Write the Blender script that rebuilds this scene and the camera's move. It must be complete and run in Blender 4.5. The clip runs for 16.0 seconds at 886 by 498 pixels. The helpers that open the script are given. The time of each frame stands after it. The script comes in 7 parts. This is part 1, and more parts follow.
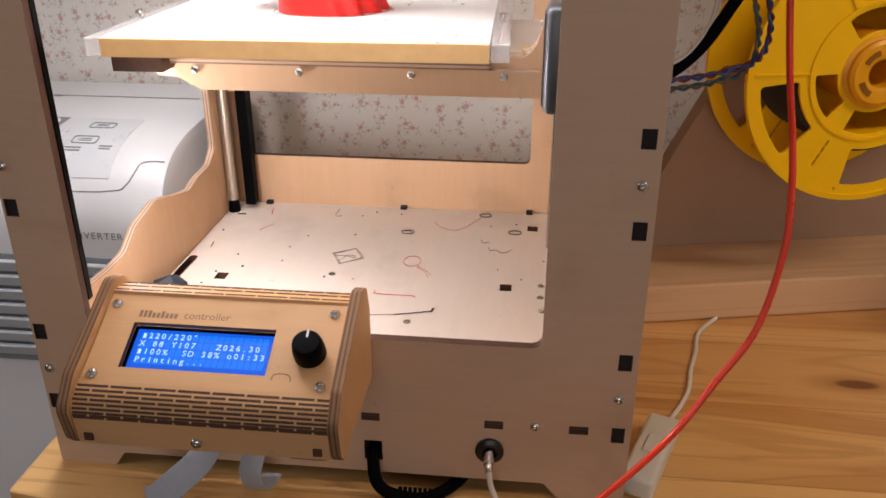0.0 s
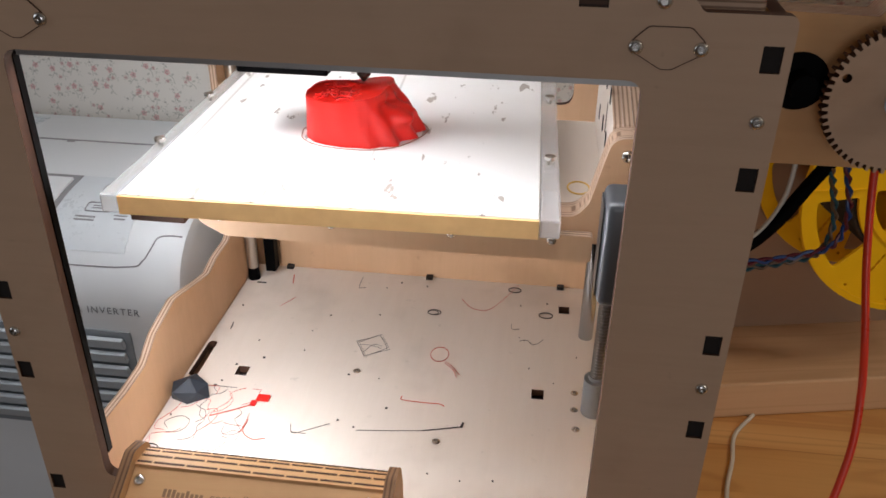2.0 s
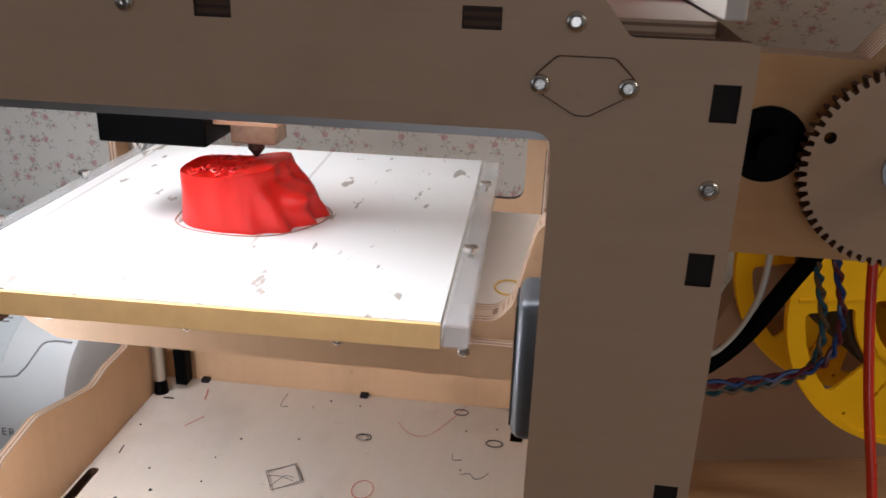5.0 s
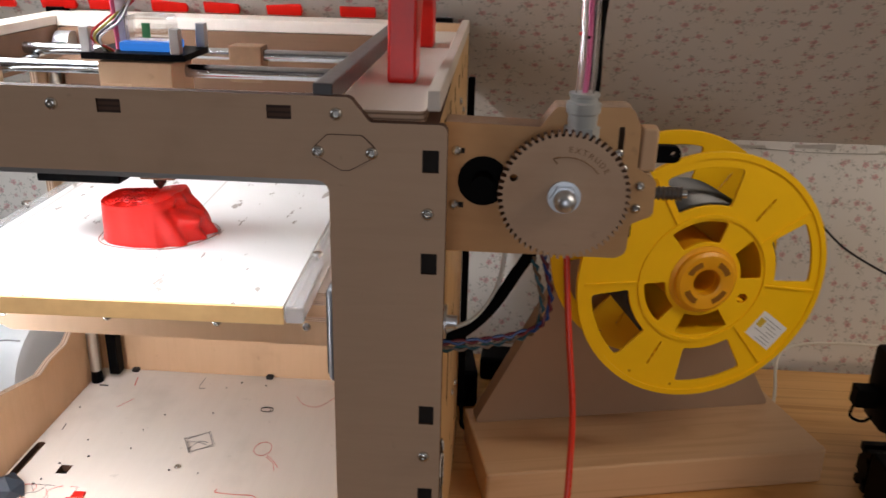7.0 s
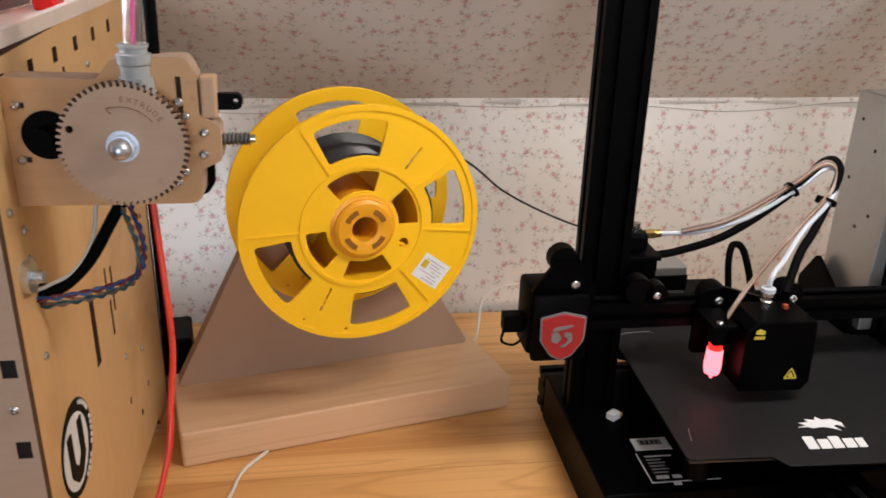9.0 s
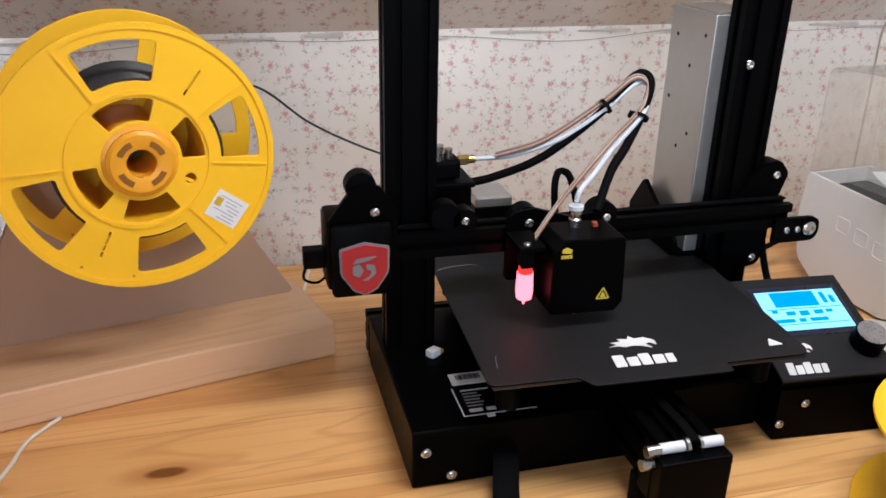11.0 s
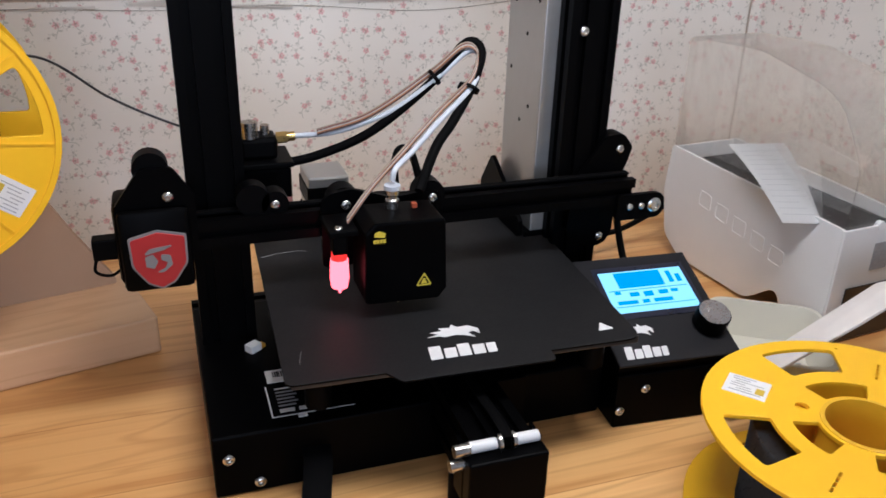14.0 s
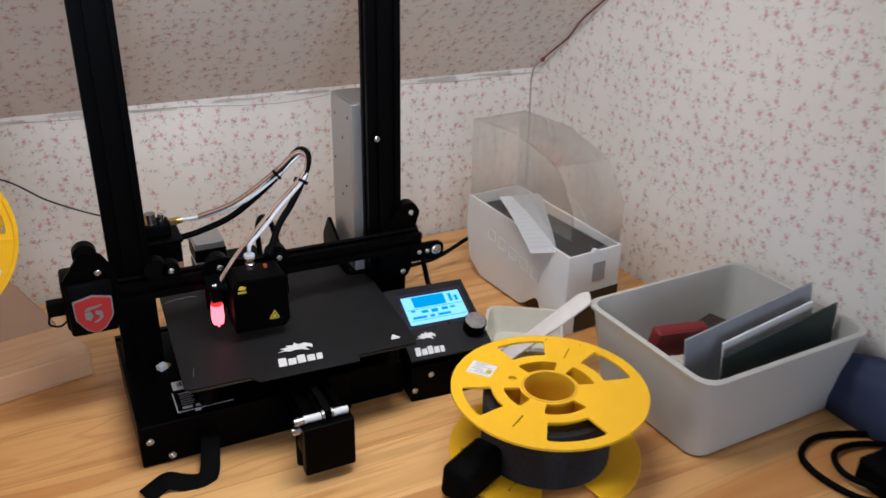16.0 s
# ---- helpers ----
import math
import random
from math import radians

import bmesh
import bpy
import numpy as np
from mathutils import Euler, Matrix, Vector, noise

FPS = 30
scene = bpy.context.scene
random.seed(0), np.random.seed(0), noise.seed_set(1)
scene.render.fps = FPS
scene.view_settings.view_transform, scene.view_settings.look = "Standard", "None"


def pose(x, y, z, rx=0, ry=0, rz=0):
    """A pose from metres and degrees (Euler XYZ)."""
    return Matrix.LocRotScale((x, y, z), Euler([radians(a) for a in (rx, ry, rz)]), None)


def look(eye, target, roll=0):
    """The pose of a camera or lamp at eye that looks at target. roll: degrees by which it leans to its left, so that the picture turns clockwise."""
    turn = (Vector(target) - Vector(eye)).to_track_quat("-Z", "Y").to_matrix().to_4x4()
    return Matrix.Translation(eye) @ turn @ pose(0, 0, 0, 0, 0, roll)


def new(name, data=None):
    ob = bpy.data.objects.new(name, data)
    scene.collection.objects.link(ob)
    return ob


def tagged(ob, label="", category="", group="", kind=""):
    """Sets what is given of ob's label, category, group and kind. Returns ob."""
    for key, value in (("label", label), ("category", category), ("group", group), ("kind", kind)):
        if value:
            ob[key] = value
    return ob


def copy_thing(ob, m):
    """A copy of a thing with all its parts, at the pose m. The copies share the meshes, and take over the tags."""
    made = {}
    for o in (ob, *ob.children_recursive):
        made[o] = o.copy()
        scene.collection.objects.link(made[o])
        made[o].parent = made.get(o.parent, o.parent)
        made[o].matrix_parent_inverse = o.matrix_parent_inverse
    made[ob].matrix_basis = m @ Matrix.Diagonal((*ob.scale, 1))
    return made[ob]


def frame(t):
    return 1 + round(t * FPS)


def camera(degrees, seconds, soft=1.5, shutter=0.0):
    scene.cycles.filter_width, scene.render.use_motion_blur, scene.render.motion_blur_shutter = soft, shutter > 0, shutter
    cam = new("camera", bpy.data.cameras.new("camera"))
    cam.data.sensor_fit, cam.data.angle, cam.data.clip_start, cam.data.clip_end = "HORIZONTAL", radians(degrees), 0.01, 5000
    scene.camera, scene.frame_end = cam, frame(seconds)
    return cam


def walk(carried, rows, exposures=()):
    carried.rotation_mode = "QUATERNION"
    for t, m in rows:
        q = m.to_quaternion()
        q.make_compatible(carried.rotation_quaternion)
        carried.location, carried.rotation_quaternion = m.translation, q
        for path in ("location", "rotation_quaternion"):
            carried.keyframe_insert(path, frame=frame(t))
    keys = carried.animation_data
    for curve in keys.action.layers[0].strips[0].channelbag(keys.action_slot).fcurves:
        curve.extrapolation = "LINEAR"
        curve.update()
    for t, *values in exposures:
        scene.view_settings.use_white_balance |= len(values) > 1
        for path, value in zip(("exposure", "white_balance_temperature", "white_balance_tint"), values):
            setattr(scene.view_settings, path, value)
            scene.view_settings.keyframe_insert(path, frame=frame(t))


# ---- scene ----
cam = camera(56.1, 16.0, soft=1.6, shutter=0.35)
METRES, EYE, TILT, LEAN, TURN = 1.134, 0.346, 0.0, 0.0, 6.4
ROWS = [
    (0.0, 0.0, 0.0, 0.0, -0.01, -24.69, 0.02),
    (0.5, -0.0053, 0.0228, 0.0164, 0.13, -26.74, -0.33),
    (1.0, -0.0128, 0.0376, 0.0438, 0.35, -27.66, -0.49),
    (1.5, -0.0146, 0.0534, 0.0777, 0.75, -28.47, -0.68),
    (2.0, -0.0156, 0.0724, 0.0863, 1.05, -29.09, -0.71),
    (2.5, -0.0191, 0.0886, 0.0883, 1.3, -29.69, -1.33),
    (3.0, -0.0202, 0.1075, 0.0684, 1.57, -29.27, -1.39),
    (5.5, 0.0382, 0.1431, 0.046, 1.11, -20.31, -1.7),
    (6.0, 0.0505, 0.1252, 0.0531, 0.19, -20.34, -1.68),
    (6.5, 0.0665, 0.084, 0.0745, -0.94, -20.64, -1.36),
    (7.0, 0.0782, 0.0275, 0.0931, -2.42, -20.88, -1.32),
    (7.5, 0.0996, -0.007, 0.1042, -4.67, -21.19, -1.68),
    (8.0, 0.1329, -0.0127, 0.1015, -8.45, -21.43, -2.09),
    (8.5, 0.1665, -0.0144, 0.0927, -11.96, -21.67, -1.98),
    (9.0, 0.1926, -0.0172, 0.088, -14.16, -22.0, -1.5),
    (9.5, 0.2101, -0.0239, 0.0829, -16.14, -22.48, -1.33),
    (10.0, 0.2361, -0.0243, 0.0673, -18.17, -22.88, -1.18),
    (12.5, 0.3152, -0.002, 0.033, -22.66, -24.11, -1.1),
    (13.0, 0.3339, -0.0017, 0.0287, -23.31, -24.33, -1.14),
    (13.5, 0.3541, -0.0014, 0.025, -24.06, -24.6, -1.26),
    (14.0, 0.3625, -0.0084, 0.0324, -25.2, -24.8, -1.59),
    (14.5, 0.3636, -0.036, 0.0535, -26.44, -24.75, -1.43),
    (15.0, 0.3681, -0.0774, 0.0835, -27.94, -24.84, -1.14),
    (15.5, 0.353, -0.1472, 0.1274, -30.37, -24.86, -1.27),
    (16.0, 0.3182, -0.2445, 0.1853, -32.21, -25.01, -1.01),
]
EXPOSURES = [(0.0, 0.10, 6850, 20), (2.0, -0.38, 6400, 13), (3.0, -0.50, 6300, 12), (5.5, -0.50, 6250, 13), (7.0, -0.24, 6400, 13), (8.0, 0.25, 6500, 13), (9.0, 0.90, 5850, 12), (10.0, 1.05, 5450, 11), (12.5, 0.88, 5350, 12), (14.5, 0.78, 5300, 12), (16.0, 0.70, 5350, 11)]
walk(cam, [(t, pose(0, 0, EYE, TILT, LEAN, TURN) @ pose(METRES * x, METRES * y, METRES * z, 90 + pitch, roll, yaw)) for t, x, y, z, yaw, pitch, roll in ROWS],
     exposures=EXPOSURES)
# ---- light: a lamp under the sloping ceiling, the printer's own strip, and added area lamps for unseen daylight and fill ----
world = bpy.data.worlds.new("world")
scene.world = world
world.use_nodes = True
world.node_tree.nodes["Background"].inputs[0].default_value = (0.80, 0.88, 1.0, 1)
world.node_tree.nodes["Background"].inputs[1].default_value = 0.1


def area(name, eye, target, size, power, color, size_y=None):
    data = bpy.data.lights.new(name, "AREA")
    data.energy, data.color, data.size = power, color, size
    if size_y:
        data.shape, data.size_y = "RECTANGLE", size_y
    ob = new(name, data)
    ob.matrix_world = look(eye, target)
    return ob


area("ceiling_lamp", (0.64, 0.37, 0.680), (0.62, 0.72, 0.10), 0.40, 2.6, (1.0, 0.88, 0.74), 0.16).data.spread = radians(160)
# added for daylight from unseen windows, in front and beyond the table's end
area("front_daylight", (0.10, -2.14, 0.55), (0.10, 0.40, 0.25), 1.10, 10.0, (0.95, 0.96, 1.0), 1.0)
area("left_daylight", (-1.25, 0.08, 0.62), (-0.45, 0.76, 0.06), 0.5, 0.75, (0.86, 0.93, 1.0)).data.spread = radians(95)
# added light under the slope for the printer's top and bed; no window built
area("overhead_fill", (-0.27, 0.60, 0.500), (-0.13, 0.53, 0.20), 0.26, 3.2, (0.95, 0.97, 1.0), 0.16)
area("printer_light_strip", (-0.12, 0.4120, 0.3415), (-0.12, 0.465, 0.20), 0.26, 0.30, (0.97, 0.97, 1.0), 0.008)
# two added fill lamps, for the bed's left side and the chamber floor
area("bed_fill_left", (-0.235, 0.54, 0.352), (-0.13, 0.56, 0.262), 0.24, 0.18, (0.96, 0.98, 1.0), 0.012)
area("chamber_fill", (-0.2525, 0.4430, 0.160), (0.05, 0.60, 0.100), 0.010, 0.72, (0.95, 0.97, 1.0), 0.11)


# ---- helpers ----
def part(name, bm, material, parent=None, label=""):
    """One bmesh as one mesh object, under a thing or part where one is given."""
    me = bpy.data.meshes.new(name)
    bm.to_mesh(me)
    bm.free()
    return mesh_part(name, me, material, parent, label)


def mesh_part(name, me, material, parent=None, label=""):
    for m in material if isinstance(material, (list, tuple)) else [material]:
        me.materials.append(m)
    ob = new(name, me)
    if parent is not None:
        ob.parent = parent
    if label:
        ob["label"] = label
    return ob


def thing(name, label, category, m=None, group="", kind=""):
    ob = new(name)
    ob.empty_display_size = 0.02
    if m is not None:
        ob.matrix_basis = m
    return tagged(ob, label, category, group, kind)


def smooth(ob, angle=35):
    me = ob.data
    me.polygons.foreach_set("use_smooth", [True] * len(me.polygons))
    me.set_sharp_from_angle(angle=radians(angle))
    return ob


def box(bm, x0, x1, y0, y1, z0, z1, bevel=0.0, segs=2):
    made = bmesh.ops.create_cube(bm, size=1.0)["verts"]
    bmesh.ops.scale(bm, vec=(x1 - x0, y1 - y0, z1 - z0), verts=made)
    bmesh.ops.translate(bm, vec=((x0 + x1) / 2, (y0 + y1) / 2, (z0 + z1) / 2), verts=made)
    if bevel:
        edges = list({e for v in made for e in v.link_edges})
        bmesh.ops.bevel(bm, geom=edges, offset=bevel, segments=segs, affect="EDGES", profile=0.5)
    return bm


def boxm(*a, **k):
    return box(bmesh.new(), *a, **k)


def cyl(bm, p0, p1, r0, r1=None, segs=24, cap=True):
    p0, p1 = Vector(p0), Vector(p1)
    d = p1 - p0
    m = Matrix.Translation((p0 + p1) / 2) @ d.to_track_quat("Z", "Y").to_matrix().to_4x4()
    bmesh.ops.create_cone(bm, cap_ends=cap, segments=segs, radius1=r0, radius2=r0 if r1 is None else r1, depth=d.length, matrix=m)
    return bm


def cylm(*a, **k):
    return cyl(bmesh.new(), *a, **k)


def lathe(bm, profile, m=None, segs=32, closed=False):
    """Turns (radius, height) pairs round z, then moves them by m."""
    m = m or Matrix()
    rings = []
    for r, h in profile:
        rings.append([bm.verts.new(m @ Vector((r * math.cos(a), r * math.sin(a), h))) for a in (2 * math.pi * i / segs for i in range(segs))])
    pairs = list(zip(rings, rings[1:])) + ([(rings[-1], rings[0])] if closed else [])
    for a, b in pairs:
        for i in range(segs):
            j = (i + 1) % segs
            bm.faces.new((a[i], a[j], b[j], b[i]))
    if not closed:
        for ring, flip in ((rings[0], True), (rings[-1], False)):
            if (ring[0].co - ring[segs // 2].co).length > 1e-6:
                bm.faces.new(ring[::-1] if flip else ring)
    return bm


def spline(points, steps=10):
    """A smooth line through the points."""
    p = [Vector(q) for q in points]
    p = [2 * p[0] - p[1]] + p + [2 * p[-1] - p[-2]]
    out = []
    for a, b, c, d in zip(p, p[1:], p[2:], p[3:]):
        for i in range(steps):
            t = i / steps
            out.append(0.5 * (2 * b + (c - a) * t + (2 * a - 5 * b + 4 * c - d) * t * t + (3 * b - a - 3 * c + d) * t ** 3))
    return out + [p[-2]]


def tube(bm, line, r, segs=8, flat=1.0):
    """A round cord along a line of points; flat squeezes it."""
    line = [Vector(q) for q in line]
    up, rings = Vector((0, 0, 1)), []
    for i, q in enumerate(line):
        way = (line[min(i + 1, len(line) - 1)] - line[max(i - 1, 0)]).normalized()
        side = way.cross(up)
        if side.length < 1e-3:
            side = way.cross(Vector((0, 1, 0)))
        side.normalize()
        up = side.cross(way).normalized()
        rings.append([bm.verts.new(q + r * (math.cos(a) * side + flat * math.sin(a) * up)) for a in (2 * math.pi * k / segs for k in range(segs))])
    for a, b in zip(rings, rings[1:]):
        for i in range(segs):
            j = (i + 1) % segs
            bm.faces.new((a[i], a[j], b[j], b[i]))
    bm.faces.new(rings[0][::-1]), bm.faces.new(rings[-1])
    return bm


def cord(name, points, r, material, parent=None, label="", segs=8, flat=1.0, steps=10):
    return smooth(part(name, tube(bmesh.new(), spline(points, steps), r, segs, flat), material, parent, label), 60)


def round_poly(points, radius, segs=5):
    """A closed outline with its corners rounded. A point may carry a radius of its own."""
    out, n = [], len(points)
    for i, p in enumerate(points):
        r = p[2] if len(p) > 2 else radius
        b = Vector(p[:2])
        a, c = Vector(points[i - 1][:2]) - b, Vector(points[(i + 1) % n][:2]) - b
        if r <= 0 or a.length < 1e-9 or c.length < 1e-9:
            out.append(b)
            continue
        half = a.angle(c) / 2
        cut = min(r / max(math.tan(half), 1e-3), a.length * 0.49, c.length * 0.49)
        s, e = b + a.normalized() * cut, b + c.normalized() * cut
        for k in range(segs + 1):
            t = k / segs
            out.append((1 - t) ** 2 * s + 2 * t * (1 - t) * b + t * t * e)
    return out


def rect(x0, x1, y0, y1, r=0.0, segs=4):
    return round_poly([(x0, y0), (x1, y0), (x1, y1), (x0, y1)], r, segs) if r else [Vector(q) for q in ((x0, y0), (x1, y0), (x1, y1), (x0, y1))]


def disc(x, y, r, segs=20):
    return [Vector((x + r * math.cos(2 * math.pi * i / segs), y + r * math.sin(2 * math.pi * i / segs))) for i in range(segs)]


def plate_mesh(outlines, thick, bevel=0.0, m=None):
    """A flat board: the first outline with the others cut out of it, of the given thickness, moved by m. Its cut sides take material 1."""
    cu = bpy.data.curves.new("outline", "CURVE")
    cu.dimensions, cu.fill_mode, cu.extrude = "2D", "BOTH", thick / 2 - bevel
    cu.bevel_depth, cu.bevel_resolution, cu.offset = bevel, 1, -bevel
    for line in outlines:
        sp = cu.splines.new("POLY")
        sp.points.add(len(line) - 1)
        for q, v in zip(sp.points, line):
            q.co = (v[0], v[1], 0, 1)
        sp.use_cyclic_u = True
    ob = bpy.data.objects.new("outline", cu)
    me = bpy.data.meshes.new_from_object(ob)
    bpy.data.objects.remove(ob)
    bpy.data.curves.remove(cu)
    me.materials.clear()
    bm = bmesh.new()
    bm.from_mesh(me)
    bmesh.ops.remove_doubles(bm, verts=bm.verts, dist=1e-6)
    bm.to_mesh(me)
    bm.free()
    for p in me.polygons:
        p.material_index = 1 if abs(p.normal.z) < 0.6 else 0
        p.use_smooth = False
    if m is not None:
        me.transform(m)
    return me


def board(name, outlines, thick, m, materials, parent=None, label="", bevel=0.0):
    return mesh_part(name, plate_mesh(outlines, thick, bevel, m), materials, parent, label)


def front(y, thick=0.006):
    """The pose of a board that faces -y with its face at y: outline x to x, y to z."""
    return Matrix.Translation((0, y + thick / 2, 0)) @ Matrix(((1, 0, 0, 0), (0, 0, -1, 0), (0, 1, 0, 0), (0, 0, 0, 1)))


def sideways(x, thick=0.006):
    """The pose of a board that faces +x with its face at x: outline x to y, y to z."""
    return Matrix.Translation((x - thick / 2, 0, 0)) @ Matrix(((0, 0, 1, 0), (1, 0, 0, 0), (0, 1, 0, 0), (0, 0, 0, 1)))


def flat(z, thick=0.006):
    """The pose of a board that lies with its face at z."""
    return Matrix.Translation((0, 0, z - thick / 2))


def lettering(name, words, size, m, material, parent=None, depth=0.0002, label="", shear=0.0, spacing=1.0):
    cu = bpy.data.curves.new("words", "FONT")
    cu.body, cu.size, cu.extrude, cu.shear, cu.space_character = words, size, depth, shear, spacing
    cu.align_x, cu.align_y, cu.resolution_u = "CENTER", "CENTER", 3
    ob = bpy.data.objects.new("words", cu)
    me = bpy.data.meshes.new_from_object(ob)
    bpy.data.objects.remove(ob)
    me.materials.clear()
    me.transform(m)
    return mesh_part(name, me, material, parent, label)


def screw(name, p, n, r=0.0028, parent=None, h=0.0018):
    """A round-headed screw at p that faces n, with a hex socket."""
    m = Matrix.Translation(p) @ Vector(n).to_track_quat("Z", "Y").to_matrix().to_4x4()
    bm = lathe(bmesh.new(), [(r, 0), (r, h * 0.45), (r * 0.8, h * 0.85), (r * 0.52, h), (r * 0.45, h * 0.35)], m, 14)
    return smooth(part(name, bm, STEEL, parent), 40)


# ---- materials ----
def mat(name, color, rough=0.5, metal=0.0, spec=0.5, coat=0.0):
    m = bpy.data.materials.new(name)
    m.use_nodes = True
    b = m.node_tree.nodes["Principled BSDF"]
    b.inputs["Base Color"].default_value = (*color, 1)
    b.inputs["Roughness"].default_value = rough
    b.inputs["Metallic"].default_value = metal
    b.inputs["Specular IOR Level"].default_value = spec
    b.inputs["Coat Weight"].default_value = coat
    return m


class Nodes:
    """Short names for building a material's nodes."""

    def __init__(self, m):
        self.t = m.node_tree
        self.b = self.t.nodes["Principled BSDF"]

    def add(self, kind, ins=(), **props):
        n = self.t.nodes.new(kind)
        for k, v in props.items():
            setattr(n, k, v)
        for k, v in dict(ins).items():
            self.set(n, k, v)
        return n

    def set(self, n, k, v):
        if isinstance(v, bpy.types.NodeSocket):
            self.t.links.new(v, n.inputs[k])
        else:
            n.inputs[k].default_value = v

    def coords(self, which="Object", scale=(1, 1, 1), rot=(0, 0, 0), loc=(0, 0, 0)):
        c = self.add("ShaderNodeTexCoord").outputs[which]
        return self.add("ShaderNodeMapping", {"Vector": c, "Scale": scale, "Rotation": rot, "Location": loc}).outputs[0]

    def noise(self, vec, scale, detail=4, rough=0.55, distort=0.0):
        return self.add("ShaderNodeTexNoise", {"Vector": vec, "Scale": scale, "Detail": detail, "Roughness": rough, "Distortion": distort}).outputs["Fac"]

    def ramp(self, fac, stops):
        n = self.add("ShaderNodeValToRGB", {"Fac": fac})
        e = n.color_ramp.elements
        while len(e) < len(stops):
            e.new(0.5)
        for q, (p, c) in zip(e, stops):
            q.position, q.color = p, (*c, 1) if len(c) == 3 else c
        return n.outputs["Color"]

    def step(self, fac, a, b):
        n = self.add("ShaderNodeMapRange", {"Value": fac, "From Min": a, "From Max": b})
        n.interpolation_type = "SMOOTHSTEP"
        return n.outputs[0]

    def mix(self, fac, a, b, blend="MIX"):
        n = self.add("ShaderNodeMix", data_type="RGBA", blend_type=blend)
        for k, v in ((0, fac), (6, a), (7, b)):
            if isinstance(v, tuple) and len(v) == 3:
                v = (*v, 1)
            self.set(n, k, v)
        return n.outputs[2]

    def math(self, op, a, b=0.0, c=0.0):
        n = self.add("ShaderNodeMath", operation=op)
        self.set(n, 0, a), self.set(n, 1, b), self.set(n, 2, c)
        return n.outputs[0]

    def color(self, v):
        self.set(self.b, "Base Color", v)

    def rough(self, v):
        self.set(self.b, "Roughness", v)

    def bump(self, h, strength=0.2, dist=0.0005):
        n = self.add("ShaderNodeBump", {"Height": h, "Strength": strength, "Distance": dist})
        self.set(self.b, "Normal", n.outputs[0])


def plain(name, color, rough=0.5, metal=0.0, vary=0.12, scale=60.0, bump=0.0, spec=0.5, coat=0.0):
    """A surface of one colour with faint blotches, uneven gloss and fine relief."""
    m = mat(name, color, rough, metal, spec, coat)
    n = Nodes(m)
    v = n.coords()
    big, fine = n.noise(v, scale, 5), n.noise(v, scale * 9, 3)
    dark = tuple(c * (1 - vary) for c in color)
    light = tuple(min(1, c * (1 + vary)) for c in color)
    n.color(n.mix(big, dark, light))
    n.rough(n.math("MULTIPLY_ADD", n.math("ADD", big, fine), 0.14, rough - 0.14))
    if bump:
        n.bump(n.math("ADD", fine, big), bump, 0.0004)
    return m


def plywood(name, light, dark, along="x", rough=0.55):
    """Birch plywood's face: long pale grain, faint blotches and finger marks."""
    m = mat(name, light, rough)
    n = Nodes(m)
    s = {"x": (6, 60, 60), "y": (60, 6, 60), "z": (60, 60, 6)}[along]
    grain = n.noise(n.coords(scale=s), 3.0, 6, 0.6, 0.6)
    v = n.coords()
    blot, spots = n.noise(v, 14, 4), n.noise(v, 90, 3)
    c = n.mix(n.math("MULTIPLY", n.step(grain, 0.3, 0.75), 0.24), light, dark)
    c = n.mix(n.math("MULTIPLY", n.step(blot, 0.50, 0.75), 0.35), c, tuple(q * 0.72 for q in dark))
    c = n.mix(n.math("MULTIPLY", n.step(spots, 0.68, 0.78), 0.25), c, tuple(q * 0.5 for q in dark))
    n.color(c)
    n.rough(n.math("MULTIPLY_ADD", blot, 0.25, rough - 0.1))
    n.bump(grain, 0.03, 0.0003)
    return m


def ply_edge(name, light, dark, axis, pitch=0.0012):
    """The cut side of plywood: thin layers, light and scorched by turns."""
    m = mat(name, dark, 0.7)
    n = Nodes(m)
    sep = n.add("ShaderNodeSeparateXYZ", {0: n.coords()}).outputs[axis]
    w = n.math("FRACT", n.math("MULTIPLY", sep, 1 / (2 * pitch)))
    n.color(n.mix(n.math("MULTIPLY_ADD", n.noise(n.coords(), 90), 0.4, n.step(n.math("ABSOLUTE", n.math("SUBTRACT", w, 0.5)), 0.12, 0.3)), dark, light))
    return m


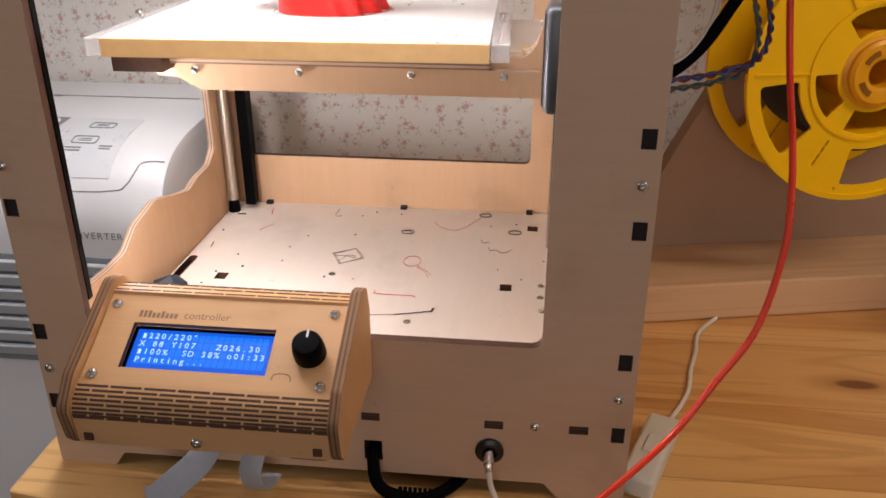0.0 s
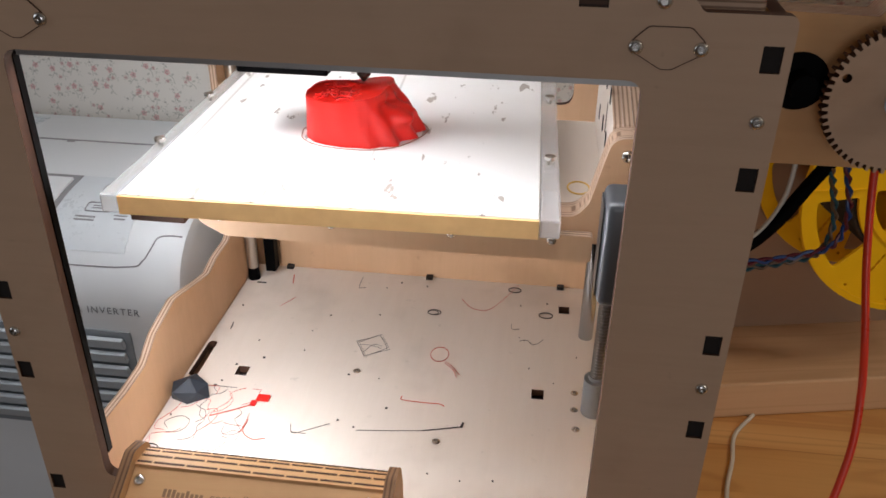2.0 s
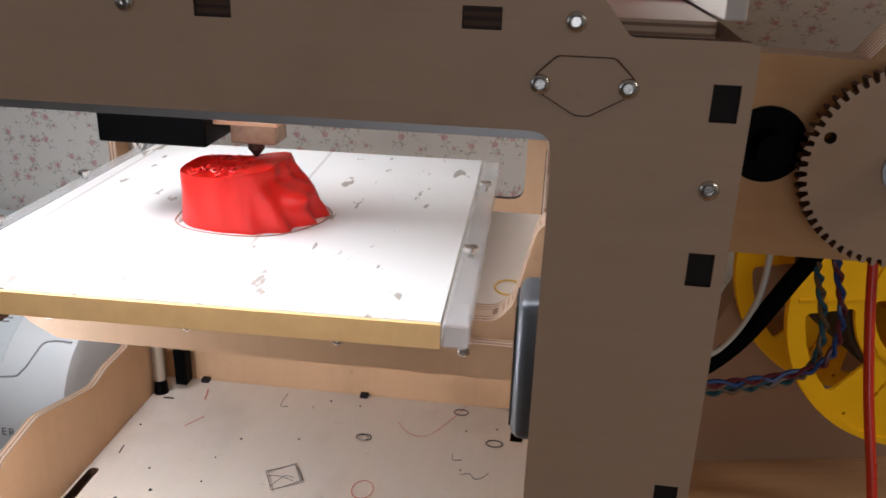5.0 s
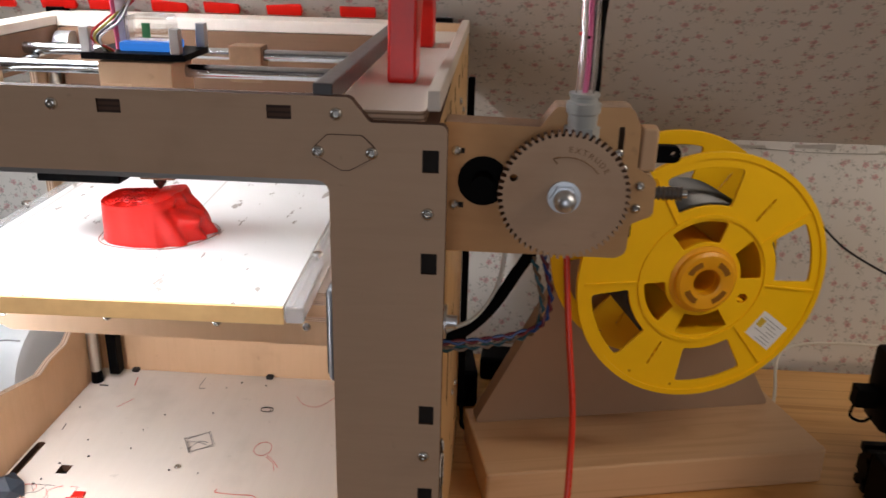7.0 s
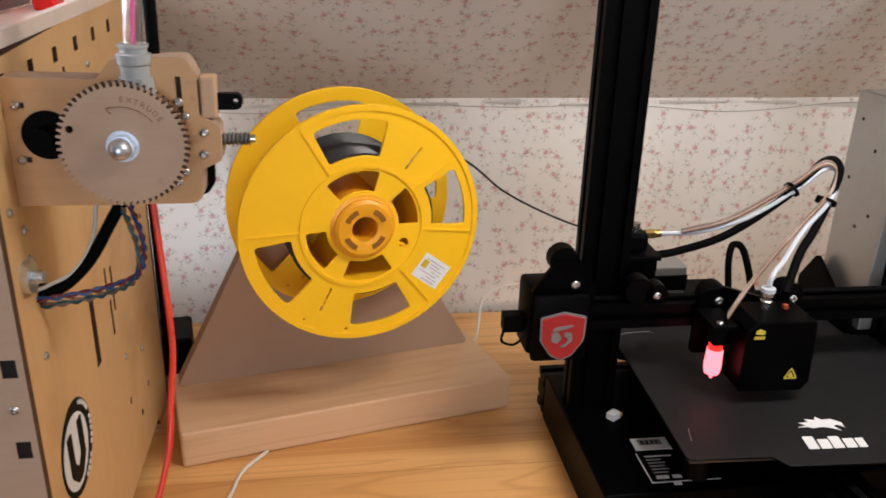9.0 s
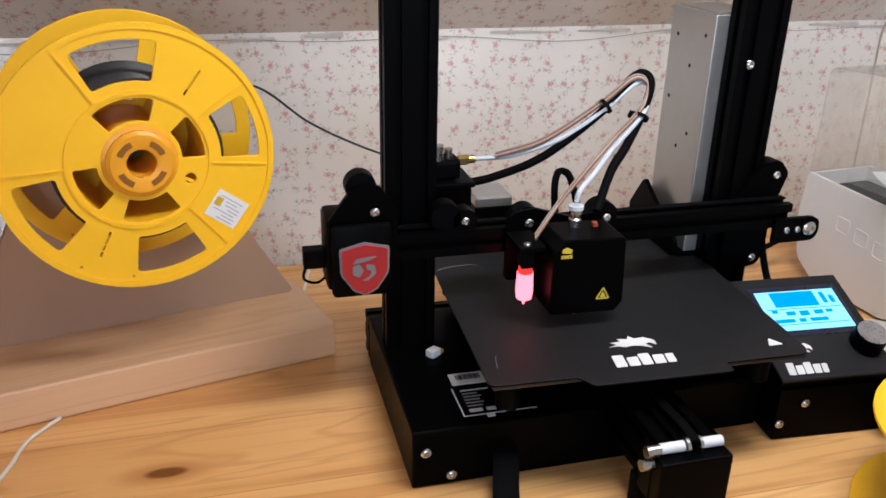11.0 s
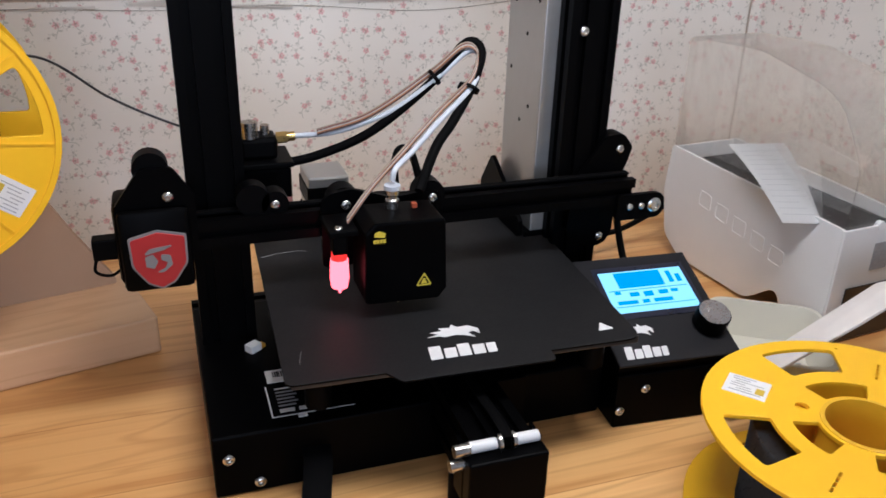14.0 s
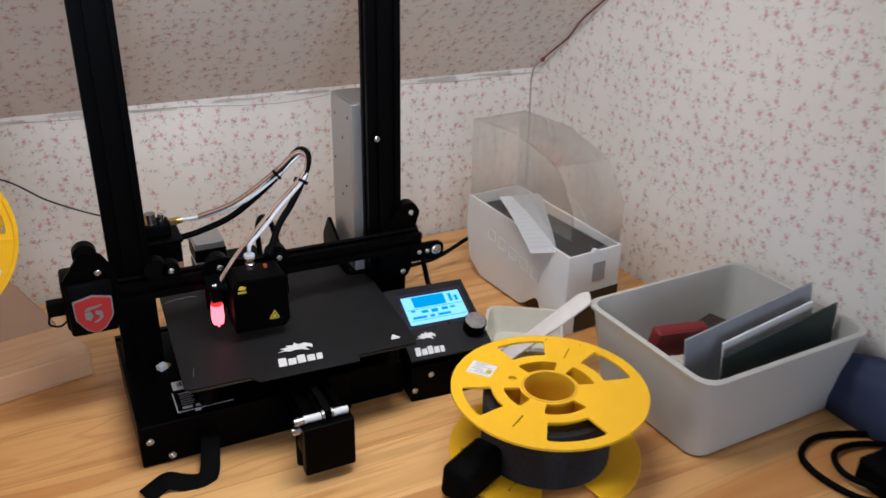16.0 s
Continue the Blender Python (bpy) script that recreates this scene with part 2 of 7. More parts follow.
def pine(name, light, dark, along="x", knots=True, board_width=0.085):
    """Glued pine boards: broad soft streaks, a few sharp grain lines, knots and a thin varnish."""
    m = mat(name, light, 0.38, coat=0.2)
    m.node_tree.nodes["Principled BSDF"].inputs["Coat Roughness"].default_value = 0.3
    n = Nodes(m)
    rot = (0, 0, 0) if along == "x" else (0, 0, radians(90))
    v = n.coords(rot=rot)
    x, y, z = n.add("ShaderNodeSeparateXYZ", {0: v}).outputs
    across = n.math("ADD", y, z)
    lane = n.math("FLOOR", n.math("DIVIDE", across, board_width))
    tone = n.add("ShaderNodeTexWhiteNoise", {"W": lane}, noise_dimensions="1D").outputs["Value"]
    shift = n.math("MULTIPLY", tone, 37.0)

    def stretched(sx, sy):
        return n.add("ShaderNodeCombineXYZ", {0: n.math("MULTIPLY_ADD", x, sx, shift), 1: n.math("MULTIPLY", across, sy), 2: shift}).outputs[0]
    k = n.add("ShaderNodeTexVoronoi", {"Vector": stretched(4.2, 11.0), "Scale": 1.0, "Randomness": 1.0}).outputs["Distance"]
    bend = n.math("MULTIPLY", n.step(k, 0.42, 0.0), 0.9) if knots else 0.0
    broad = n.noise(stretched(1.1, 16.0), 1.4, 3, 0.5, 0.8)
    lines = n.noise(stretched(1.4, 75.0), 1.6, 3, 0.55, 0.4)
    fine = n.noise(stretched(7.0, 420.0), 1.5, 3, 0.6)
    ring = n.math("ABSOLUTE", n.math("SUBTRACT", n.math("FRACT", n.math("MULTIPLY_ADD", broad, 7.0, bend)), 0.5))
    deep = tuple(q * w for q, w in zip(dark, (0.72, 0.60, 0.48)))
    c = n.mix(n.math("MULTIPLY", n.step(broad, 0.42, 0.68), 0.8), light, dark)
    c = n.mix(n.math("MULTIPLY", n.step(ring, 0.30, 0.5), 0.34), c, deep)
    c = n.mix(n.math("MULTIPLY", n.step(lines, 0.50, 0.78), 0.22), c, deep)
    c = n.mix(n.math("MULTIPLY", fine, 0.16), c, deep)
    c = n.mix(n.math("MULTIPLY", tone, 0.40), c, dark)
    edge = n.math("ABSOLUTE", n.math("SUBTRACT", n.math("FRACT", n.math("DIVIDE", across, board_width)), 0.5))
    c = n.mix(n.math("MULTIPLY", n.step(edge, 0.490, 0.5), 0.7), c, deep)
    if knots:
        c = n.mix(n.math("MULTIPLY", n.step(k, 0.20, 0.06), 0.6), c, deep)
        c = n.mix(n.step(k, 0.080, 0.045), c, tuple(q * 0.50 for q in deep))
    n.color(c)
    n.rough(n.math("MULTIPLY_ADD", fine, 0.2, 0.30))
    n.bump(fine, 0.06, 0.0004)
    return m


def wallpaper(name, base, stain=(0.50, 0.44, 0.36)):
    """Cream wallpaper with scattered pink blossoms on thin twigs; laid out in metres."""
    m = mat(name, base, 0.75, spec=0.2)
    n = Nodes(m)
    uv = n.coords("UV")
    c = n.mix(n.math("MULTIPLY", n.step(n.noise(uv, 5, 3), 0.35, 0.8), 0.16), base, stain)
    speck = n.noise(uv, 620, 2)

    def sprigs(scale, shift, size, ink, amount, lobes, stem, lean):
        """Blossoms, one a cell, each on a short bent stem with two leaves."""
        at = n.add("ShaderNodeVectorMath", {0: uv, 1: (shift, shift * 0.7, 0)}, operation="ADD").outputs[0]
        v = n.add("ShaderNodeTexVoronoi", {"Vector": at, "Scale": scale, "Randomness": 0.72}, voronoi_dimensions="2D")
        d = n.add("ShaderNodeVectorMath", {0: at, 1: v.outputs["Position"]}, operation="SUBTRACT").outputs[0]
        d = n.add("ShaderNodeVectorMath", {0: d, 1: (scale, scale, 0)}, operation="MULTIPLY").outputs[0]
        rnd = n.add("ShaderNodeSeparateColor", {0: v.outputs["Color"]}).outputs
        keep = n.math("GREATER_THAN", rnd[1], amount)
        d = n.add("ShaderNodeVectorRotate", {"Vector": d, "Angle": n.math("MULTIPLY", n.math("SUBTRACT", rnd[0], 0.5), lean)}, rotation_type="Z_AXIS").outputs[0]
        x, y, _ = n.add("ShaderNodeSeparateXYZ", {0: d}).outputs
        bow = n.math("MULTIPLY", n.math("SINE", n.math("MULTIPLY_ADD", rnd[2], 6.0, n.math("MULTIPLY", y, 7.5))), 0.075)
        line = n.step(n.math("ABSOLUTE", n.math("SUBTRACT", x, bow)), 0.034, 0.012)
        line = n.math("MULTIPLY", line, n.math("MULTIPLY", n.step(y, -0.62, -0.58), n.step(y, 0.30, 0.24)))
        marks = line
        for px, py, rx, ry in ((0.15, -0.22, 0.10, 0.05), (-0.13, -0.36, 0.09, 0.05), (0.12, 0.24, 0.05, 0.07), (-0.17, 0.10, 0.05, 0.05)):
            e = n.math("ADD", n.math("POWER", n.math("DIVIDE", n.math("SUBTRACT", x, px), rx), 2.0), n.math("POWER", n.math("DIVIDE", n.math("SUBTRACT", y, py), ry), 2.0))
            marks = n.math("MAXIMUM", marks, n.step(e, 1.3, 0.5))
        turn = n.math("MULTIPLY", n.math("ARCTAN2", y, x), lobes)
        edge = n.math("MULTIPLY_ADD", n.math("COSINE", n.math("MULTIPLY_ADD", rnd[2], 6.0, turn)), 0.15 * size, size)
        dist = n.add("ShaderNodeVectorMath", {0: d}, operation="LENGTH").outputs["Value"]
        on = n.math("MULTIPLY", n.step(n.math("SUBTRACT", edge, dist), -0.03, 0.04), n.math("MULTIPLY_ADD", n.step(speck, 0.40, 0.55), 0.55, 0.45))
        shade = n.mix(n.step(dist, size * 0.5, size * 0.15), ink, tuple(q * 0.5 for q in ink))
        return n.math("MULTIPLY", marks, n.math("MULTIPLY", keep, stem)), n.math("MULTIPLY", on, keep), shade

    for scale, shift, size, ink, amount, lobes, stem, lean in ((44, 0.0, 0.138, (0.62, 0.21, 0.22), 0.20, 5, 0.50, 1.9), (66, 0.37, 0.135, (0.56, 0.27, 0.25), 0.66, 4, 0.42, 3.4), (74, 0.71, 0.10, (0.34, 0.32, 0.27), 0.55, 2, 0.30, 6.0)):
        marks, on, shade = sprigs(scale, shift, size, ink, amount, lobes, stem, lean)
        c = n.mix(marks, c, (0.36, 0.36, 0.30))
        c = n.mix(n.math("MULTIPLY", on, 0.70), c, shade)
    n.color(c)
    n.bump(n.math("ADD", n.noise(uv, 260, 3), n.math("MULTIPLY", n.noise(uv, 14, 2), 2.0)), 0.18, 0.0008)
    return m


BIRCH = plywood("birch_face", (0.57, 0.395, 0.265), (0.46, 0.295, 0.185))
BIRCH_WARM = plywood("birch_warm", (0.62, 0.40, 0.235), (0.50, 0.31, 0.17), "z")
SIDE_PLY = plywood("side_ply", (0.68, 0.44, 0.20), (0.54, 0.31, 0.12), "z", 0.45)
BIRCH_PALE = plywood("birch_pale", (0.74, 0.66, 0.58), (0.66, 0.57, 0.48), "y", 0.5)
# brown of scorched laser-cut edges; inner boards wear it for shade
SCORCH_SHADE = plain("scorched_and_shaded", (0.075, 0.031, 0.014), 0.7, vary=0.4, scale=300)
EDGE_X = ply_edge("ply_layers_x", (0.58, 0.42, 0.30), (0.20, 0.11, 0.06), 0)
EDGE_Y = ply_edge("ply_layers_y", (0.58, 0.42, 0.30), (0.16, 0.085, 0.045), 1)
EDGE_Z = ply_edge("ply_layers_z", (0.52, 0.36, 0.25), (0.16, 0.085, 0.045), 2)
# near-black for burnt tab ends, and for shade painted into holes
BURN_SHADE = plain("burnt_and_shaded_slot", (0.012, 0.008, 0.006), 0.8, vary=0.3)
STEEL = plain("bright_steel", (0.62, 0.61, 0.58), 0.25, 1.0, vary=0.1, scale=200)
CHROME = plain("ground_steel_rod", (0.42, 0.43, 0.44), 0.22, 1.0, vary=0.05, scale=80)
ZINC = plain("zinc", (0.70, 0.75, 0.80), 0.38, 1.0, vary=0.15, scale=250, bump=0.05)
ALU = plain("brushed_aluminium", (0.50, 0.50, 0.49), 0.42, 0.9, vary=0.08, scale=90)
BLACK = plain("black_plastic", (0.0013, 0.0013, 0.0015), 0.45, vary=0.25, scale=120, bump=0.04, spec=0.05)
BLACK_METAL = plain("black_coated_metal", (0.0010, 0.0010, 0.0012), 0.38, vary=0.25, scale=160, bump=0.03, spec=0.035)
ANODIZED = plain("black_anodised", (0.0011, 0.0011, 0.0013), 0.40, vary=0.2, scale=140, spec=0.045)
RUBBER = plain("black_rubber", (0.0013, 0.0013, 0.0015), 0.7, vary=0.2, scale=200, spec=0.06)
GREY_BAR = plain("grey_painted_bar", (0.085, 0.082, 0.085), 0.38, 0.3, vary=0.25, scale=140)
WHITE = plain("white_plastic", (0.76, 0.77, 0.77), 0.38, vary=0.04, scale=40)
APPLIANCE = plain("appliance_white", (0.70, 0.73, 0.74), 0.34, vary=0.04, scale=20, bump=0.02)
APPLIANCE_GREY = plain("appliance_grey", (0.62, 0.66, 0.68), 0.30, vary=0.04, scale=30)
CREAM = plain("cream_plastic", (0.66, 0.64, 0.55), 0.40, vary=0.06, scale=30, bump=0.03)
BIN = plain("grey_plastic_bin", (0.50, 0.495, 0.455), 0.46, vary=0.05, scale=25, bump=0.05)
PAPER = plain("white_paper", (0.78, 0.78, 0.77), 0.7, vary=0.05, scale=50)
INK = plain("printed_grey", (0.25, 0.25, 0.26), 0.6, vary=0.2, scale=200)
PRINT_WHITE = plain("printed_white", (0.72, 0.72, 0.72), 0.55, vary=0.1, scale=200)
YELLOW = plain("yellow_plastic", (0.96, 0.55, 0.003), 0.44, vary=0.05, scale=40, bump=0.03, spec=0.32)
RED = plain("red_filament", (0.72, 0.012, 0.006), 0.36, vary=0.12, scale=120)
RED_LINE = plain("red_filament_line", (0.80, 0.045, 0.015), 0.30, vary=0.05)
DARK_FILAMENT = plain("black_filament", (0.022, 0.023, 0.025), 0.30, vary=0.2, scale=300)
WHITE_CORD = plain("white_cord", (0.72, 0.68, 0.58), 0.5, vary=0.06)
TEFLON = plain("white_tube", (0.50, 0.54, 0.60), 0.30, vary=0.05)
PINE = pine("pine_table", (0.90, 0.56, 0.215), (0.56, 0.24, 0.055))
PINE_END = pine("pine_edge", (0.66, 0.37, 0.13), (0.45, 0.21, 0.06), knots=False)
STAND_WOOD = pine("stand_wood", (0.72, 0.48, 0.28), (0.64, 0.40, 0.215), board_width=0.4)
STAND_BOARD = plain("fibreboard", (0.40, 0.26, 0.165), 0.7, vary=0.12, scale=16, bump=0.06)
PAPER_WALL = wallpaper("floral_wallpaper", (0.78, 0.745, 0.68))
PAPER_SLOPE = wallpaper("floral_wallpaper_slope", (0.78, 0.74, 0.67))


def glowing(name, color, strength):
    m = mat(name, tuple(min(1, c * 0.05) for c in color), 0.4, spec=0.2)
    b = m.node_tree.nodes["Principled BSDF"]
    b.inputs["Emission Color"].default_value = (*color, 1)
    b.inputs["Emission Strength"].default_value = strength
    return m


def clear(name, color=(1, 1, 1), rough=0.03, alpha=0.25, ior=1.47):
    """Thin clear plastic: mostly see-through, with gloss."""
    m = mat(name, color, rough)
    b = m.node_tree.nodes["Principled BSDF"]
    b.inputs["Transmission Weight"].default_value = 1.0
    b.inputs["IOR"].default_value = ior
    b.inputs["Alpha"].default_value = alpha
    return m


ACRYLIC = clear("clear_acrylic", (0.97, 0.98, 0.98), 0.16, 0.42, 1.25)
ACRYLIC.node_tree.nodes["Principled BSDF"].inputs["Transmission Weight"].default_value = 0.35
CLEAR_LID = clear("clear_lid", (0.97, 0.96, 0.93), 0.05, 0.26, 1.3)
LCD_BLUE = glowing("lcd_blue", (0.0, 0.105, 0.72), 1.0)
LCD_WHITE = glowing("lcd_white", (0.45, 0.72, 1.0), 1.1)
LCD_CYAN = glowing("lcd_cyan", (0.004, 0.36, 0.72), 0.60)
LCD_PALE = glowing("lcd_pale", (0.34, 0.74, 1.0), 0.72)
# ---- the room ----
WALL_Y, CREASE, RIGHT = 0.902, 0.258, 1.121


def sheet(name, corners, thick, material, label, category="wall"):
    """A wall of some thickness behind the face with these four corners; its pattern is laid out in metres from the first."""
    p = [Vector(c) for c in corners]
    u, n = (p[1] - p[0]).normalized(), (p[1] - p[0]).cross(p[3] - p[0]).normalized()
    w = n.cross(u)
    bm = bmesh.new()
    face = [bm.verts.new(q) for q in p]
    back = [bm.verts.new(q - n * thick) for q in p]
    bm.faces.new(face), bm.faces.new(back[::-1])
    for i in range(4):
        j = (i + 1) % 4
        bm.faces.new((face[j], face[i], back[i], back[j]))
    uv = bm.loops.layers.uv.new("uv")
    for f in bm.faces:
        for loop in f.loops:
            d = loop.vert.co - p[0]
            loop[uv].uv = (d.dot(u) + 3.1, d.dot(w) + 2.7)
    return tagged(part(name, bm, material), label, category, kind="structure")


FLOOR_Z = -0.75
far = lambda y: RIGHT + (WALL_Y - y) * 0.088      # the right-hand wall runs out of square
FRONT_Y, LEFT_X, TOP_Z = -2.2, -1.9, 1.55
sheet("wall_back", [(LEFT_X, WALL_Y, FLOOR_Z), (RIGHT, WALL_Y, FLOOR_Z), (RIGHT, WALL_Y, CREASE), (LEFT_X, WALL_Y, CREASE)], 0.1, PAPER_WALL, "low attic wall with cream floral wallpaper")
sheet("wall_right", [(RIGHT, WALL_Y, FLOOR_Z), (far(FRONT_Y), FRONT_Y, FLOOR_Z), (far(FRONT_Y), FRONT_Y, TOP_Z + 0.3), (RIGHT, WALL_Y, TOP_Z + 0.3)], 0.1, PAPER_WALL, "side wall with cream floral wallpaper")
SLOPE = 0.86
top_y = WALL_Y - (TOP_Z - CREASE) / SLOPE
sheet("ceiling", [(LEFT_X, WALL_Y, CREASE), (RIGHT + 0.3, WALL_Y, CREASE), (RIGHT + 0.3, top_y, TOP_Z), (LEFT_X, top_y, TOP_Z)], 0.1, PAPER_SLOPE, "sloping attic ceiling with the same floral wallpaper", "ceiling")
# unseen walls, flat ceiling and floor close the room, dark to cut bounced light
DIM_PLASTER = plain("dim_plaster", (0.30, 0.27, 0.24), 0.8, vary=0.06, scale=6)
FLOOR = pine("floor_boards", (0.40, 0.24, 0.11), (0.26, 0.14, 0.06), "y")
tagged(part("ceiling_flat", boxm(LEFT_X, far(FRONT_Y), FRONT_Y, top_y, TOP_Z, TOP_Z + 0.1), DIM_PLASTER), "unseen plain plastered attic ceiling", "ceiling", kind="structure")
tagged(part("wall_front", boxm(LEFT_X, far(FRONT_Y), FRONT_Y - 0.1, FRONT_Y, FLOOR_Z, TOP_Z), DIM_PLASTER), "unseen plain plastered wall", "wall", kind="structure")
tagged(part("wall_left", boxm(LEFT_X - 0.1, LEFT_X, FRONT_Y, WALL_Y, FLOOR_Z, TOP_Z), DIM_PLASTER), "unseen plain plastered wall", "wall", kind="structure")
tagged(part("floor", boxm(LEFT_X, far(FRONT_Y), FRONT_Y, WALL_Y, FLOOR_Z - 0.1, FLOOR_Z), FLOOR), "unseen brown boarded floor", "floor", kind="structure")

# a long pine table
TABLE_L, TABLE_F, TABLE_B = -0.309, 0.10, 0.893
table = thing("table", "long varnished pine table against the wall", "table")
pts = [(TABLE_L, 0.367), (0.2, 0.30), (far(0.1) - 0.012, TABLE_F), (RIGHT - 0.004, TABLE_B), (TABLE_L, TABLE_B)]
board("tabletop", [round_poly(pts, 0.004, 3)], 0.032, flat(0.0, 0.032), [PINE, PINE_END], table, bevel=0.002)
for x, y in ((TABLE_L + 0.06, 0.44), (TABLE_L + 0.06, 0.84), (1.05, 0.17), (1.05, 0.84)):
    part("leg", boxm(x - 0.03, x + 0.03, y - 0.03, y + 0.03, FLOOR_Z, -0.032, 0.003), PINE_END, table)
# ---- the plywood printer ----
FY, TH = 0.3985, 0.006
XL, XR = -0.2905, 0.0637
WX0, WX1, WZ0, WZ1 = -0.2545, 0.0105, 0.1035, 0.3455
BACK_Y = 0.725
LX, RX = -0.2835, 0.0597                      # outer faces of the side panels: left outside, right outside
SLOT_Z = [0.356, 0.307, 0.2255, 0.1765, 0.0975, 0.0485]
SLOT_TOP = [-0.242, -0.165, -0.088, -0.011]
SLOT_LOW = [-0.240, -0.165, -0.088, -0.015, 0.034]

TAB = ply_edge("tab_layers", (0.085, 0.040, 0.022), (0.028, 0.013, 0.008), 2)
printer = thing("plywood_printer", "laser-cut birch plywood printer, open-fronted, with scorched slots", "printer")
outline = round_poly([(XL, 0), (-0.254, 0), (-0.247, 0.010), (0.0155, 0.010), (0.024, 0), (XR, 0), (XR, 0.3726, 0.004), (0.0295, 0.3726, 0.003),
                      (0.0205, 0.3835, 0.004), (-0.247, 0.3835, 0.004), (-0.256, 0.3726, 0.003), (XL, 0.3726, 0.004)], 0.003)
holes = [rect(WX0, WX1, WZ0, WZ1, 0.007, 5)]
for z in SLOT_Z:
    holes += [rect(0.0527, 0.0602, z - 0.0052, z + 0.0052), rect(-0.2890, -0.2815, z - 0.0072, z + 0.0032)]
holes += [rect(x - 0.0055, x + 0.0055, 0.3728, 0.3790) for x in SLOT_TOP]
holes += [rect(x - 0.0055, x + 0.0055, 0.0475, 0.0530) for x in SLOT_LOW]
holes += [disc(-0.0170, 0.0320, 0.0062), rect(-0.0925, -0.0815, 0.019, 0.033), rect(-0.140, -0.116, 0.015, 0.028)]
front_panel = board("front_panel", [outline] + holes, TH, front(FY), [BIRCH, SCORCH_SHADE], printer)
for z in SLOT_Z:
    part("tab", boxm(0.0529, 0.0600, FY + 0.0012, FY + 0.008, z - 0.0050, z + 0.0050), BURN_SHADE, printer)
    part("tab", boxm(-0.2888, -0.2817, FY + 0.0012, FY + 0.008, z - 0.0070, z + 0.0030), BURN_SHADE, printer)
for x in SLOT_TOP:
    part("tab", boxm(x - 0.0053, x + 0.0053, FY + 0.001, FY + 0.008, 0.3730, 0.3788), TAB, printer)
for x in SLOT_LOW:
    part("tab", boxm(x - 0.0053, x + 0.0053, FY + 0.001, FY + 0.008, 0.0477, 0.0528), TAB, printer)
for x, z in ((0.0555, 0.3315), (0.0555, 0.2013), (0.0550, 0.0730), (-0.2850, 0.3315), (-0.2850, 0.199), (-0.2845, 0.0705), (0.009, 0.0508), (-0.114, 0.376), (0.0145, 0.376), (-0.24, 0.376),
             (0.0060, 0.3588), (0.0302, 0.3588), (-0.2335, 0.3588), (-0.2577, 0.3588)):
    screw("screw", (x, FY, z), (0, -1, 0), 0.0029, printer)
# the six-sided caps over the rod ends, let into the panel
for cx in (0.0181, -0.2456):
    hexa = round_poly([(cx - 0.0165, 0.3588, 0.004), (cx - 0.008, 0.3670), (cx + 0.008, 0.3670), (cx + 0.0165, 0.3588, 0.004), (cx + 0.002, 0.3505), (cx - 0.002, 0.3505)], 0.003)
    ring = [Vector((cx, 0.3588)) + (q - Vector((cx, 0.3588))) * 0.965 for q in hexa]
    board("rod_cap", [hexa, ring], 0.0008, front(FY - 0.0006, 0.0008), [SCORCH_SHADE, SCORCH_SHADE], printer)
    board("rod_cap", [ring], 0.0005, front(FY - 0.0004, 0.0005), [BIRCH, SCORCH_SHADE], printer)

# side panels; the left one has a wavy sill
wave = [(0.418, 0.347, 0.01), (0.418, 0.113, 0.012), (0.440, 0.099, 0.02), (0.478, 0.097, 0.02), (0.505, 0.098, 0.02), (0.525, 0.110, 0.02), (0.560, 0.1165, 0.02), (0.602, 0.106, 0.02),
        (0.622, 0.1015, 0.01), (0.640, 0.106, 0.01), (0.668, 0.107, 0.008), (0.6845, 0.118, 0.01), (0.6845, 0.347, 0.01)]
sill = round_poly(wave, 0.01, 6)
side_outline = round_poly([(FY + TH, 0.0), (0.44, 0.0), (0.447, 0.010), (0.68, 0.010), (0.687, 0.0), (BACK_Y, 0), (BACK_Y, 0.3835, 0.004), (FY + TH, 0.3726)], 0.0)
board("side_panel", [side_outline, sill], TH, sideways(-0.2815), [BIRCH_WARM, EDGE_X], printer)
knob_hole, slits = disc(0.452, 0.243, 0.008), []
for y in (0.445, 0.49, 0.535, 0.58, 0.625, 0.67):
    slits.append(rect(y - 0.0045, y + 0.0045, 0.357, 0.366))
for y, z0, z1 in ((0.475, 0.325, 0.352), (0.480, 0.325, 0.352), (0.548, 0.330, 0.352), (0.575, 0.185, 0.205), (0.590, 0.165, 0.200), (0.580, 0.150, 0.178), (0.5345, 0.150, 0.203)):
    w = 0.0050 if y == 0.5345 else 0.0022
    slits.append(rect(y - w, y + w, z0, z1))
slits += [disc(0.60, 0.08, 0.003), disc(0.66, 0.06, 0.003), disc(0.63, 0.05, 0.003), disc(0.70, 0.20, 0.0025), disc(0.655, 0.30, 0.004)]
board("side_panel", [side_outline, knob_hole] + slits, TH, sideways(RX), [SIDE_PLY, SCORCH_SHADE], printer)
part("slot_filling", boxm(0.0535, 0.0575, 0.5305, 0.5385, 0.1505, 0.2025), plain("brown_strip", (0.10, 0.045, 0.022), 0.5), printer)
# dark sheet added behind the panel to shade its slits
part("slit_shade_sheet", boxm(0.0485, 0.0525, 0.43, 0.70, 0.14, 0.372), SCORCH_SHADE, printer)
for y, z in ((0.425, 0.345), (0.440, 0.210), (0.60, 0.345), (0.425, 0.300), (0.44, 0.285), (0.442, 0.268), (0.645, 0.33), (0.60, 0.12), (0.65, 0.10)):
    screw("screw", (RX, y, z), (1, 0, 0), 0.0027, printer)
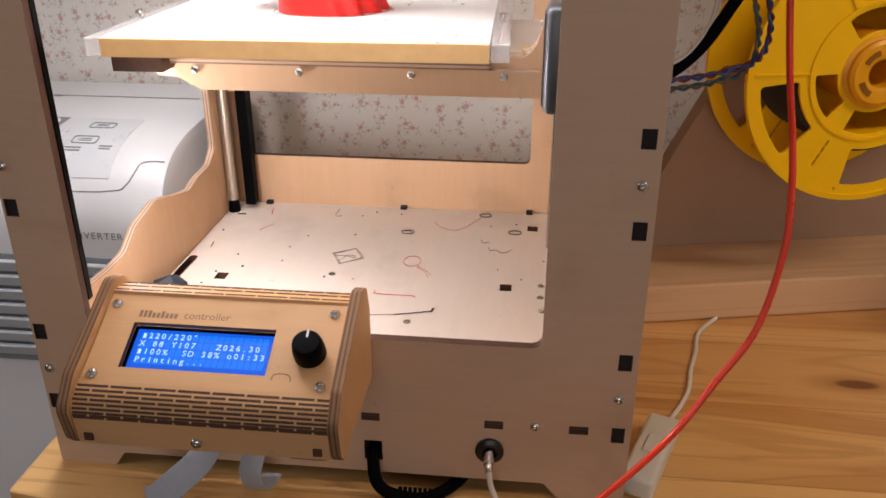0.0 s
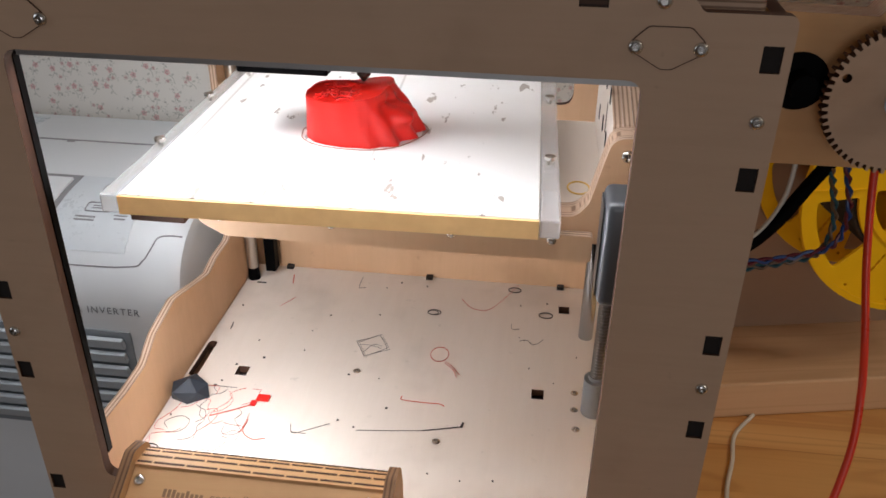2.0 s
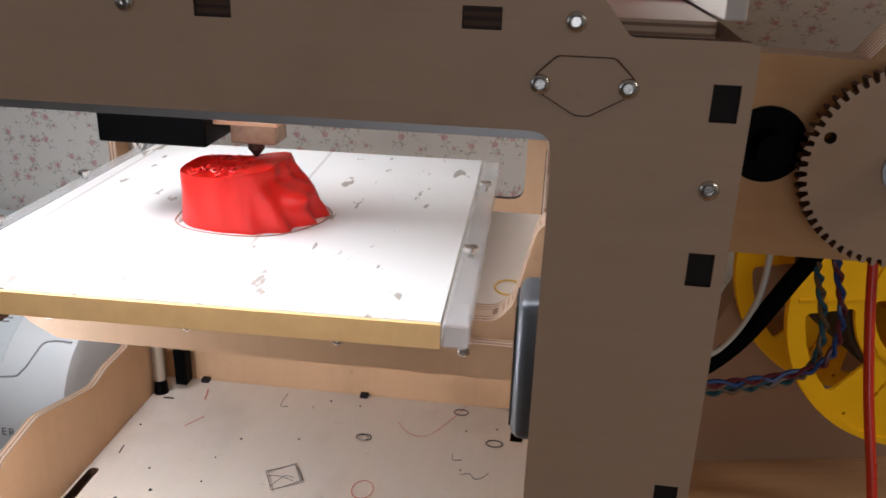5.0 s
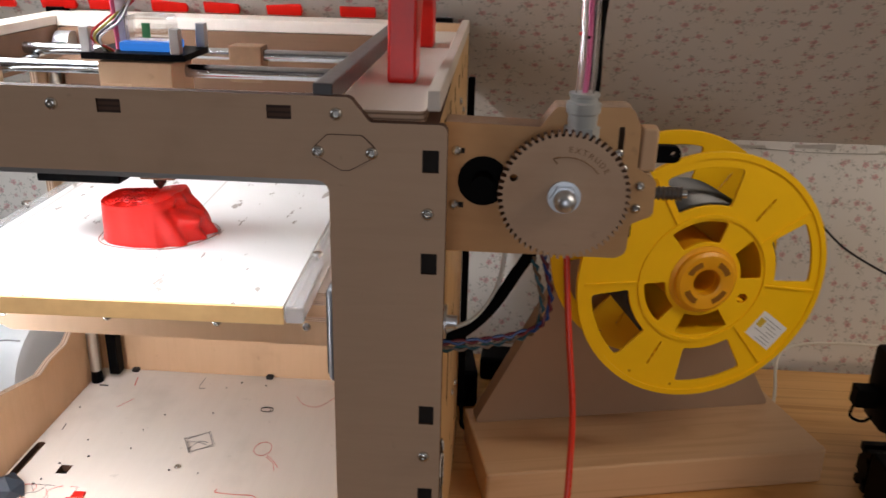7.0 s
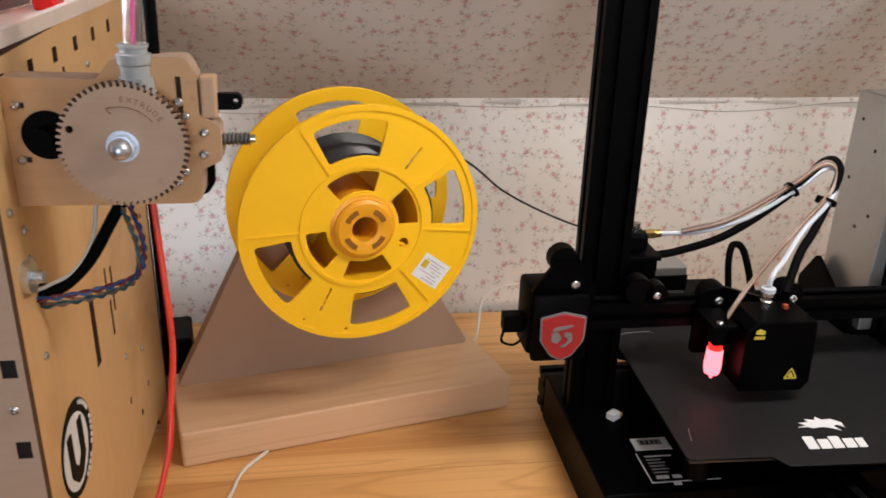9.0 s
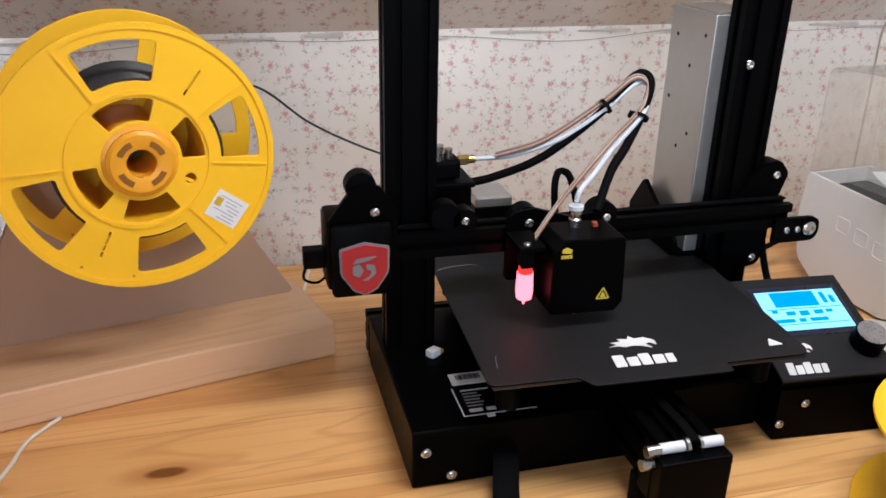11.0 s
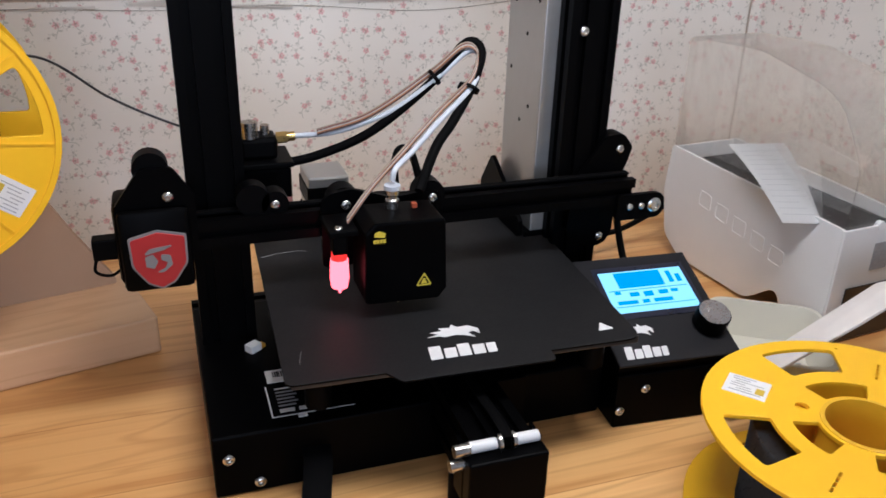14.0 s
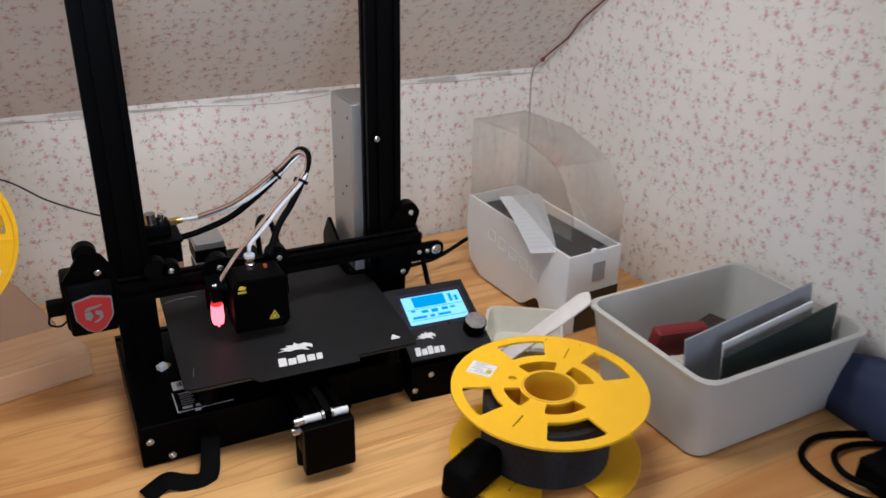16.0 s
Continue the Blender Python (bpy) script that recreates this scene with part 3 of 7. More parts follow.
smooth(part("knob", cyl(cylm((RX, 0.4315, 0.262), (RX + 0.004, 0.4315, 0.262), 0.009), (RX + 0.004, 0.4315, 0.262), (RX + 0.0095, 0.4315, 0.262), 0.0035), ZINC, printer, "zinc-plated pressure screw"))
part("edge_strip", boxm(RX - 0.002, RX + 0.0012, FY + 0.008, FY + 0.011, 0.02, 0.16), BLACK, printer)
# round club sticker: black ring, pale disc, dark letter shape
sticker = board("sticker", [disc(0.4655, 0.131, 0.031, 40)], 0.0006, sideways(RX + 0.0007, 0.0006), [BLACK, BLACK], printer, "round black and white sticker")
board("sticker_disc", [disc(0.4610, 0.131, 0.0245, 40)], 0.0004, sideways(RX + 0.0012, 0.0004), [PAPER, PAPER], sticker)
u = [(-0.012, 0.014), (-0.005, 0.014), (-0.005, -0.004, 0.004), (0.000, -0.009, 0.003), (0.005, -0.004, 0.004), (0.005, 0.014), (0.012, 0.014), (0.012, -0.008, 0.006), (0.004, -0.016, 0.005), (-0.004, -0.016, 0.005), (-0.012, -0.008, 0.006)]
board("sticker_mark", [round_poly([(0.4610 + 1.25 * a[0], 0.131 + 1.25 * a[1], *a[2:]) for a in u], 0.001)], 0.0004, sideways(RX + 0.0017, 0.0004), [BLACK, BLACK], sticker)
for i in range(16):
    a = math.pi * (0.36 - 0.76 * i / 15)
    if i % 6 != 5:
        part("sticker_bar", boxm(RX + 0.0008, RX + 0.0014, 0.4655 + 0.0280 * math.cos(a) - 0.0013, 0.4655 + 0.0280 * math.cos(a) + 0.0013, 0.131 + 0.0280 * math.sin(a) - 0.0013, 0.131 + 0.0280 * math.sin(a) + 0.0013), PAPER, sticker)

# back panel with two wide windows, two boards either side of the gap
back_outline = rect(XL + 0.004, XR - 0.004, 0, 0.3835, 0.003)
low_window = rect(-0.266, -0.0015, 0.0995, 0.205, 0.006)
high_window = rect(-0.266, -0.004, 0.222, 0.325, 0.010)
board("back_panel", [back_outline, low_window, high_window], TH, front(BACK_Y), [BIRCH_WARM, SCORCH_SHADE], printer)

# floor of the build chamber
PLAT = 0.0520
plat_holes = [rect(x - 0.0045, x + 0.0045, y - 0.0055, y + 0.0055) for x, y in ((-0.240, 0.566), (-0.0155, 0.570), (0.0035, 0.687))]
plat_holes.append(rect(-0.279, -0.272, 0.555, 0.600, 0.003))
platform = board("platform", [rect(LX + 0.0025, RX - 0.0065, FY + TH + 0.0005, BACK_Y - 0.0005)] + plat_holes, TH, flat(PLAT), [BIRCH_PALE, SCORCH_SHADE], printer, "pale plywood chamber floor")
# dark sheet added under the floor to make its slots look deep
part("slot_shade_sheet", boxm(-0.280, 0.052, FY + 0.02, BACK_Y - 0.01, PLAT - 0.022, PLAT - 0.016), BURN_SHADE, printer)
for x, y in ((-0.1535, 0.578), (-0.083, 0.509), (0.011, 0.556), (0.012, 0.535), (0.0115, 0.575)):
    screw("screw", (x, y, PLAT), (0, 0, 1), 0.0028, printer, 0.0012)
for x in (-0.248, -0.118, 0.0):
    part("tab_notch", boxm(x - 0.003, x + 0.003, BACK_Y - 0.006, BACK_Y - 0.0006, PLAT + 0.0002, PLAT + 0.003), BURN_SHADE, printer)

# top frame: rim, side shelves, back rail
part("top_rim", boxm(-0.262, 0.0105, 0.690, 0.7245, 0.376, 0.3850, 0.0008), [BIRCH_PALE], printer)
# inner rails coloured dark brown for the shade within the top frame
SHADED_PLY = plywood("shaded_inner_ply", (0.20, 0.105, 0.055), (0.12, 0.06, 0.03))
part("rear_rail", boxm(-0.2618, 0.0103, 0.6905, 0.6960, 0.330, 0.3757, 0.0005), SHADED_PLY, printer, "plywood rail inside the rear rim, coloured dark for shade")
part("inner_rail", boxm(-0.2618, 0.008, 0.6700, 0.6740, 0.350, 0.3640, 0.0005), SHADED_PLY, printer)
part("left_rail", boxm(-0.2670, -0.2622, 0.412, 0.690, 0.348, 0.3768, 0.0005), SHADED_PLY, printer)
part("top_rim", boxm(-0.2815, -0.262, 0.41, 0.7245, 0.377, 0.3842, 0.0008), [BIRCH_PALE], printer)
board("top_shelf", [round_poly([(0.0105, 0.405), (0.0530, 0.405, 0.004), (0.0530, 0.7240), (0.0105, 0.7240)], 0.001)], 0.006, flat(0.3770), [BIRCH_PALE, EDGE_Z], printer)
part("shelf_edge", boxm(0.0540, 0.0600, 0.4046, 0.7245, 0.3772, 0.3865, 0.0007), BIRCH_PALE, printer)
# riser and front beam coloured dark all over, for the shade behind the panel
part("shelf_riser", boxm(0.012, 0.0525, 0.407, 0.411, 0.352, 0.3705), SCORCH_SHADE, printer)
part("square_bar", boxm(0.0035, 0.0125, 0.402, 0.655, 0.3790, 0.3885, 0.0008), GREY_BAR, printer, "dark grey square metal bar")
part("front_beam", boxm(WX0 - 0.006, WX1 + 0.012, FY + TH, FY + TH + 0.020, WZ1 + 0.0005, 0.372), SCORCH_SHADE, printer)
part("light_strip", boxm(-0.25, 0.0105, FY + 0.003, FY + 0.022, WZ1 - 0.0032, WZ1 - 0.0004), ALU, printer, "slim aluminium light strip")
for y0 in (0.563, 0.640):
    smooth(part("cross_rod", cylm((-0.262, y0, 0.3655), (0.010, y0, 0.3655), 0.0042, segs=16), CHROME, printer))
for x0 in (-0.254, 0.004):
    smooth(part("side_rod", cylm((x0, 0.412, 0.358), (x0, 0.69, 0.358), 0.0040, segs=16), CHROME, printer))
    part("slider", boxm(x0 - 0.010, x0 + 0.010, 0.548, 0.578, 0.345, 0.3745, 0.001), BIRCH, printer)
    smooth(part("pulley", cylm((x0 - 0.006, 0.685, 0.362), (x0 + 0.006, 0.685, 0.362), 0.011), ZINC, printer))
part("slider", boxm(-0.108, -0.084, 0.632, 0.650, 0.347, 0.3725, 0.001), plain("dark_slider_wood", (0.22, 0.12, 0.06), 0.6, vary=0.25, scale=140), printer)

# print head
HX, HY = -0.135, 0.556
head = part("print_head", box(box(boxm(HX - 0.024, HX + 0.022, HY - 0.018, HY + 0.018, 0.322, 0.3735, 0.0008), HX - 0.019, HX - 0.004, HY - 0.0195, HY + 0.0195, 0.348, 0.36), HX - 0.020, HX + 0.016, HY - 0.014, HY + 0.014, 0.307, 0.323), BIRCH_WARM, printer, "plywood print head with a small fan on top")
part("head_plate", boxm(HX - 0.032, HX + 0.032, HY - 0.022, HY + 0.022, 0.3750, 0.3790, 0.0006), BLACK, head)
for dx, dy in ((-0.029, -0.018), (0.026, -0.018), (0.029, 0.019)):
    part("head_post", boxm(HX + dx - 0.003, HX + dx + 0.003, HY + dy - 0.003, HY + dy + 0.003, 0.379, 0.394, 0.0005), ALU, head)
FAN = glowing("blue_lit_plastic", (0.05, 0.30, 1.0), 0.7)
part("fan_light", boxm(HX - 0.012, HX + 0.020, HY - 0.012, HY + 0.012, 0.3792, 0.3845, 0.0008), FAN, head, "small blue-lit fan")
part("fan_case", boxm(HX - 0.009, HX + 0.018, HY - 0.010, HY + 0.010, 0.3850, 0.4000, 0.002), clear("clear_fan_case", (0.9, 0.97, 0.97), 0.1, 0.55, 1.2), head)
part("circuit", boxm(HX + 0.003, HX + 0.008, HY - 0.011, HY - 0.0104, 0.387, 0.396), plain("green_board", (0.02, 0.16, 0.06), 0.4), head)
part("fan_shroud", boxm(HX - 0.070, HX - 0.016, HY - 0.024, HY + 0.018, 0.2975, 0.3200, 0.001), BLACK, head, "black fan duct")
part("hot_block", boxm(HX - 0.010, HX + 0.013, HY - 0.008, HY + 0.010, 0.2965, 0.3065, 0.0008), plain("crusted_brass", (0.36, 0.26, 0.17), 0.5, 0.6, vary=0.5, scale=260, bump=0.4), head, "crusted hot end block")
smooth(part("nozzle", cyl(cylm((HX, HY, 0.2965), (HX, HY, 0.2925), 0.0042, segs=12), (HX, HY, 0.2925), (HX, HY, 0.2885), 0.0040, 0.0008, 12), plain("sooty_brass", (0.05, 0.035, 0.025), 0.45, 0.6), head))
for k, c in enumerate(((0.55, 0.04, 0.03), (0.5, 0.42, 0.06), (0.02, 0.02, 0.02), (0.6, 0.6, 0.6))):
    cord("wire", [(HX - 0.014 - 0.002 * k, HY - 0.014, 0.379), (HX - 0.026 + 0.002 * k, HY - 0.018, 0.388), (HX - 0.020 + 0.003 * k, HY - 0.006, 0.398), (HX - 0.004, HY + 0.004, 0.412 + 0.003 * k), (HX - 0.002 + 0.002 * k, HY + 0.01, 0.45)], 0.0008, plain("wire_coat", c, 0.4), head, segs=6)
smooth(part("feed_tube", cylm((HX - 0.014, HY, 0.379), (HX - 0.019, HY + 0.002, 0.47), 0.0046, segs=16), plain("milky_tube", (0.72, 0.66, 0.74), 0.25, vary=0.05), head, "milky feed tube with a pink line"))
smooth(part("filament_in_tube", cylm((HX - 0.0155, HY - 0.0042, 0.379), (HX - 0.0205, HY - 0.0022, 0.47), 0.0016, segs=8), plain("pink_line", (0.62, 0.10, 0.22), 0.4), head))

# lift stage: tray, beam and bed
BZ = 0.2620
tray = new("lift_tray")
tray.parent = printer
beam = round_poly([(-0.2083, 0.2428), (-0.2083, 0.2356, 0.007), (-0.194, 0.2278, 0.008), (0.0033, 0.2278), (0.0033, 0.2428)], 0.002)
board("tray_beam", [beam], TH, front(0.4620), [BIRCH_WARM, EDGE_Y], tray)
for x in (-0.196, -0.1344, -0.0698, -0.0177):
    screw("screw", (x, 0.4620, 0.2395), (0, -1, 0), 0.0026, tray)
board("tray_floor", [round_poly([(-0.225, 0.4610), (-0.0245, 0.4610), (-0.0245, 0.632), (-0.225, 0.632)], 0.003)], TH, flat(0.2490), [BIRCH_PALE, EDGE_Z], tray)
part("tray_floor_layer", boxm(-0.222, -0.026, 0.4685, 0.63, 0.2375, 0.2428), EDGE_Z, tray)
part("tray_rear", boxm(-0.24, -0.2105, 0.450, 0.475, 0.2400, 0.2505), SCORCH_SHADE, tray)
lip = round_poly([(-0.225, 0.2325), (-0.225, 0.2428, 0.002), (-0.026, 0.2428, 0.001), (-0.0245, 0.2475, 0.001), (-0.0060, 0.2475, 0.010), (0.0005, 0.2560, 0.006), (0.0090, 0.2925, 0.009), (0.0480, 0.2930), (0.0480, 0.2325)], 0.002)
for k in range(3):
    board("stage_plate", [lip], TH - 0.0002, front(0.4740 + TH * k, TH - 0.0002), [BIRCH_WARM, EDGE_Y if k != 1 else EDGE_Z], tray)
screw("screw", (0.0170, 0.4739, 0.2835), (0, -1, 0), 0.0032, tray)
part("shelf_board", boxm(-0.0230, 0.0094, 0.4935, 0.632, 0.2372, 0.2432), BIRCH_PALE, tray)
side = round_poly([(0.4930, 0.2330), (0.4930, 0.2925, 0.002), (0.530, 0.2990, 0.01), (0.640, 0.3120), (0.640, 0.2330)], 0.003)
for k in range(3):
    board("tray_arm", [side], 0.0050, sideways(0.0146 + 0.0052 * k, 0.0050), [BIRCH_PALE, EDGE_X], tray)
for y, z in ((0.530, 0.270), (0.563, 0.268), (0.527, 0.297), (0.561, 0.295), (0.600, 0.262)):
    part("arm_slot", boxm(0.0091, 0.0095, y - 0.0025, y + 0.0025, z - 0.0045, z + 0.0045), BURN_SHADE, tray)
part("arm_stain", boxm(0.0092, 0.0095, 0.540, 0.542, 0.270, 0.288), SCORCH_SHADE, tray)
ring = [(-0.0035 + 0.0062 * math.cos(0.5 * k), 0.520 + 0.0085 * math.sin(0.5 * k), 0.2438) for k in range(14)]
cord("filament_ring", ring, 0.0005, plain("yellow_strand", (0.75, 0.48, 0.10), 0.4), tray)

BED_TOP = plain("masking_tape", (0.82, 0.81, 0.79), 0.55, vary=0.04, scale=30)
nodes = Nodes(BED_TOP)
v = nodes.coords()
x, y, z = nodes.add("ShaderNodeSeparateXYZ", {0: v}).outputs
seam = nodes.math("ABSOLUTE", nodes.math("SUBTRACT", nodes.math("FRACT", nodes.math("MULTIPLY", nodes.math("MULTIPLY_ADD", y, 0.02, x), 9.2)), 0.5))
scuff = nodes.step(nodes.noise(nodes.coords(scale=(1, 0.35, 1), rot=(0, 0, 0.5)), 90, 4, 0.6), 0.630, 0.675)
c = nodes.mix(nodes.noise(v, 26, 5), (0.86, 0.85, 0.83), (0.78, 0.76, 0.72))
c = nodes.mix(nodes.math("MULTIPLY", nodes.step(seam, 0.487, 0.499), 0.5), c, (0.40, 0.35, 0.30))
c = nodes.mix(nodes.math("MULTIPLY", scuff, 0.85), c, (0.30, 0.25, 0.20))
nodes.color(c)
bed = part("build_plate", boxm(-0.2368, -0.0247, 0.4385, 0.673, 0.2525, BZ, 0.0004), BED_TOP, printer, "build plate covered in white tape")
TAPE = plain("yellowed_tape", (0.96, 0.58, 0.25), 0.5, vary=0.14, scale=120, bump=0.1)
part("tape_edge", boxm(-0.2368, -0.0247, 0.4365, 0.4383, 0.2515, BZ - 0.0006), TAPE, bed)
for x0, x1 in ((-0.2468, -0.2372), (-0.0243, -0.0140)):
    part("acrylic_strip", boxm(x0, x1, 0.4375, 0.674, 0.2515, BZ - 0.0004, 0.0012), ACRYLIC, bed, "clear acrylic edge strip")
for x0, y0 in ((-0.0192, 0.508), (-0.0192, 0.611), (-0.242, 0.505), (-0.242, 0.585), (-0.242, 0.655)):
    smooth(part("bed_screw", lathe(bmesh.new(), [(0.0015, 0), (0.0015, 0.003), (0.0034, 0.0034), (0.0032, 0.0052), (0.001, 0.0058)], Matrix.Translation((x0, y0, BZ - 0.001)), 12), STEEL, bed))

BED_TURN = Matrix.Translation((-0.131, 0.437, 0)) @ pose(0, 0, 0, 0, 0, 1.3) @ Matrix.Translation((0.131, -0.437, 0))
bed.matrix_basis = BED_TURN
# lift screw, guide rods, bearing block
smooth(part("lift_screw", lathe(bmesh.new(), [(0.0042 + (0.0009 if i % 2 else -0.0004), 0.084 + 0.0013 * i) for i in range(126)], Matrix.Translation((0.0245, 0.556, 0)), 14), plain("screw_steel", (0.20, 0.19, 0.18), 0.35, 0.9), printer), 20)
smooth(part("coupling", cyl(cylm((0.0245, 0.556, PLAT + 0.0005), (0.0245, 0.556, 0.082), 0.0090, segs=24), (0.0245, 0.556, 0.0822), (0.0245, 0.556, 0.0850), 0.006), plain("grey_coupling", (0.23, 0.235, 0.24), 0.4, 0.5), printer, "grey metal coupling"))
smooth(part("guide_rod", cylm((0.0210, 0.650, PLAT), (0.0210, 0.650, 0.36), 0.0058, segs=16), CHROME, printer))
bb = part("bearing_block", boxm(0.0045, 0.0240, 0.441, 0.520, 0.2255, 0.2320, 0.002), BLACK, printer, "dark grey bearing block")
smooth(part("bearing_case", boxm(0.0040, 0.0260, 0.414, 0.4395, 0.2310, 0.2850, 0.004, 3), plain("blue_grey_case", (0.085, 0.092, 0.10), 0.36, 0.4), bb))
part("bearing_face", boxm(0.0032, 0.0038, 0.4185, 0.4350, 0.235, 0.281), plain("dark_grey_side", (0.05, 0.053, 0.056), 0.3, 0.4), bb)
smooth(part("guide_rod", cylm((-0.2755, 0.700, PLAT + 0.012), (-0.2755, 0.700, 0.36), 0.0050, segs=16), plain("dull_rod", (0.52, 0.48, 0.42), 0.35, 0.9), printer))
smooth(part("rod_foot", cylm((-0.2755, 0.700, PLAT), (-0.2755, 0.700, PLAT + 0.0125), 0.0055, 0.0045, 12), BLACK, printer))
part("cable_channel", boxm(-0.2665, -0.2570, 0.706, 0.718, PLAT + 0.004, 0.36, 0.001), BLACK, printer)
part("black_edging", boxm(WX0 - 0.0012, WX0 + 0.0006, FY + 0.0062, FY + 0.0105, WZ0 + 0.012, WZ1), BLACK, printer)
# feeder socket, power lead
smooth(part("socket", lathe(bmesh.new(), [(0.0085, 0), (0.0085, 0.002), (0.006, 0.0035), (0.0045, 0.0035), (0.0045, -0.006)], Matrix.Translation((-0.017, FY, 0.0320)) @ pose(0, 0, 0, 90), 20), plain("socket_black", (0.03, 0.028, 0.026), 0.35, 0.6), printer, "round metal socket"))
part("switch", boxm(-0.139, -0.117, FY - 0.002, FY + 0.003, 0.016, 0.027, 0.001), BLACK, printer)
# dark block added behind the port for the shade in its opening
part("port_back", boxm(-0.0935, -0.0805, FY + 0.007, FY + 0.012, 0.018, 0.034), BURN_SHADE, printer)
# ---- the controller box on the printer's front ----
FACE = Matrix(((1, 0, 0, -0.157), (0, 0.883, -0.470, 0.3515), (0, 0.470, 0.883, 0.1258), (0, 0, 0, 1)))
CTRL_WOOD = plywood("controller_ply", (0.64, 0.375, 0.17), (0.50, 0.265, 0.105))
CHEEK_EDGE = ply_edge("cheek_layers", (0.26, 0.135, 0.06), (0.085, 0.040, 0.018), 0)
control = thing("controller_box", "small laser-cut plywood controller box with a blue screen and black knob", "controller")
cheek = round_poly([(0.3975, 0.080), (0.3975, 0.124, 0.004), (0.3920, 0.1400, 0.006), (0.3790, 0.1440, 0.006), (0.3265, 0.1170, 0.010), (0.3145, 0.1040, 0.008), (0.3180, 0.0850, 0.004), (0.3240, 0.0775, 0.004), (0.3350, 0.080)], 0.003)
for x in (-0.2215, -0.0855):
    board("cheek", [cheek], 0.0055, sideways(x, 0.0055), [CTRL_WOOD, CHEEK_EDGE], control, "scorched plywood end cheek")
lcd_x0, lcd_x1, lcd_v0, lcd_v1 = -0.0455, 0.0290, -0.0163, 0.0085
board("face", [rect(-0.0640, 0.0660, -0.0265, 0.0265), rect(lcd_x0 - 0.001, lcd_x1 + 0.001, lcd_v0 - 0.001, lcd_v1 + 0.001)], 0.003, FACE @ Matrix.Translation((0, 0, -0.0033)), [CTRL_WOOD, SCORCH_SHADE], control)
for x, v in ((-0.0595, 0.0200), (0.0590, 0.0205), (0.0590, -0.0218), (-0.0585, -0.0222)):
    screw("screw", FACE @ Vector((x, v, -0.0018)), FACE.to_3x3() @ Vector((0, 0, 1)), 0.0029, control)
# bent cover: rows of slits above and below the face
rim = [(0.3975, 0.124), (0.3950, 0.1320), (0.3890, 0.1368), (0.3760, 0.1385)]
low = [(0.3290, 0.1125), (0.3215, 0.1075), (0.3180, 0.1005), (0.3180, 0.0950), (0.3200, 0.0805)]
INSIDE = Vector((0.362, 0.100))


def outward(d, at):
    n = Vector((-d.y, d.x)).normalized()
    return n if n.dot(at - INSIDE) > 0 else -n


for row in (rim, low):
    line = [Vector(p[1:]) for p in spline([(0, *p) for p in row], 6)]
    bm, loops = bmesh.new(), []
    for i, p in enumerate(line):
        n = outward(line[min(i + 1, len(line) - 1)] - line[max(i - 1, 0)], p)
        loops.append([bm.verts.new((x, *(p - n * t))) for t in (0, 0.0024) for x in (-0.2212, -0.0912)])
    for q, w in zip(loops, loops[1:]):
        for i, j in ((0, 1), (1, 3), (3, 2), (2, 0)):
            bm.faces.new((q[i], q[j], w[j], w[i]))
    bm.faces.new([loops[0][i] for i in (0, 1, 3, 2)]), bm.faces.new([loops[-1][i] for i in (0, 2, 3, 1)])
    bmesh.ops.recalc_face_normals(bm, faces=bm.faces)
    smooth(part("bent_cover", bm, CTRL_WOOD, control), 30)
bm = bmesh.new()
for row, count, skip in ((rim, 6, 0), (low, 9, 1)):
    line = spline([(0, *p) for p in row], 6)
    use = line[5:] if not skip else line[1:-8]
    for k in range(count):
        f = (k + 0.5) / count * (len(use) - 1.001)
        i = int(f)
        a, b = use[i], use[i + 1]
        mid, d = a.lerp(b, f - i), (b - a).normalized()
        n = Vector((0, *outward(Vector((d.y, d.z)), Vector((mid.y, mid.z)))))
        for j in range(-1, 8):
            x0 = -0.2205 + 0.0175 * j + (0.00875 if k % 2 else 0)
            x0, x1 = max(x0, -0.2208), min(x0 + 0.0162, -0.0916)
            if x1 - x0 < 0.003:
                continue
            m = Matrix(((1, 0, 0, 0), (0, d.y, n.y, 0), (0, d.z, n.z, 0), (0, 0, 0, 1)))
            c = mid
            q = [bm.verts.new(Vector((x, 0, 0)) + Vector((0, c.y, c.z)) + s * d * 0.00062 + h * n * 0.00025) for h in (-1, 1) for s in (-1, 1) for x in (x0, x1)]
            for f4 in ((0, 1, 3, 2), (4, 6, 7, 5), (0, 4, 5, 1), (2, 3, 7, 6), (0, 2, 6, 4), (1, 5, 7, 3)):
                bm.faces.new([q[w] for w in f4])
tagged(part("slit_pattern", bm, SCORCH_SHADE, control, "rows of scorched hinge slits"), kind="stuff")
for x in (-0.215, -0.0975):
    part("cheek_tab", boxm(x - 0.0022, x + 0.0022, 0.3180, 0.3203, 0.0838, 0.0880), SCORCH_SHADE, control)
screw("screw", (-0.159, 0.3192, 0.0862), (0, -1, 0), 0.0029, control)
screen = part("screen", boxm(lcd_x0, lcd_x1, lcd_v0, lcd_v1, -0.0085, -0.0070), LCD_BLUE, control, "lit blue character display")
screen.data.transform(FACE)
part("screen_surround", boxm(lcd_x0 - 0.003, lcd_x1 + 0.003, lcd_v0 - 0.003, lcd_v1 + 0.003, -0.0095, -0.0088), BLACK, control).data.transform(FACE)
CELL = glowing("lcd_cell", (0.0, 0.19, 0.95), 1.0)
bm = bmesh.new()
for r in range(4):
    for k in range(20):
        x0, v0 = lcd_x0 + 0.0030 + k * 0.00345, lcd_v1 - 0.0062 - r * 0.0047
        box(bm, x0, x0 + 0.0030, v0, v0 + 0.0043, -0.0070, -0.00695)
cells = tagged(part("cell_grid", bm, CELL, screen), kind="stuff")
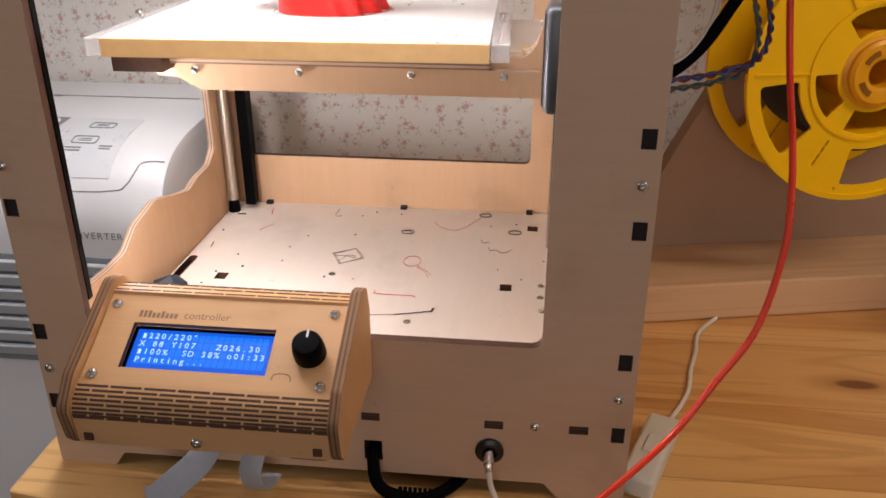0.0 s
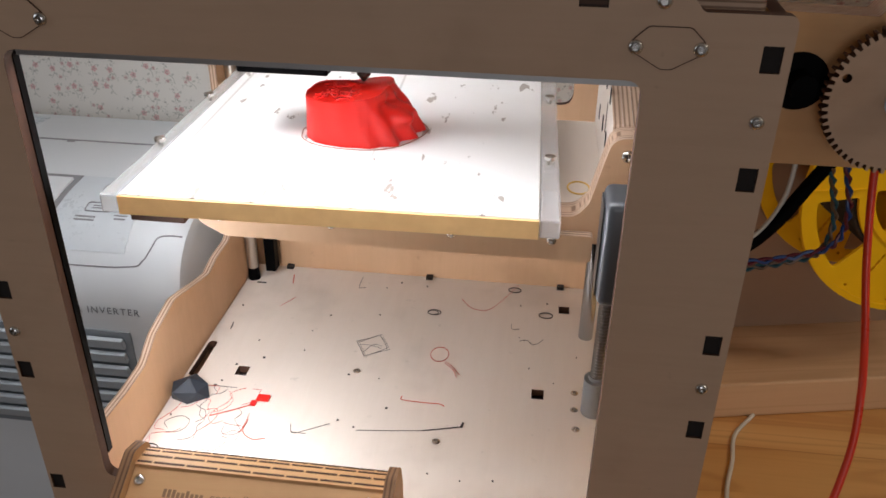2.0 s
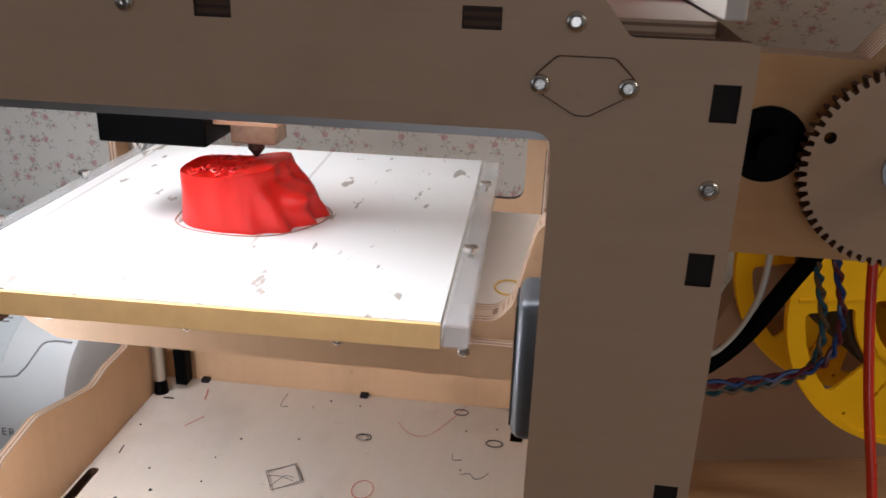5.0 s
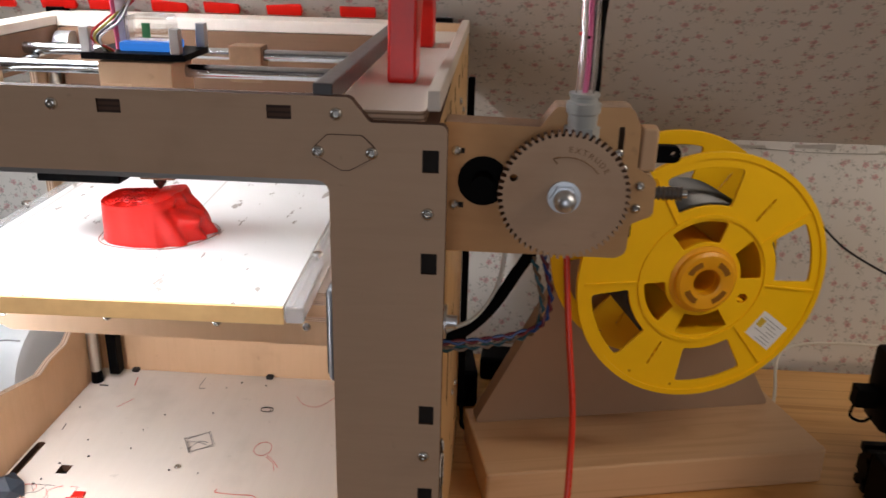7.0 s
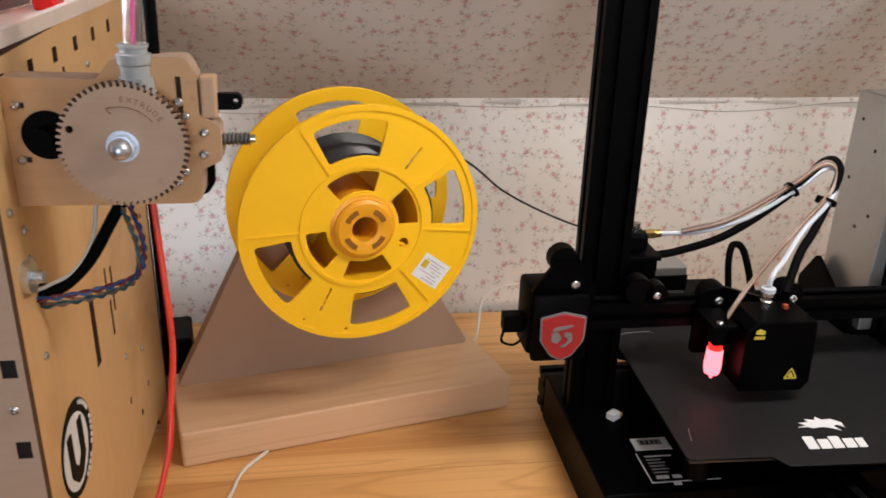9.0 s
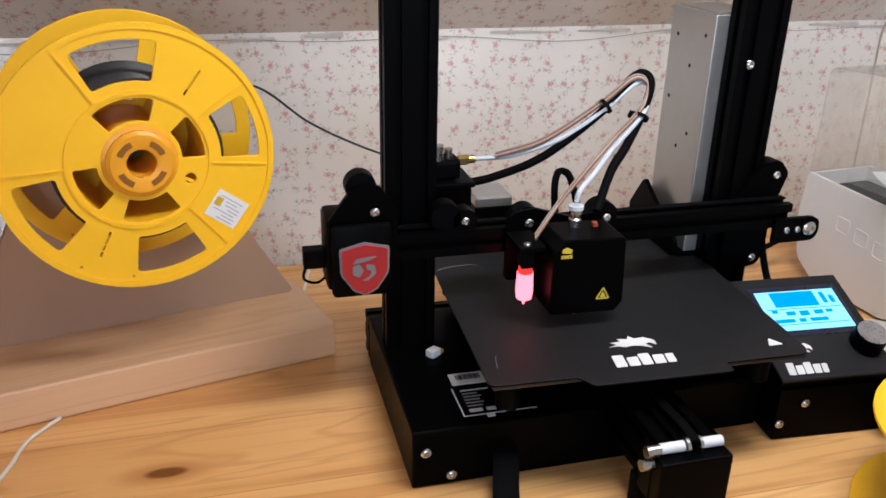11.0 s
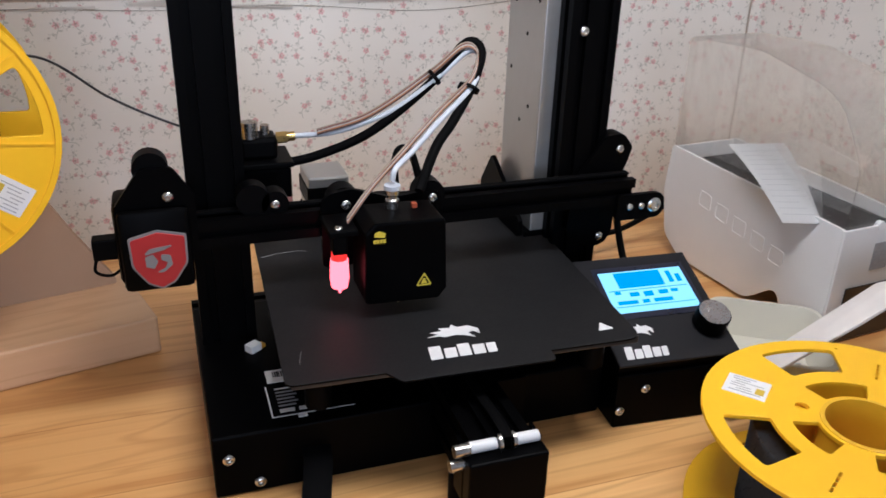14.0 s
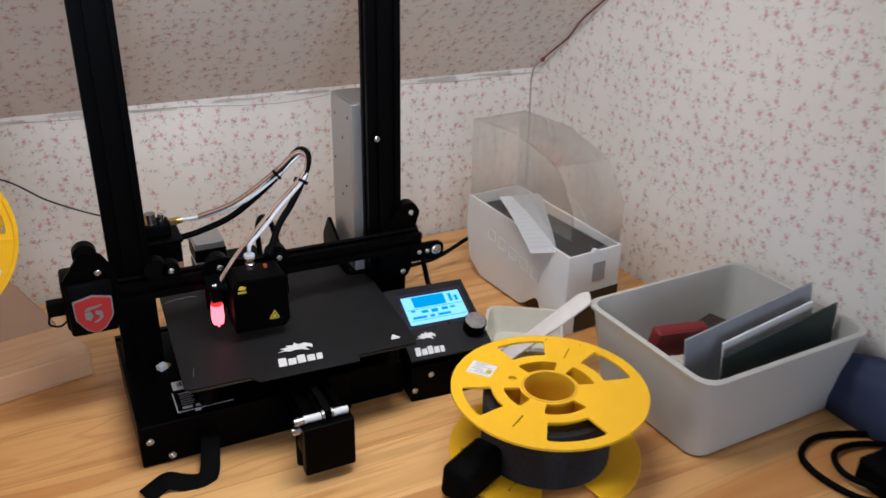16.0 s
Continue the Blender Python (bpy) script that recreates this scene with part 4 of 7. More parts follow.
cells.data.transform(FACE)
for r, words in enumerate(("&220/220\u00b0", "X 88 Y107   Z026.30", "%100%  SD 38% o01:33", "Printing...")):
    for k, ch in enumerate(words):
        if ch == " ":
            continue
        c = FACE @ Matrix.Translation((lcd_x0 + 0.0045 + k * 0.00345, lcd_v1 - 0.0040 - r * 0.0047, -0.0068))
        if ch in "&" or (ch == "%" and k == 0):
            part("symbol", boxm(-0.0008, 0.0008, -0.0014, 0.0014, 0, 0.0001), LCD_WHITE, screen).data.transform(c)
        else:
            lettering("character", ch, 0.0047, c, LCD_WHITE, screen, 0.00008)
knob = smooth(part("knob", lathe(bmesh.new(), [(0.0082, -0.0018), (0.0082, 0.0045), (0.0074, 0.0095), (0.0066, 0.0105), (0.002, 0.0107)], FACE @ Matrix.Translation((0.0505, -0.0035, 0)), 40), BLACK, control, "black ribbed knob"), 30)
part("knob_mark", boxm(0.0500, 0.0510, -0.0010, 0.0030, 0.0104, 0.0110), PAPER, knob).data.transform(FACE)
ENGRAVE = plain("engraved_brown", (0.27, 0.155, 0.075), 0.7, vary=0.2, scale=300)
lettering("engraving", "controller", 0.0062, FACE @ Matrix.Translation((-0.0085, 0.0150, -0.0018)), ENGRAVE, control, 0.00006)
for k in range(9):
    h = 0.0042 if k in (0, 1, 2, 5) else 0.003
    part("engraved_bar", boxm(-0.0455 + 0.0024 * k, -0.0438 + 0.0024 * k, 0.0128, 0.0128 + h, -0.0019, -0.00172), ENGRAVE, control).data.transform(FACE)
cord("engraved_arrow", [FACE @ Vector(q) for q in ((0.0335, -0.0195, -0.0018), (0.0345, -0.0165, -0.0018), (0.0385, -0.0155, -0.0018), (0.0425, -0.0165, -0.0018), (0.0435, -0.0195, -0.0018))], 0.0003, ENGRAVE, control, segs=5)
RIBBON = plain("grey_ribbon_cable", (0.42, 0.45, 0.48), 0.5, vary=0.1, scale=500)
cord("ribbon_cable", [(-0.172, 0.372, 0.070), (-0.176, 0.362, 0.045), (-0.200, 0.352, 0.022), (-0.212, 0.356, 0.010), (-0.200, 0.372, 0.004)], 0.0085, RIBBON, control, "flat grey ribbon cable", 8, 0.07)
cord("ribbon_cable", [(-0.150, 0.380, 0.070), (-0.150, 0.372, 0.045), (-0.153, 0.366, 0.028), (-0.152, 0.375, 0.010), (-0.150, 0.394, 0.006)], 0.0065, RIBBON, control, "flat grey ribbon cable", 8, 0.08)

# ---- leads round the printer ----
power = tagged(new("power_lead"), "black power lead with a ribbed bend guard", "cable")
cord("lead", [(-0.087, 0.404, 0.026), (-0.0865, 0.394, 0.022), (-0.083, 0.387, 0.011), (-0.072, 0.384, 0.0055), (-0.050, 0.386, 0.0045), (-0.028, 0.420, 0.0045), (-0.02, 0.5, 0.0045)], 0.0038, RUBBER, power)
bm = bmesh.new()
for k in range(7):
    a = -0.070 + 0.0030 * k
    cyl(bm, (a, 0.3845, 0.0052), (a + 0.0022, 0.3848, 0.0052), 0.0050, segs=12)
part("bend_guard", bm, RUBBER, power)
lamp_cord = tagged(new("white_cord_with_switch"), "white two-core cord with an inline switch, lying on the table", "cable")
cord("cord", [(-0.017, 0.3965, 0.0320), (-0.0165, 0.386, 0.0285), (-0.014, 0.384, 0.014), (-0.004, 0.376, 0.004), (0.020, 0.366, 0.0022), (0.050, 0.372, 0.0022), (0.066, 0.391, 0.005)], 0.0017, WHITE_CORD, lamp_cord)
smooth(part("plug", cyl(cylm((-0.017, 0.3965, 0.032), (-0.0168, 0.388, 0.0292), 0.0030), (-0.0168, 0.388, 0.0292), (-0.0165, 0.384, 0.0272), 0.0024), STEEL, lamp_cord))
sw = smooth(part("switch_body", boxm(-0.0105, 0.0105, -0.036, 0.036, 0.0, 0.0145, 0.003, 3), CREAM, lamp_cord))
sw.matrix_basis = pose(0.0835, 0.4370, 0, 0, 0, -21)
part("switch_rocker", boxm(-0.0045, 0.0045, -0.009, 0.009, 0.0142, 0.0162, 0.0012), CREAM, sw)
cord("cord", [(0.098, 0.468, 0.006), (0.103, 0.484, 0.002), (0.113, 0.503, 0.0018), (0.121, 0.523, 0.0018), (0.126, 0.548, 0.0018), (0.134, 0.575, 0.0018), (0.141, 0.605, 0.0018), (0.160, 0.632, 0.0018)], 0.0017, WHITE_CORD, lamp_cord)
red_line = tagged(cord("filament_strand", [(0.1240, 0.452, 0.318), (0.1250, 0.450, 0.291), (0.1285, 0.440, 0.252), (0.1318, 0.426, 0.219), (0.1312, 0.411, 0.196), (0.1290, 0.399, 0.168), (0.1178, 0.3835, 0.132), (0.0995, 0.374, 0.105), (0.0817, 0.365, 0.080), (0.0615, 0.350, 0.066), (0.0415, 0.335, 0.056), (0.020, 0.318, 0.048), (-0.02, 0.296, 0.025), (-0.06, 0.270, -0.04), (-0.08, 0.255, -0.12)], 0.0018, RED_LINE), "bright red filament strand hanging in a curve", "filament")

# ---- the extruder on the printer's right side ----
EY = 0.440
extruder = thing("filament_extruder", "plywood filament extruder with a large wooden gear", "extruder")
back_plate = round_poly([(0.0600, 0.2985), (0.0600, 0.3655), (0.1060, 0.3645, 0.002), (0.1135, 0.3745, 0.003), (0.1500, 0.3755, 0.006), (0.1545, 0.366, 0.004), (0.1545, 0.346, 0.002), (0.1610, 0.3425, 0.003), (0.1645, 0.339, 0.003), (0.1645, 0.322, 0.003), (0.1540, 0.3170, 0.003), (0.1530, 0.301, 0.005), (0.1480, 0.2985, 0.003)], 0.001)
slot = rect(0.1440, 0.1468, 0.3475, 0.3660, 0.001)
for k in range(3):
    board("plate", [back_plate, slot], 0.0058, front(EY + 0.006 * k, 0.0058), [BIRCH if k else CTRL_WOOD, EDGE_Y], extruder)
part("fitting_socket", boxm(0.1190, 0.1326, EY - 0.0080, EY - 0.0004, 0.3525, 0.3568, 0.001), BLACK, extruder)
board("backing_plate", [round_poly([(0.118, 0.2975), (0.1530, 0.2975, 0.005), (0.1575, 0.304, 0.003), (0.1585, 0.345, 0.003), (0.1490, 0.360), (0.118, 0.360)], 0.002)], 0.004, front(EY + 0.0185, 0.004), [BLACK, BLACK], extruder, "black plate behind the wooden ones")
part("lever", boxm(0.1555, 0.1635, EY + 0.001, EY + 0.012, 0.3440, 0.3655, 0.0012), BIRCH_WARM, extruder)
motor = [disc(0.0795, 0.3365, 0.0125, 28)]
board("motor_face", motor, 0.0015, front(EY - 0.0014, 0.0015), [BLACK, BLACK], extruder)
part("motor", boxm(0.0615, 0.1025, EY + 0.0182, EY + 0.052, 0.3160, 0.3570, 0.003), BLACK_METAL, extruder, "black stepper motor")
GX, GZ, GR = 0.1187, 0.3342, 0.0318
teeth = []
for i in range(59):
    for da, r in ((-0.30, GR - 0.0024), (-0.16, GR), (0.16, GR), (0.30, GR - 0.0024)):
        a = 2 * math.pi * (i + da) / 59
        teeth.append(Vector((GX + r * math.cos(a), GZ + r * math.sin(a))))
gear = board("gear", [teeth, disc(GX - 0.0245, GZ + 0.0085, 0.0019, 14)], 0.0058, front(EY - 0.0145, 0.0058), [BIRCH, SCORCH_SHADE], extruder, "large toothed plywood gear")
GY = EY - 0.0146
arc = [(GX + 0.0195 * math.cos(a), GY, GZ + 0.0195 * math.sin(a)) for a in (radians(38 + 10 * k) for k in range(8))]
cord("gear_arrow", arc, 0.00035, ENGRAVE, gear, segs=5)
cord("gear_arrow", [(arc[-1][0] + 0.0028, GY, arc[-1][2] + 0.0010), arc[-1], (arc[-1][0] + 0.0020, GY, arc[-1][2] - 0.0026)], 0.00035, ENGRAVE, gear, segs=5)
for k, ch in enumerate("EXTRUDE"):
    a = radians(86 - 8.5 * k)
    m = Matrix.Translation((GX + 0.0232 * math.cos(a), GY, GZ + 0.0232 * math.sin(a))) @ pose(0, 0, 0, 90) @ pose(0, 0, 0, 0, 0, math.degrees(a) - 90)
    lettering("gear_letter", ch, 0.0040, m, ENGRAVE, gear, 0.00006)
smooth(part("gear_boss", cylm((GX, EY - 0.0088, GZ), (GX, EY, GZ), 0.006), ZINC, extruder))
nut = Matrix.Translation((GX, EY - 0.0146, GZ)) @ pose(0, 0, 0, 90)
part("hub_nut", lathe(bmesh.new(), [(0.0068, 0), (0.0068, 0.0055)], nut, 6), ZINC, gear, "zinc-plated hub nut")
smooth(part("hub_dome", lathe(bmesh.new(), [(0.0054, 0.0055), (0.0053, 0.0090), (0.0043, 0.0116), (0.0023, 0.0130), (0.0004, 0.0134)], nut, 24), ZINC, gear))
smooth(part("hub_washer", lathe(bmesh.new(), [(0.0080, 0), (0.0080, 0.0012)], nut, 24), ZINC, gear))
smooth(part("pinion", cylm((0.0795, EY - 0.012, 0.3365), (0.0795, EY, 0.3365), 0.0055, segs=16), BLACK, extruder))
for x, z in ((0.0660, 0.3515), (0.0655, 0.3235), (0.0795, 0.3350), (0.1447, 0.3530), (0.1475, 0.3455), (0.1565, 0.3370), (0.1555, 0.3255), (0.1410, 0.3105), (0.1455, 0.316)):
    screw("screw", (x, EY - 0.0004, z), (0, -1, 0), 0.0025, extruder)
for z in (0.3515, 0.3235):
    part("screw_slot", boxm(0.0655, 0.0700, EY - 0.0006, EY + 0.001, z - 0.0013, z + 0.0013), BURN_SHADE, extruder)
board("pressure_lever", [round_poly([(0.160, 0.3475), (0.176, 0.3475, 0.004), (0.176, 0.3560, 0.004), (0.160, 0.3560)], 0.001), disc(0.1725, 0.3520, 0.0014, 12)], 0.005, front(EY + 0.006, 0.005), [BLACK, BLACK], extruder)
smooth(part("spring", lathe(bmesh.new(), [(0.0032 + (0.0006 if i % 2 else -0.0005), 0.0011 * i) for i in range(14)], Matrix.Translation((0.1645, EY + 0.008, 0.3315)) @ pose(0, 0, 0, 0, 90), 14), plain("spring_steel", (0.25, 0.24, 0.23), 0.35, 0.9), extruder), 20)
smooth(part("bolt_end", cylm((0.163, EY + 0.008, 0.3315), (0.1815, EY + 0.008, 0.3315), 0.0022, segs=12), STEEL, extruder))
FIT = plain("grey_plastic_fitting", (0.40, 0.41, 0.39), 0.4, vary=0.08, scale=100)
cx = Matrix.Translation((0.1258, EY - 0.0020, 0.3570))
part("fitting_nut", lathe(bmesh.new(), [(0.0086, 0), (0.0086, 0.0092)], cx, 6), FIT, extruder, "grey plastic push fitting")
smooth(part("fitting", lathe(bmesh.new(), [(0.0070, 0.0092), (0.0072, 0.0150), (0.0082, 0.0160), (0.0084, 0.0205), (0.0066, 0.0212), (0.0066, 0.0232), (0.0074, 0.0238), (0.0074, 0.0252), (0.0046, 0.0252)], cx, 28), FIT, extruder))
feed = tagged(new("feed_tube"), "milky plastic feed tube with pink filament inside", "tube")
smooth(part("tube_wall", tube(bmesh.new(), spline([(0.1258, EY - 0.002, 0.380), (0.1266, EY + 0.001, 0.395), (0.1268, EY + 0.010, 0.42), (0.1240, EY + 0.03, 0.50), (0.05, EY + 0.08, 0.62), (-0.08, HY - 0.02, 0.60), (HX - 0.019, HY + 0.002, 0.47)], 10), 0.0047, 12), clear("milky_clear", (0.93, 0.90, 0.95), 0.25, 0.6, 1.3), feed), 60)
cord("filament", [(0.1258, EY - 0.002, 0.380), (0.1266, EY + 0.001, 0.395), (0.1268, EY + 0.010, 0.42), (0.1240, EY + 0.03, 0.50), (0.05, EY + 0.08, 0.62), (-0.08, HY - 0.02, 0.60)], 0.0016, plain("pink_filament", (0.62, 0.10, 0.24), 0.4), feed)
for k, (z, c) in enumerate(((0.408, RED_LINE), (0.4065, BLACK), (0.424, BLACK))):
    part("tube_mark", boxm(0.1212 + 0.004 * k, 0.1228 + 0.004 * k, EY + 0.0010, EY + 0.0020, z, z + 0.0015), c, feed)
sleeve = tagged(cord("black_sleeve", [(0.1315, EY + 0.016, 0.358), (0.1320, EY + 0.018, 0.40), (0.1290, EY + 0.036, 0.50), (0.06, EY + 0.09, 0.62)], 0.0032, RUBBER), "black sleeved cable beside the feed tube", "cable")

# motor lead and twisted wires
lead = tagged(cord("motor_lead", [(0.108, EY + 0.016, 0.296), (0.100, EY + 0.015, 0.283), (0.087, EY + 0.012, 0.262), (0.072, EY + 0.009, 0.248), (0.055, EY + 0.006, 0.2425)], 0.0034, RUBBER), "thick black sleeved motor lead", "cable")
bundle = tagged(new("twisted_wires"), "two twisted pairs of coloured wires", "cable")
path = spline([(0.108, EY + 0.012, 0.299), (0.1125, EY + 0.012, 0.285), (0.1160, EY + 0.010, 0.268), (0.1120, EY + 0.008, 0.253), (0.096, EY + 0.008, 0.2455), (0.077, EY + 0.006, 0.2420), (0.055, EY + 0.004, 0.2400)], 16)
for pair in range(2):
    off = Vector((0.002, -0.002, 0.0032)) * (1 if pair else -1)
    for w, c in enumerate((((0.02, 0.10, 0.13), (0.17, 0.10, 0.05)), ((0.01, 0.05, 0.20), (0.14, 0.02, 0.03)))[pair]):
        pts = []
        for i, q in enumerate(path):
            a = i * 0.55 + math.pi * w + pair
            pts.append(q + off + 0.00095 * Vector((math.cos(a), 0.4 * math.sin(a), math.sin(a))))
        smooth(part("wire", tube(bmesh.new(), pts, 0.00095, 6), plain("wire_sheath", c, 0.4), bundle), 60)
cord("wire", [(0.093, EY + 0.020, 0.298), (0.090, EY + 0.015, 0.275), (0.080, EY + 0.010, 0.258), (0.066, EY + 0.008, 0.250), (0.056, EY + 0.006, 0.2465)], 0.0012, WHITE_CORD, bundle)

# ---- red handles lying on the printer's top ----
def red_handle(m):
    ob = thing("red_bracket", "red printed plastic arched bracket standing on the printer's top", "bracket", m)
    arch = round_poly([(0.0, 0.0), (0.024, 0.0), (0.034, 0.030, 0.016), (0.075, 0.052, 0.02), (0.096, 0.052, 0.02), (0.137, 0.030, 0.016), (0.147, 0.0), (0.171, 0.0), (0.166, 0.055, 0.02), (0.135, 0.080, 0.02), (0.036, 0.080, 0.02), (0.005, 0.055, 0.02)], 0.003)
    board("bracket_body", [arch], 0.0150, sideways(0.0075, 0.0150), [RED, RED], ob, bevel=0.0015)
    return ob


red_handle(pose(0.0345, 0.4735, 0.3770, 0, 0, 1))

# rack of red clamps over a black roller behind the printer
roller = tagged(smooth(part("black_roller", cylm((-0.40, 0.775, 0.398), (0.05, 0.775, 0.398), 0.020), BLACK)), "long black roller behind the printer", "roller")
part("roller_bracket", boxm(-0.30, -0.285, 0.745, 0.80, 0.0, 0.385, 0.001), BLACK, roller)
part("roller_bracket", boxm(0.03, 0.045, 0.745, 0.80, 0.0, 0.385, 0.001), BLACK, roller)


def red_clamp():
    ob = thing("red_clamp", "red printed plastic clamp hooked over the black roller", "clamp", None, "red clamps on the roller")
    ring = [Vector((0.030 * math.cos(a), 0.030 * math.sin(a))) for a in (math.pi * (1.16 - 1.32 * k / 16) for k in range(17))]
    ring += [Vector((0.0206 * math.cos(a), 0.0206 * math.sin(a))) for a in (math.pi * (-0.16 + 1.32 * k / 16) for k in range(17))]
    board("clamp_body", [ring], 0.030, sideways(0.015, 0.030), [RED, RED], ob, bevel=0.001)
    return ob


first = red_clamp()
spots = [-0.034, -0.094, -0.150, -0.196, -0.247, -0.290, -0.345]
first.matrix_basis = pose(spots[0], 0.775, 0.398)
for i, x in enumerate(spots[1:]):
    copy_thing(first, pose(x, 0.775, 0.398, 0, 0, (-4, 3, 6, -3, 2, 5)[i]))

# ---- the red print ----
rnd = random.Random(5)
foot = [(-0.166, 0.538), (-0.163, 0.526), (-0.154, 0.518), (-0.140, 0.5145), (-0.126, 0.5145), (-0.114, 0.519), (-0.106, 0.528), (-0.100, 0.540), (-0.099, 0.551), (-0.106, 0.562), (-0.118, 0.568), (-0.134, 0.570), (-0.151, 0.565), (-0.162, 0.553)]
crown = [(-0.1655, 0.538), (-0.1625, 0.527), (-0.154, 0.5200), (-0.140, 0.5170), (-0.128, 0.5175), (-0.1205, 0.524), (-0.1180, 0.532), (-0.1165, 0.540), (-0.1160, 0.547), (-0.1170, 0.556), (-0.122, 0.561), (-0.134, 0.563), (-0.151, 0.559), (-0.161, 0.550)]
MIDDLE = Vector((-0.138, 0.540, 0))
bm, rings = bmesh.new(), []
a = spline([(x, y, 0) for x, y in foot] + [(*foot[0], 0)], 8)[:-1]
b = spline([(x, y, 0) for x, y in crown] + [(*crown[0], 0)], 8)[:-1]
for k in range(37):
    f = k / 36
    ring = []
    for i, (p, q) in enumerate(zip(a, b)):
        side_x = p.x - MIDDLE.x
        g = f ** 1.25 if side_x > 0.012 else f ** 0.7     # the far side flares out like a skirt
        c = p.lerp(q, g)
        out = (c - MIDDLE).normalized()
        pleat = max(0.0, side_x) / 0.04 * 0.0026 * math.sin(i * 0.62 + 5.0 * f) * (1 - f) ** 0.5
        beak = 0.0075 * math.exp(-((f - 0.50) / 0.16) ** 2) * math.exp(-((math.atan2(c.y - MIDDLE.y, c.x - MIDDLE.x) + 0.20) / 0.30) ** 2)
        notch = -0.0050 * math.exp(-((f - 0.74) / 0.10) ** 2) * math.exp(-((math.atan2(c.y - MIDDLE.y, c.x - MIDDLE.x) + 0.25) / 0.45) ** 2)
        n = noise.noise(Vector((c.x * 110, c.y * 110, f * 1.4)))
        c = c + out * (pleat + beak + notch + 0.0007 * n + 0.00016 * (k % 2))
        lift = (0.0026 * noise.noise(Vector((c.x * 45, c.y * 45, 3))) + 0.0022 * max(0.0, side_x) / 0.03) * f
        ring.append(bm.verts.new((c.x, c.y, BZ + 0.0262 * f + lift)))
    rings.append(ring)
for r, s in zip(rings, rings[1:]):
    for i in range(len(r)):
        j = (i + 1) % len(r)
        bm.faces.new((r[i], r[j], s[j], s[i]))
bm.faces.new(rings[0][::-1])
inner = [bm.verts.new(v.co.lerp(Vector((MIDDLE.x, MIDDLE.y, v.co.z)), 0.06) - Vector((0, 0, 0.0012))) for v in rings[-1]]
for i in range(len(inner)):
    j = (i + 1) % len(inner)
    bm.faces.new((rings[-1][i], rings[-1][j], inner[j], inner[i]))
hub_vert = bm.verts.new((MIDDLE.x, MIDDLE.y, BZ + 0.0255))
for i in range(len(inner)):
    bm.faces.new((inner[i], inner[(i + 1) % len(inner)], hub_vert))
bmesh.ops.recalc_face_normals(bm, faces=bm.faces)
red_print = thing("red_print", "half-finished red plastic print on the build plate", "print")
smooth(part("print_wall", bm, RED, red_print), 50)
bm = bmesh.new()
for k in range(46):
    x, y = rnd.uniform(-0.157, -0.122), rnd.uniform(0.524, 0.556)
    r = rnd.uniform(0.002, 0.004)
    line = [Vector((x + r * math.cos(q), y + r * math.sin(q) * 1.2, BZ + 0.0255 + 0.0007 * math.sin(3 * q + k))) for q in (rnd.uniform(0, 6) + 0.45 * i for i in range(10))]
    tube(bm, sorted(line, key=lambda v: math.atan2(v.y - y, v.x - x)), 0.0005, 5)
tagged(part("infill", bm, RED, red_print, "wavy red infill lines"), kind="stuff")
skirt = [Vector((-0.134, 0.541, BZ + 0.0003)) + (Vector((x, y, 0)) - Vector((-0.134, 0.541, 0))) * 1.10 for x, y in foot]
cord("skirt_line", skirt + [skirt[0]], 0.00035, plain("skirt_brown", (0.42, 0.24, 0.17), 0.5), red_print, segs=5)

# ---- scraps on the chamber floor ----
PEN = plain("dark_scrap", (0.05, 0.042, 0.036), 0.5, vary=0.3)
PENCIL = plain("pencil_grey", (0.17, 0.155, 0.14), 0.6, vary=0.3)
FINE_RED = plain("fine_red_strand", (0.62, 0.10, 0.07), 0.45)
ZP = PLAT + 0.0006


def strand(points, material, r=0.00028, label="thin plastic strand on the chamber floor"):
    r = r * 0.72
    return tagged(cord("plastic_strand", [(x, y, ZP) for x, y in points], r, material, segs=5, steps=6), label, "scrap", "scraps on the chamber floor")


def loop(x, y, r, material, thick=0.0005, tall=0.7):
    pts = [(x + r * math.cos(q), y + tall * r * math.sin(q)) for q in (0.45 * k for k in range(15))]
    return strand(pts, material, thick, "small ring of plastic strand on the chamber floor")


loop(-0.040, 0.7125, 0.0055, PEN, 0.0006)
loop(-0.0118, 0.6755, 0.0058, PEN, 0.0006)
loop(-0.106, 0.667, 0.0055, PEN, 0.0005)
loop(-0.107, 0.6665, 0.0045, PEN, 0.0004)
loop(-0.0935, 0.6080, 0.0070, FINE_RED, 0.0004, 1.35)
loop(-0.188, 0.470, 0.0075, PEN, 0.0005)
loop(-0.273, 0.475, 0.006, PEN, 0.0006)
strand([(-0.088, 0.599), (-0.083, 0.595), (-0.075, 0.584)], FINE_RED)
strand([(-0.088, 0.597), (-0.081, 0.590), (-0.077, 0.580)], FINE_RED)
strand([(-0.085, 0.691), (-0.075, 0.678), (-0.061, 0.677), (-0.048, 0.698), (-0.037, 0.722)], FINE_RED)
strand([(-0.114, 0.553), (-0.1135, 0.549), (-0.098, 0.548), (-0.086, 0.548), (-0.082, 0.546)], FINE_RED, 0.0005)
strand([(-0.217, 0.512), (-0.2165, 0.500), (-0.208, 0.493), (-0.199, 0.495)], FINE_RED, 0.0005)
strand([(-0.186, 0.512), (-0.182, 0.503), (-0.172, 0.508), (-0.159, 0.516)], PEN, 0.0003)
strand([(-0.184, 0.504), (-0.173, 0.5035)], PEN, 0.0003)
strand([(-0.139, 0.512), (-0.115, 0.515), (-0.094, 0.518)], PEN, 0.0003)
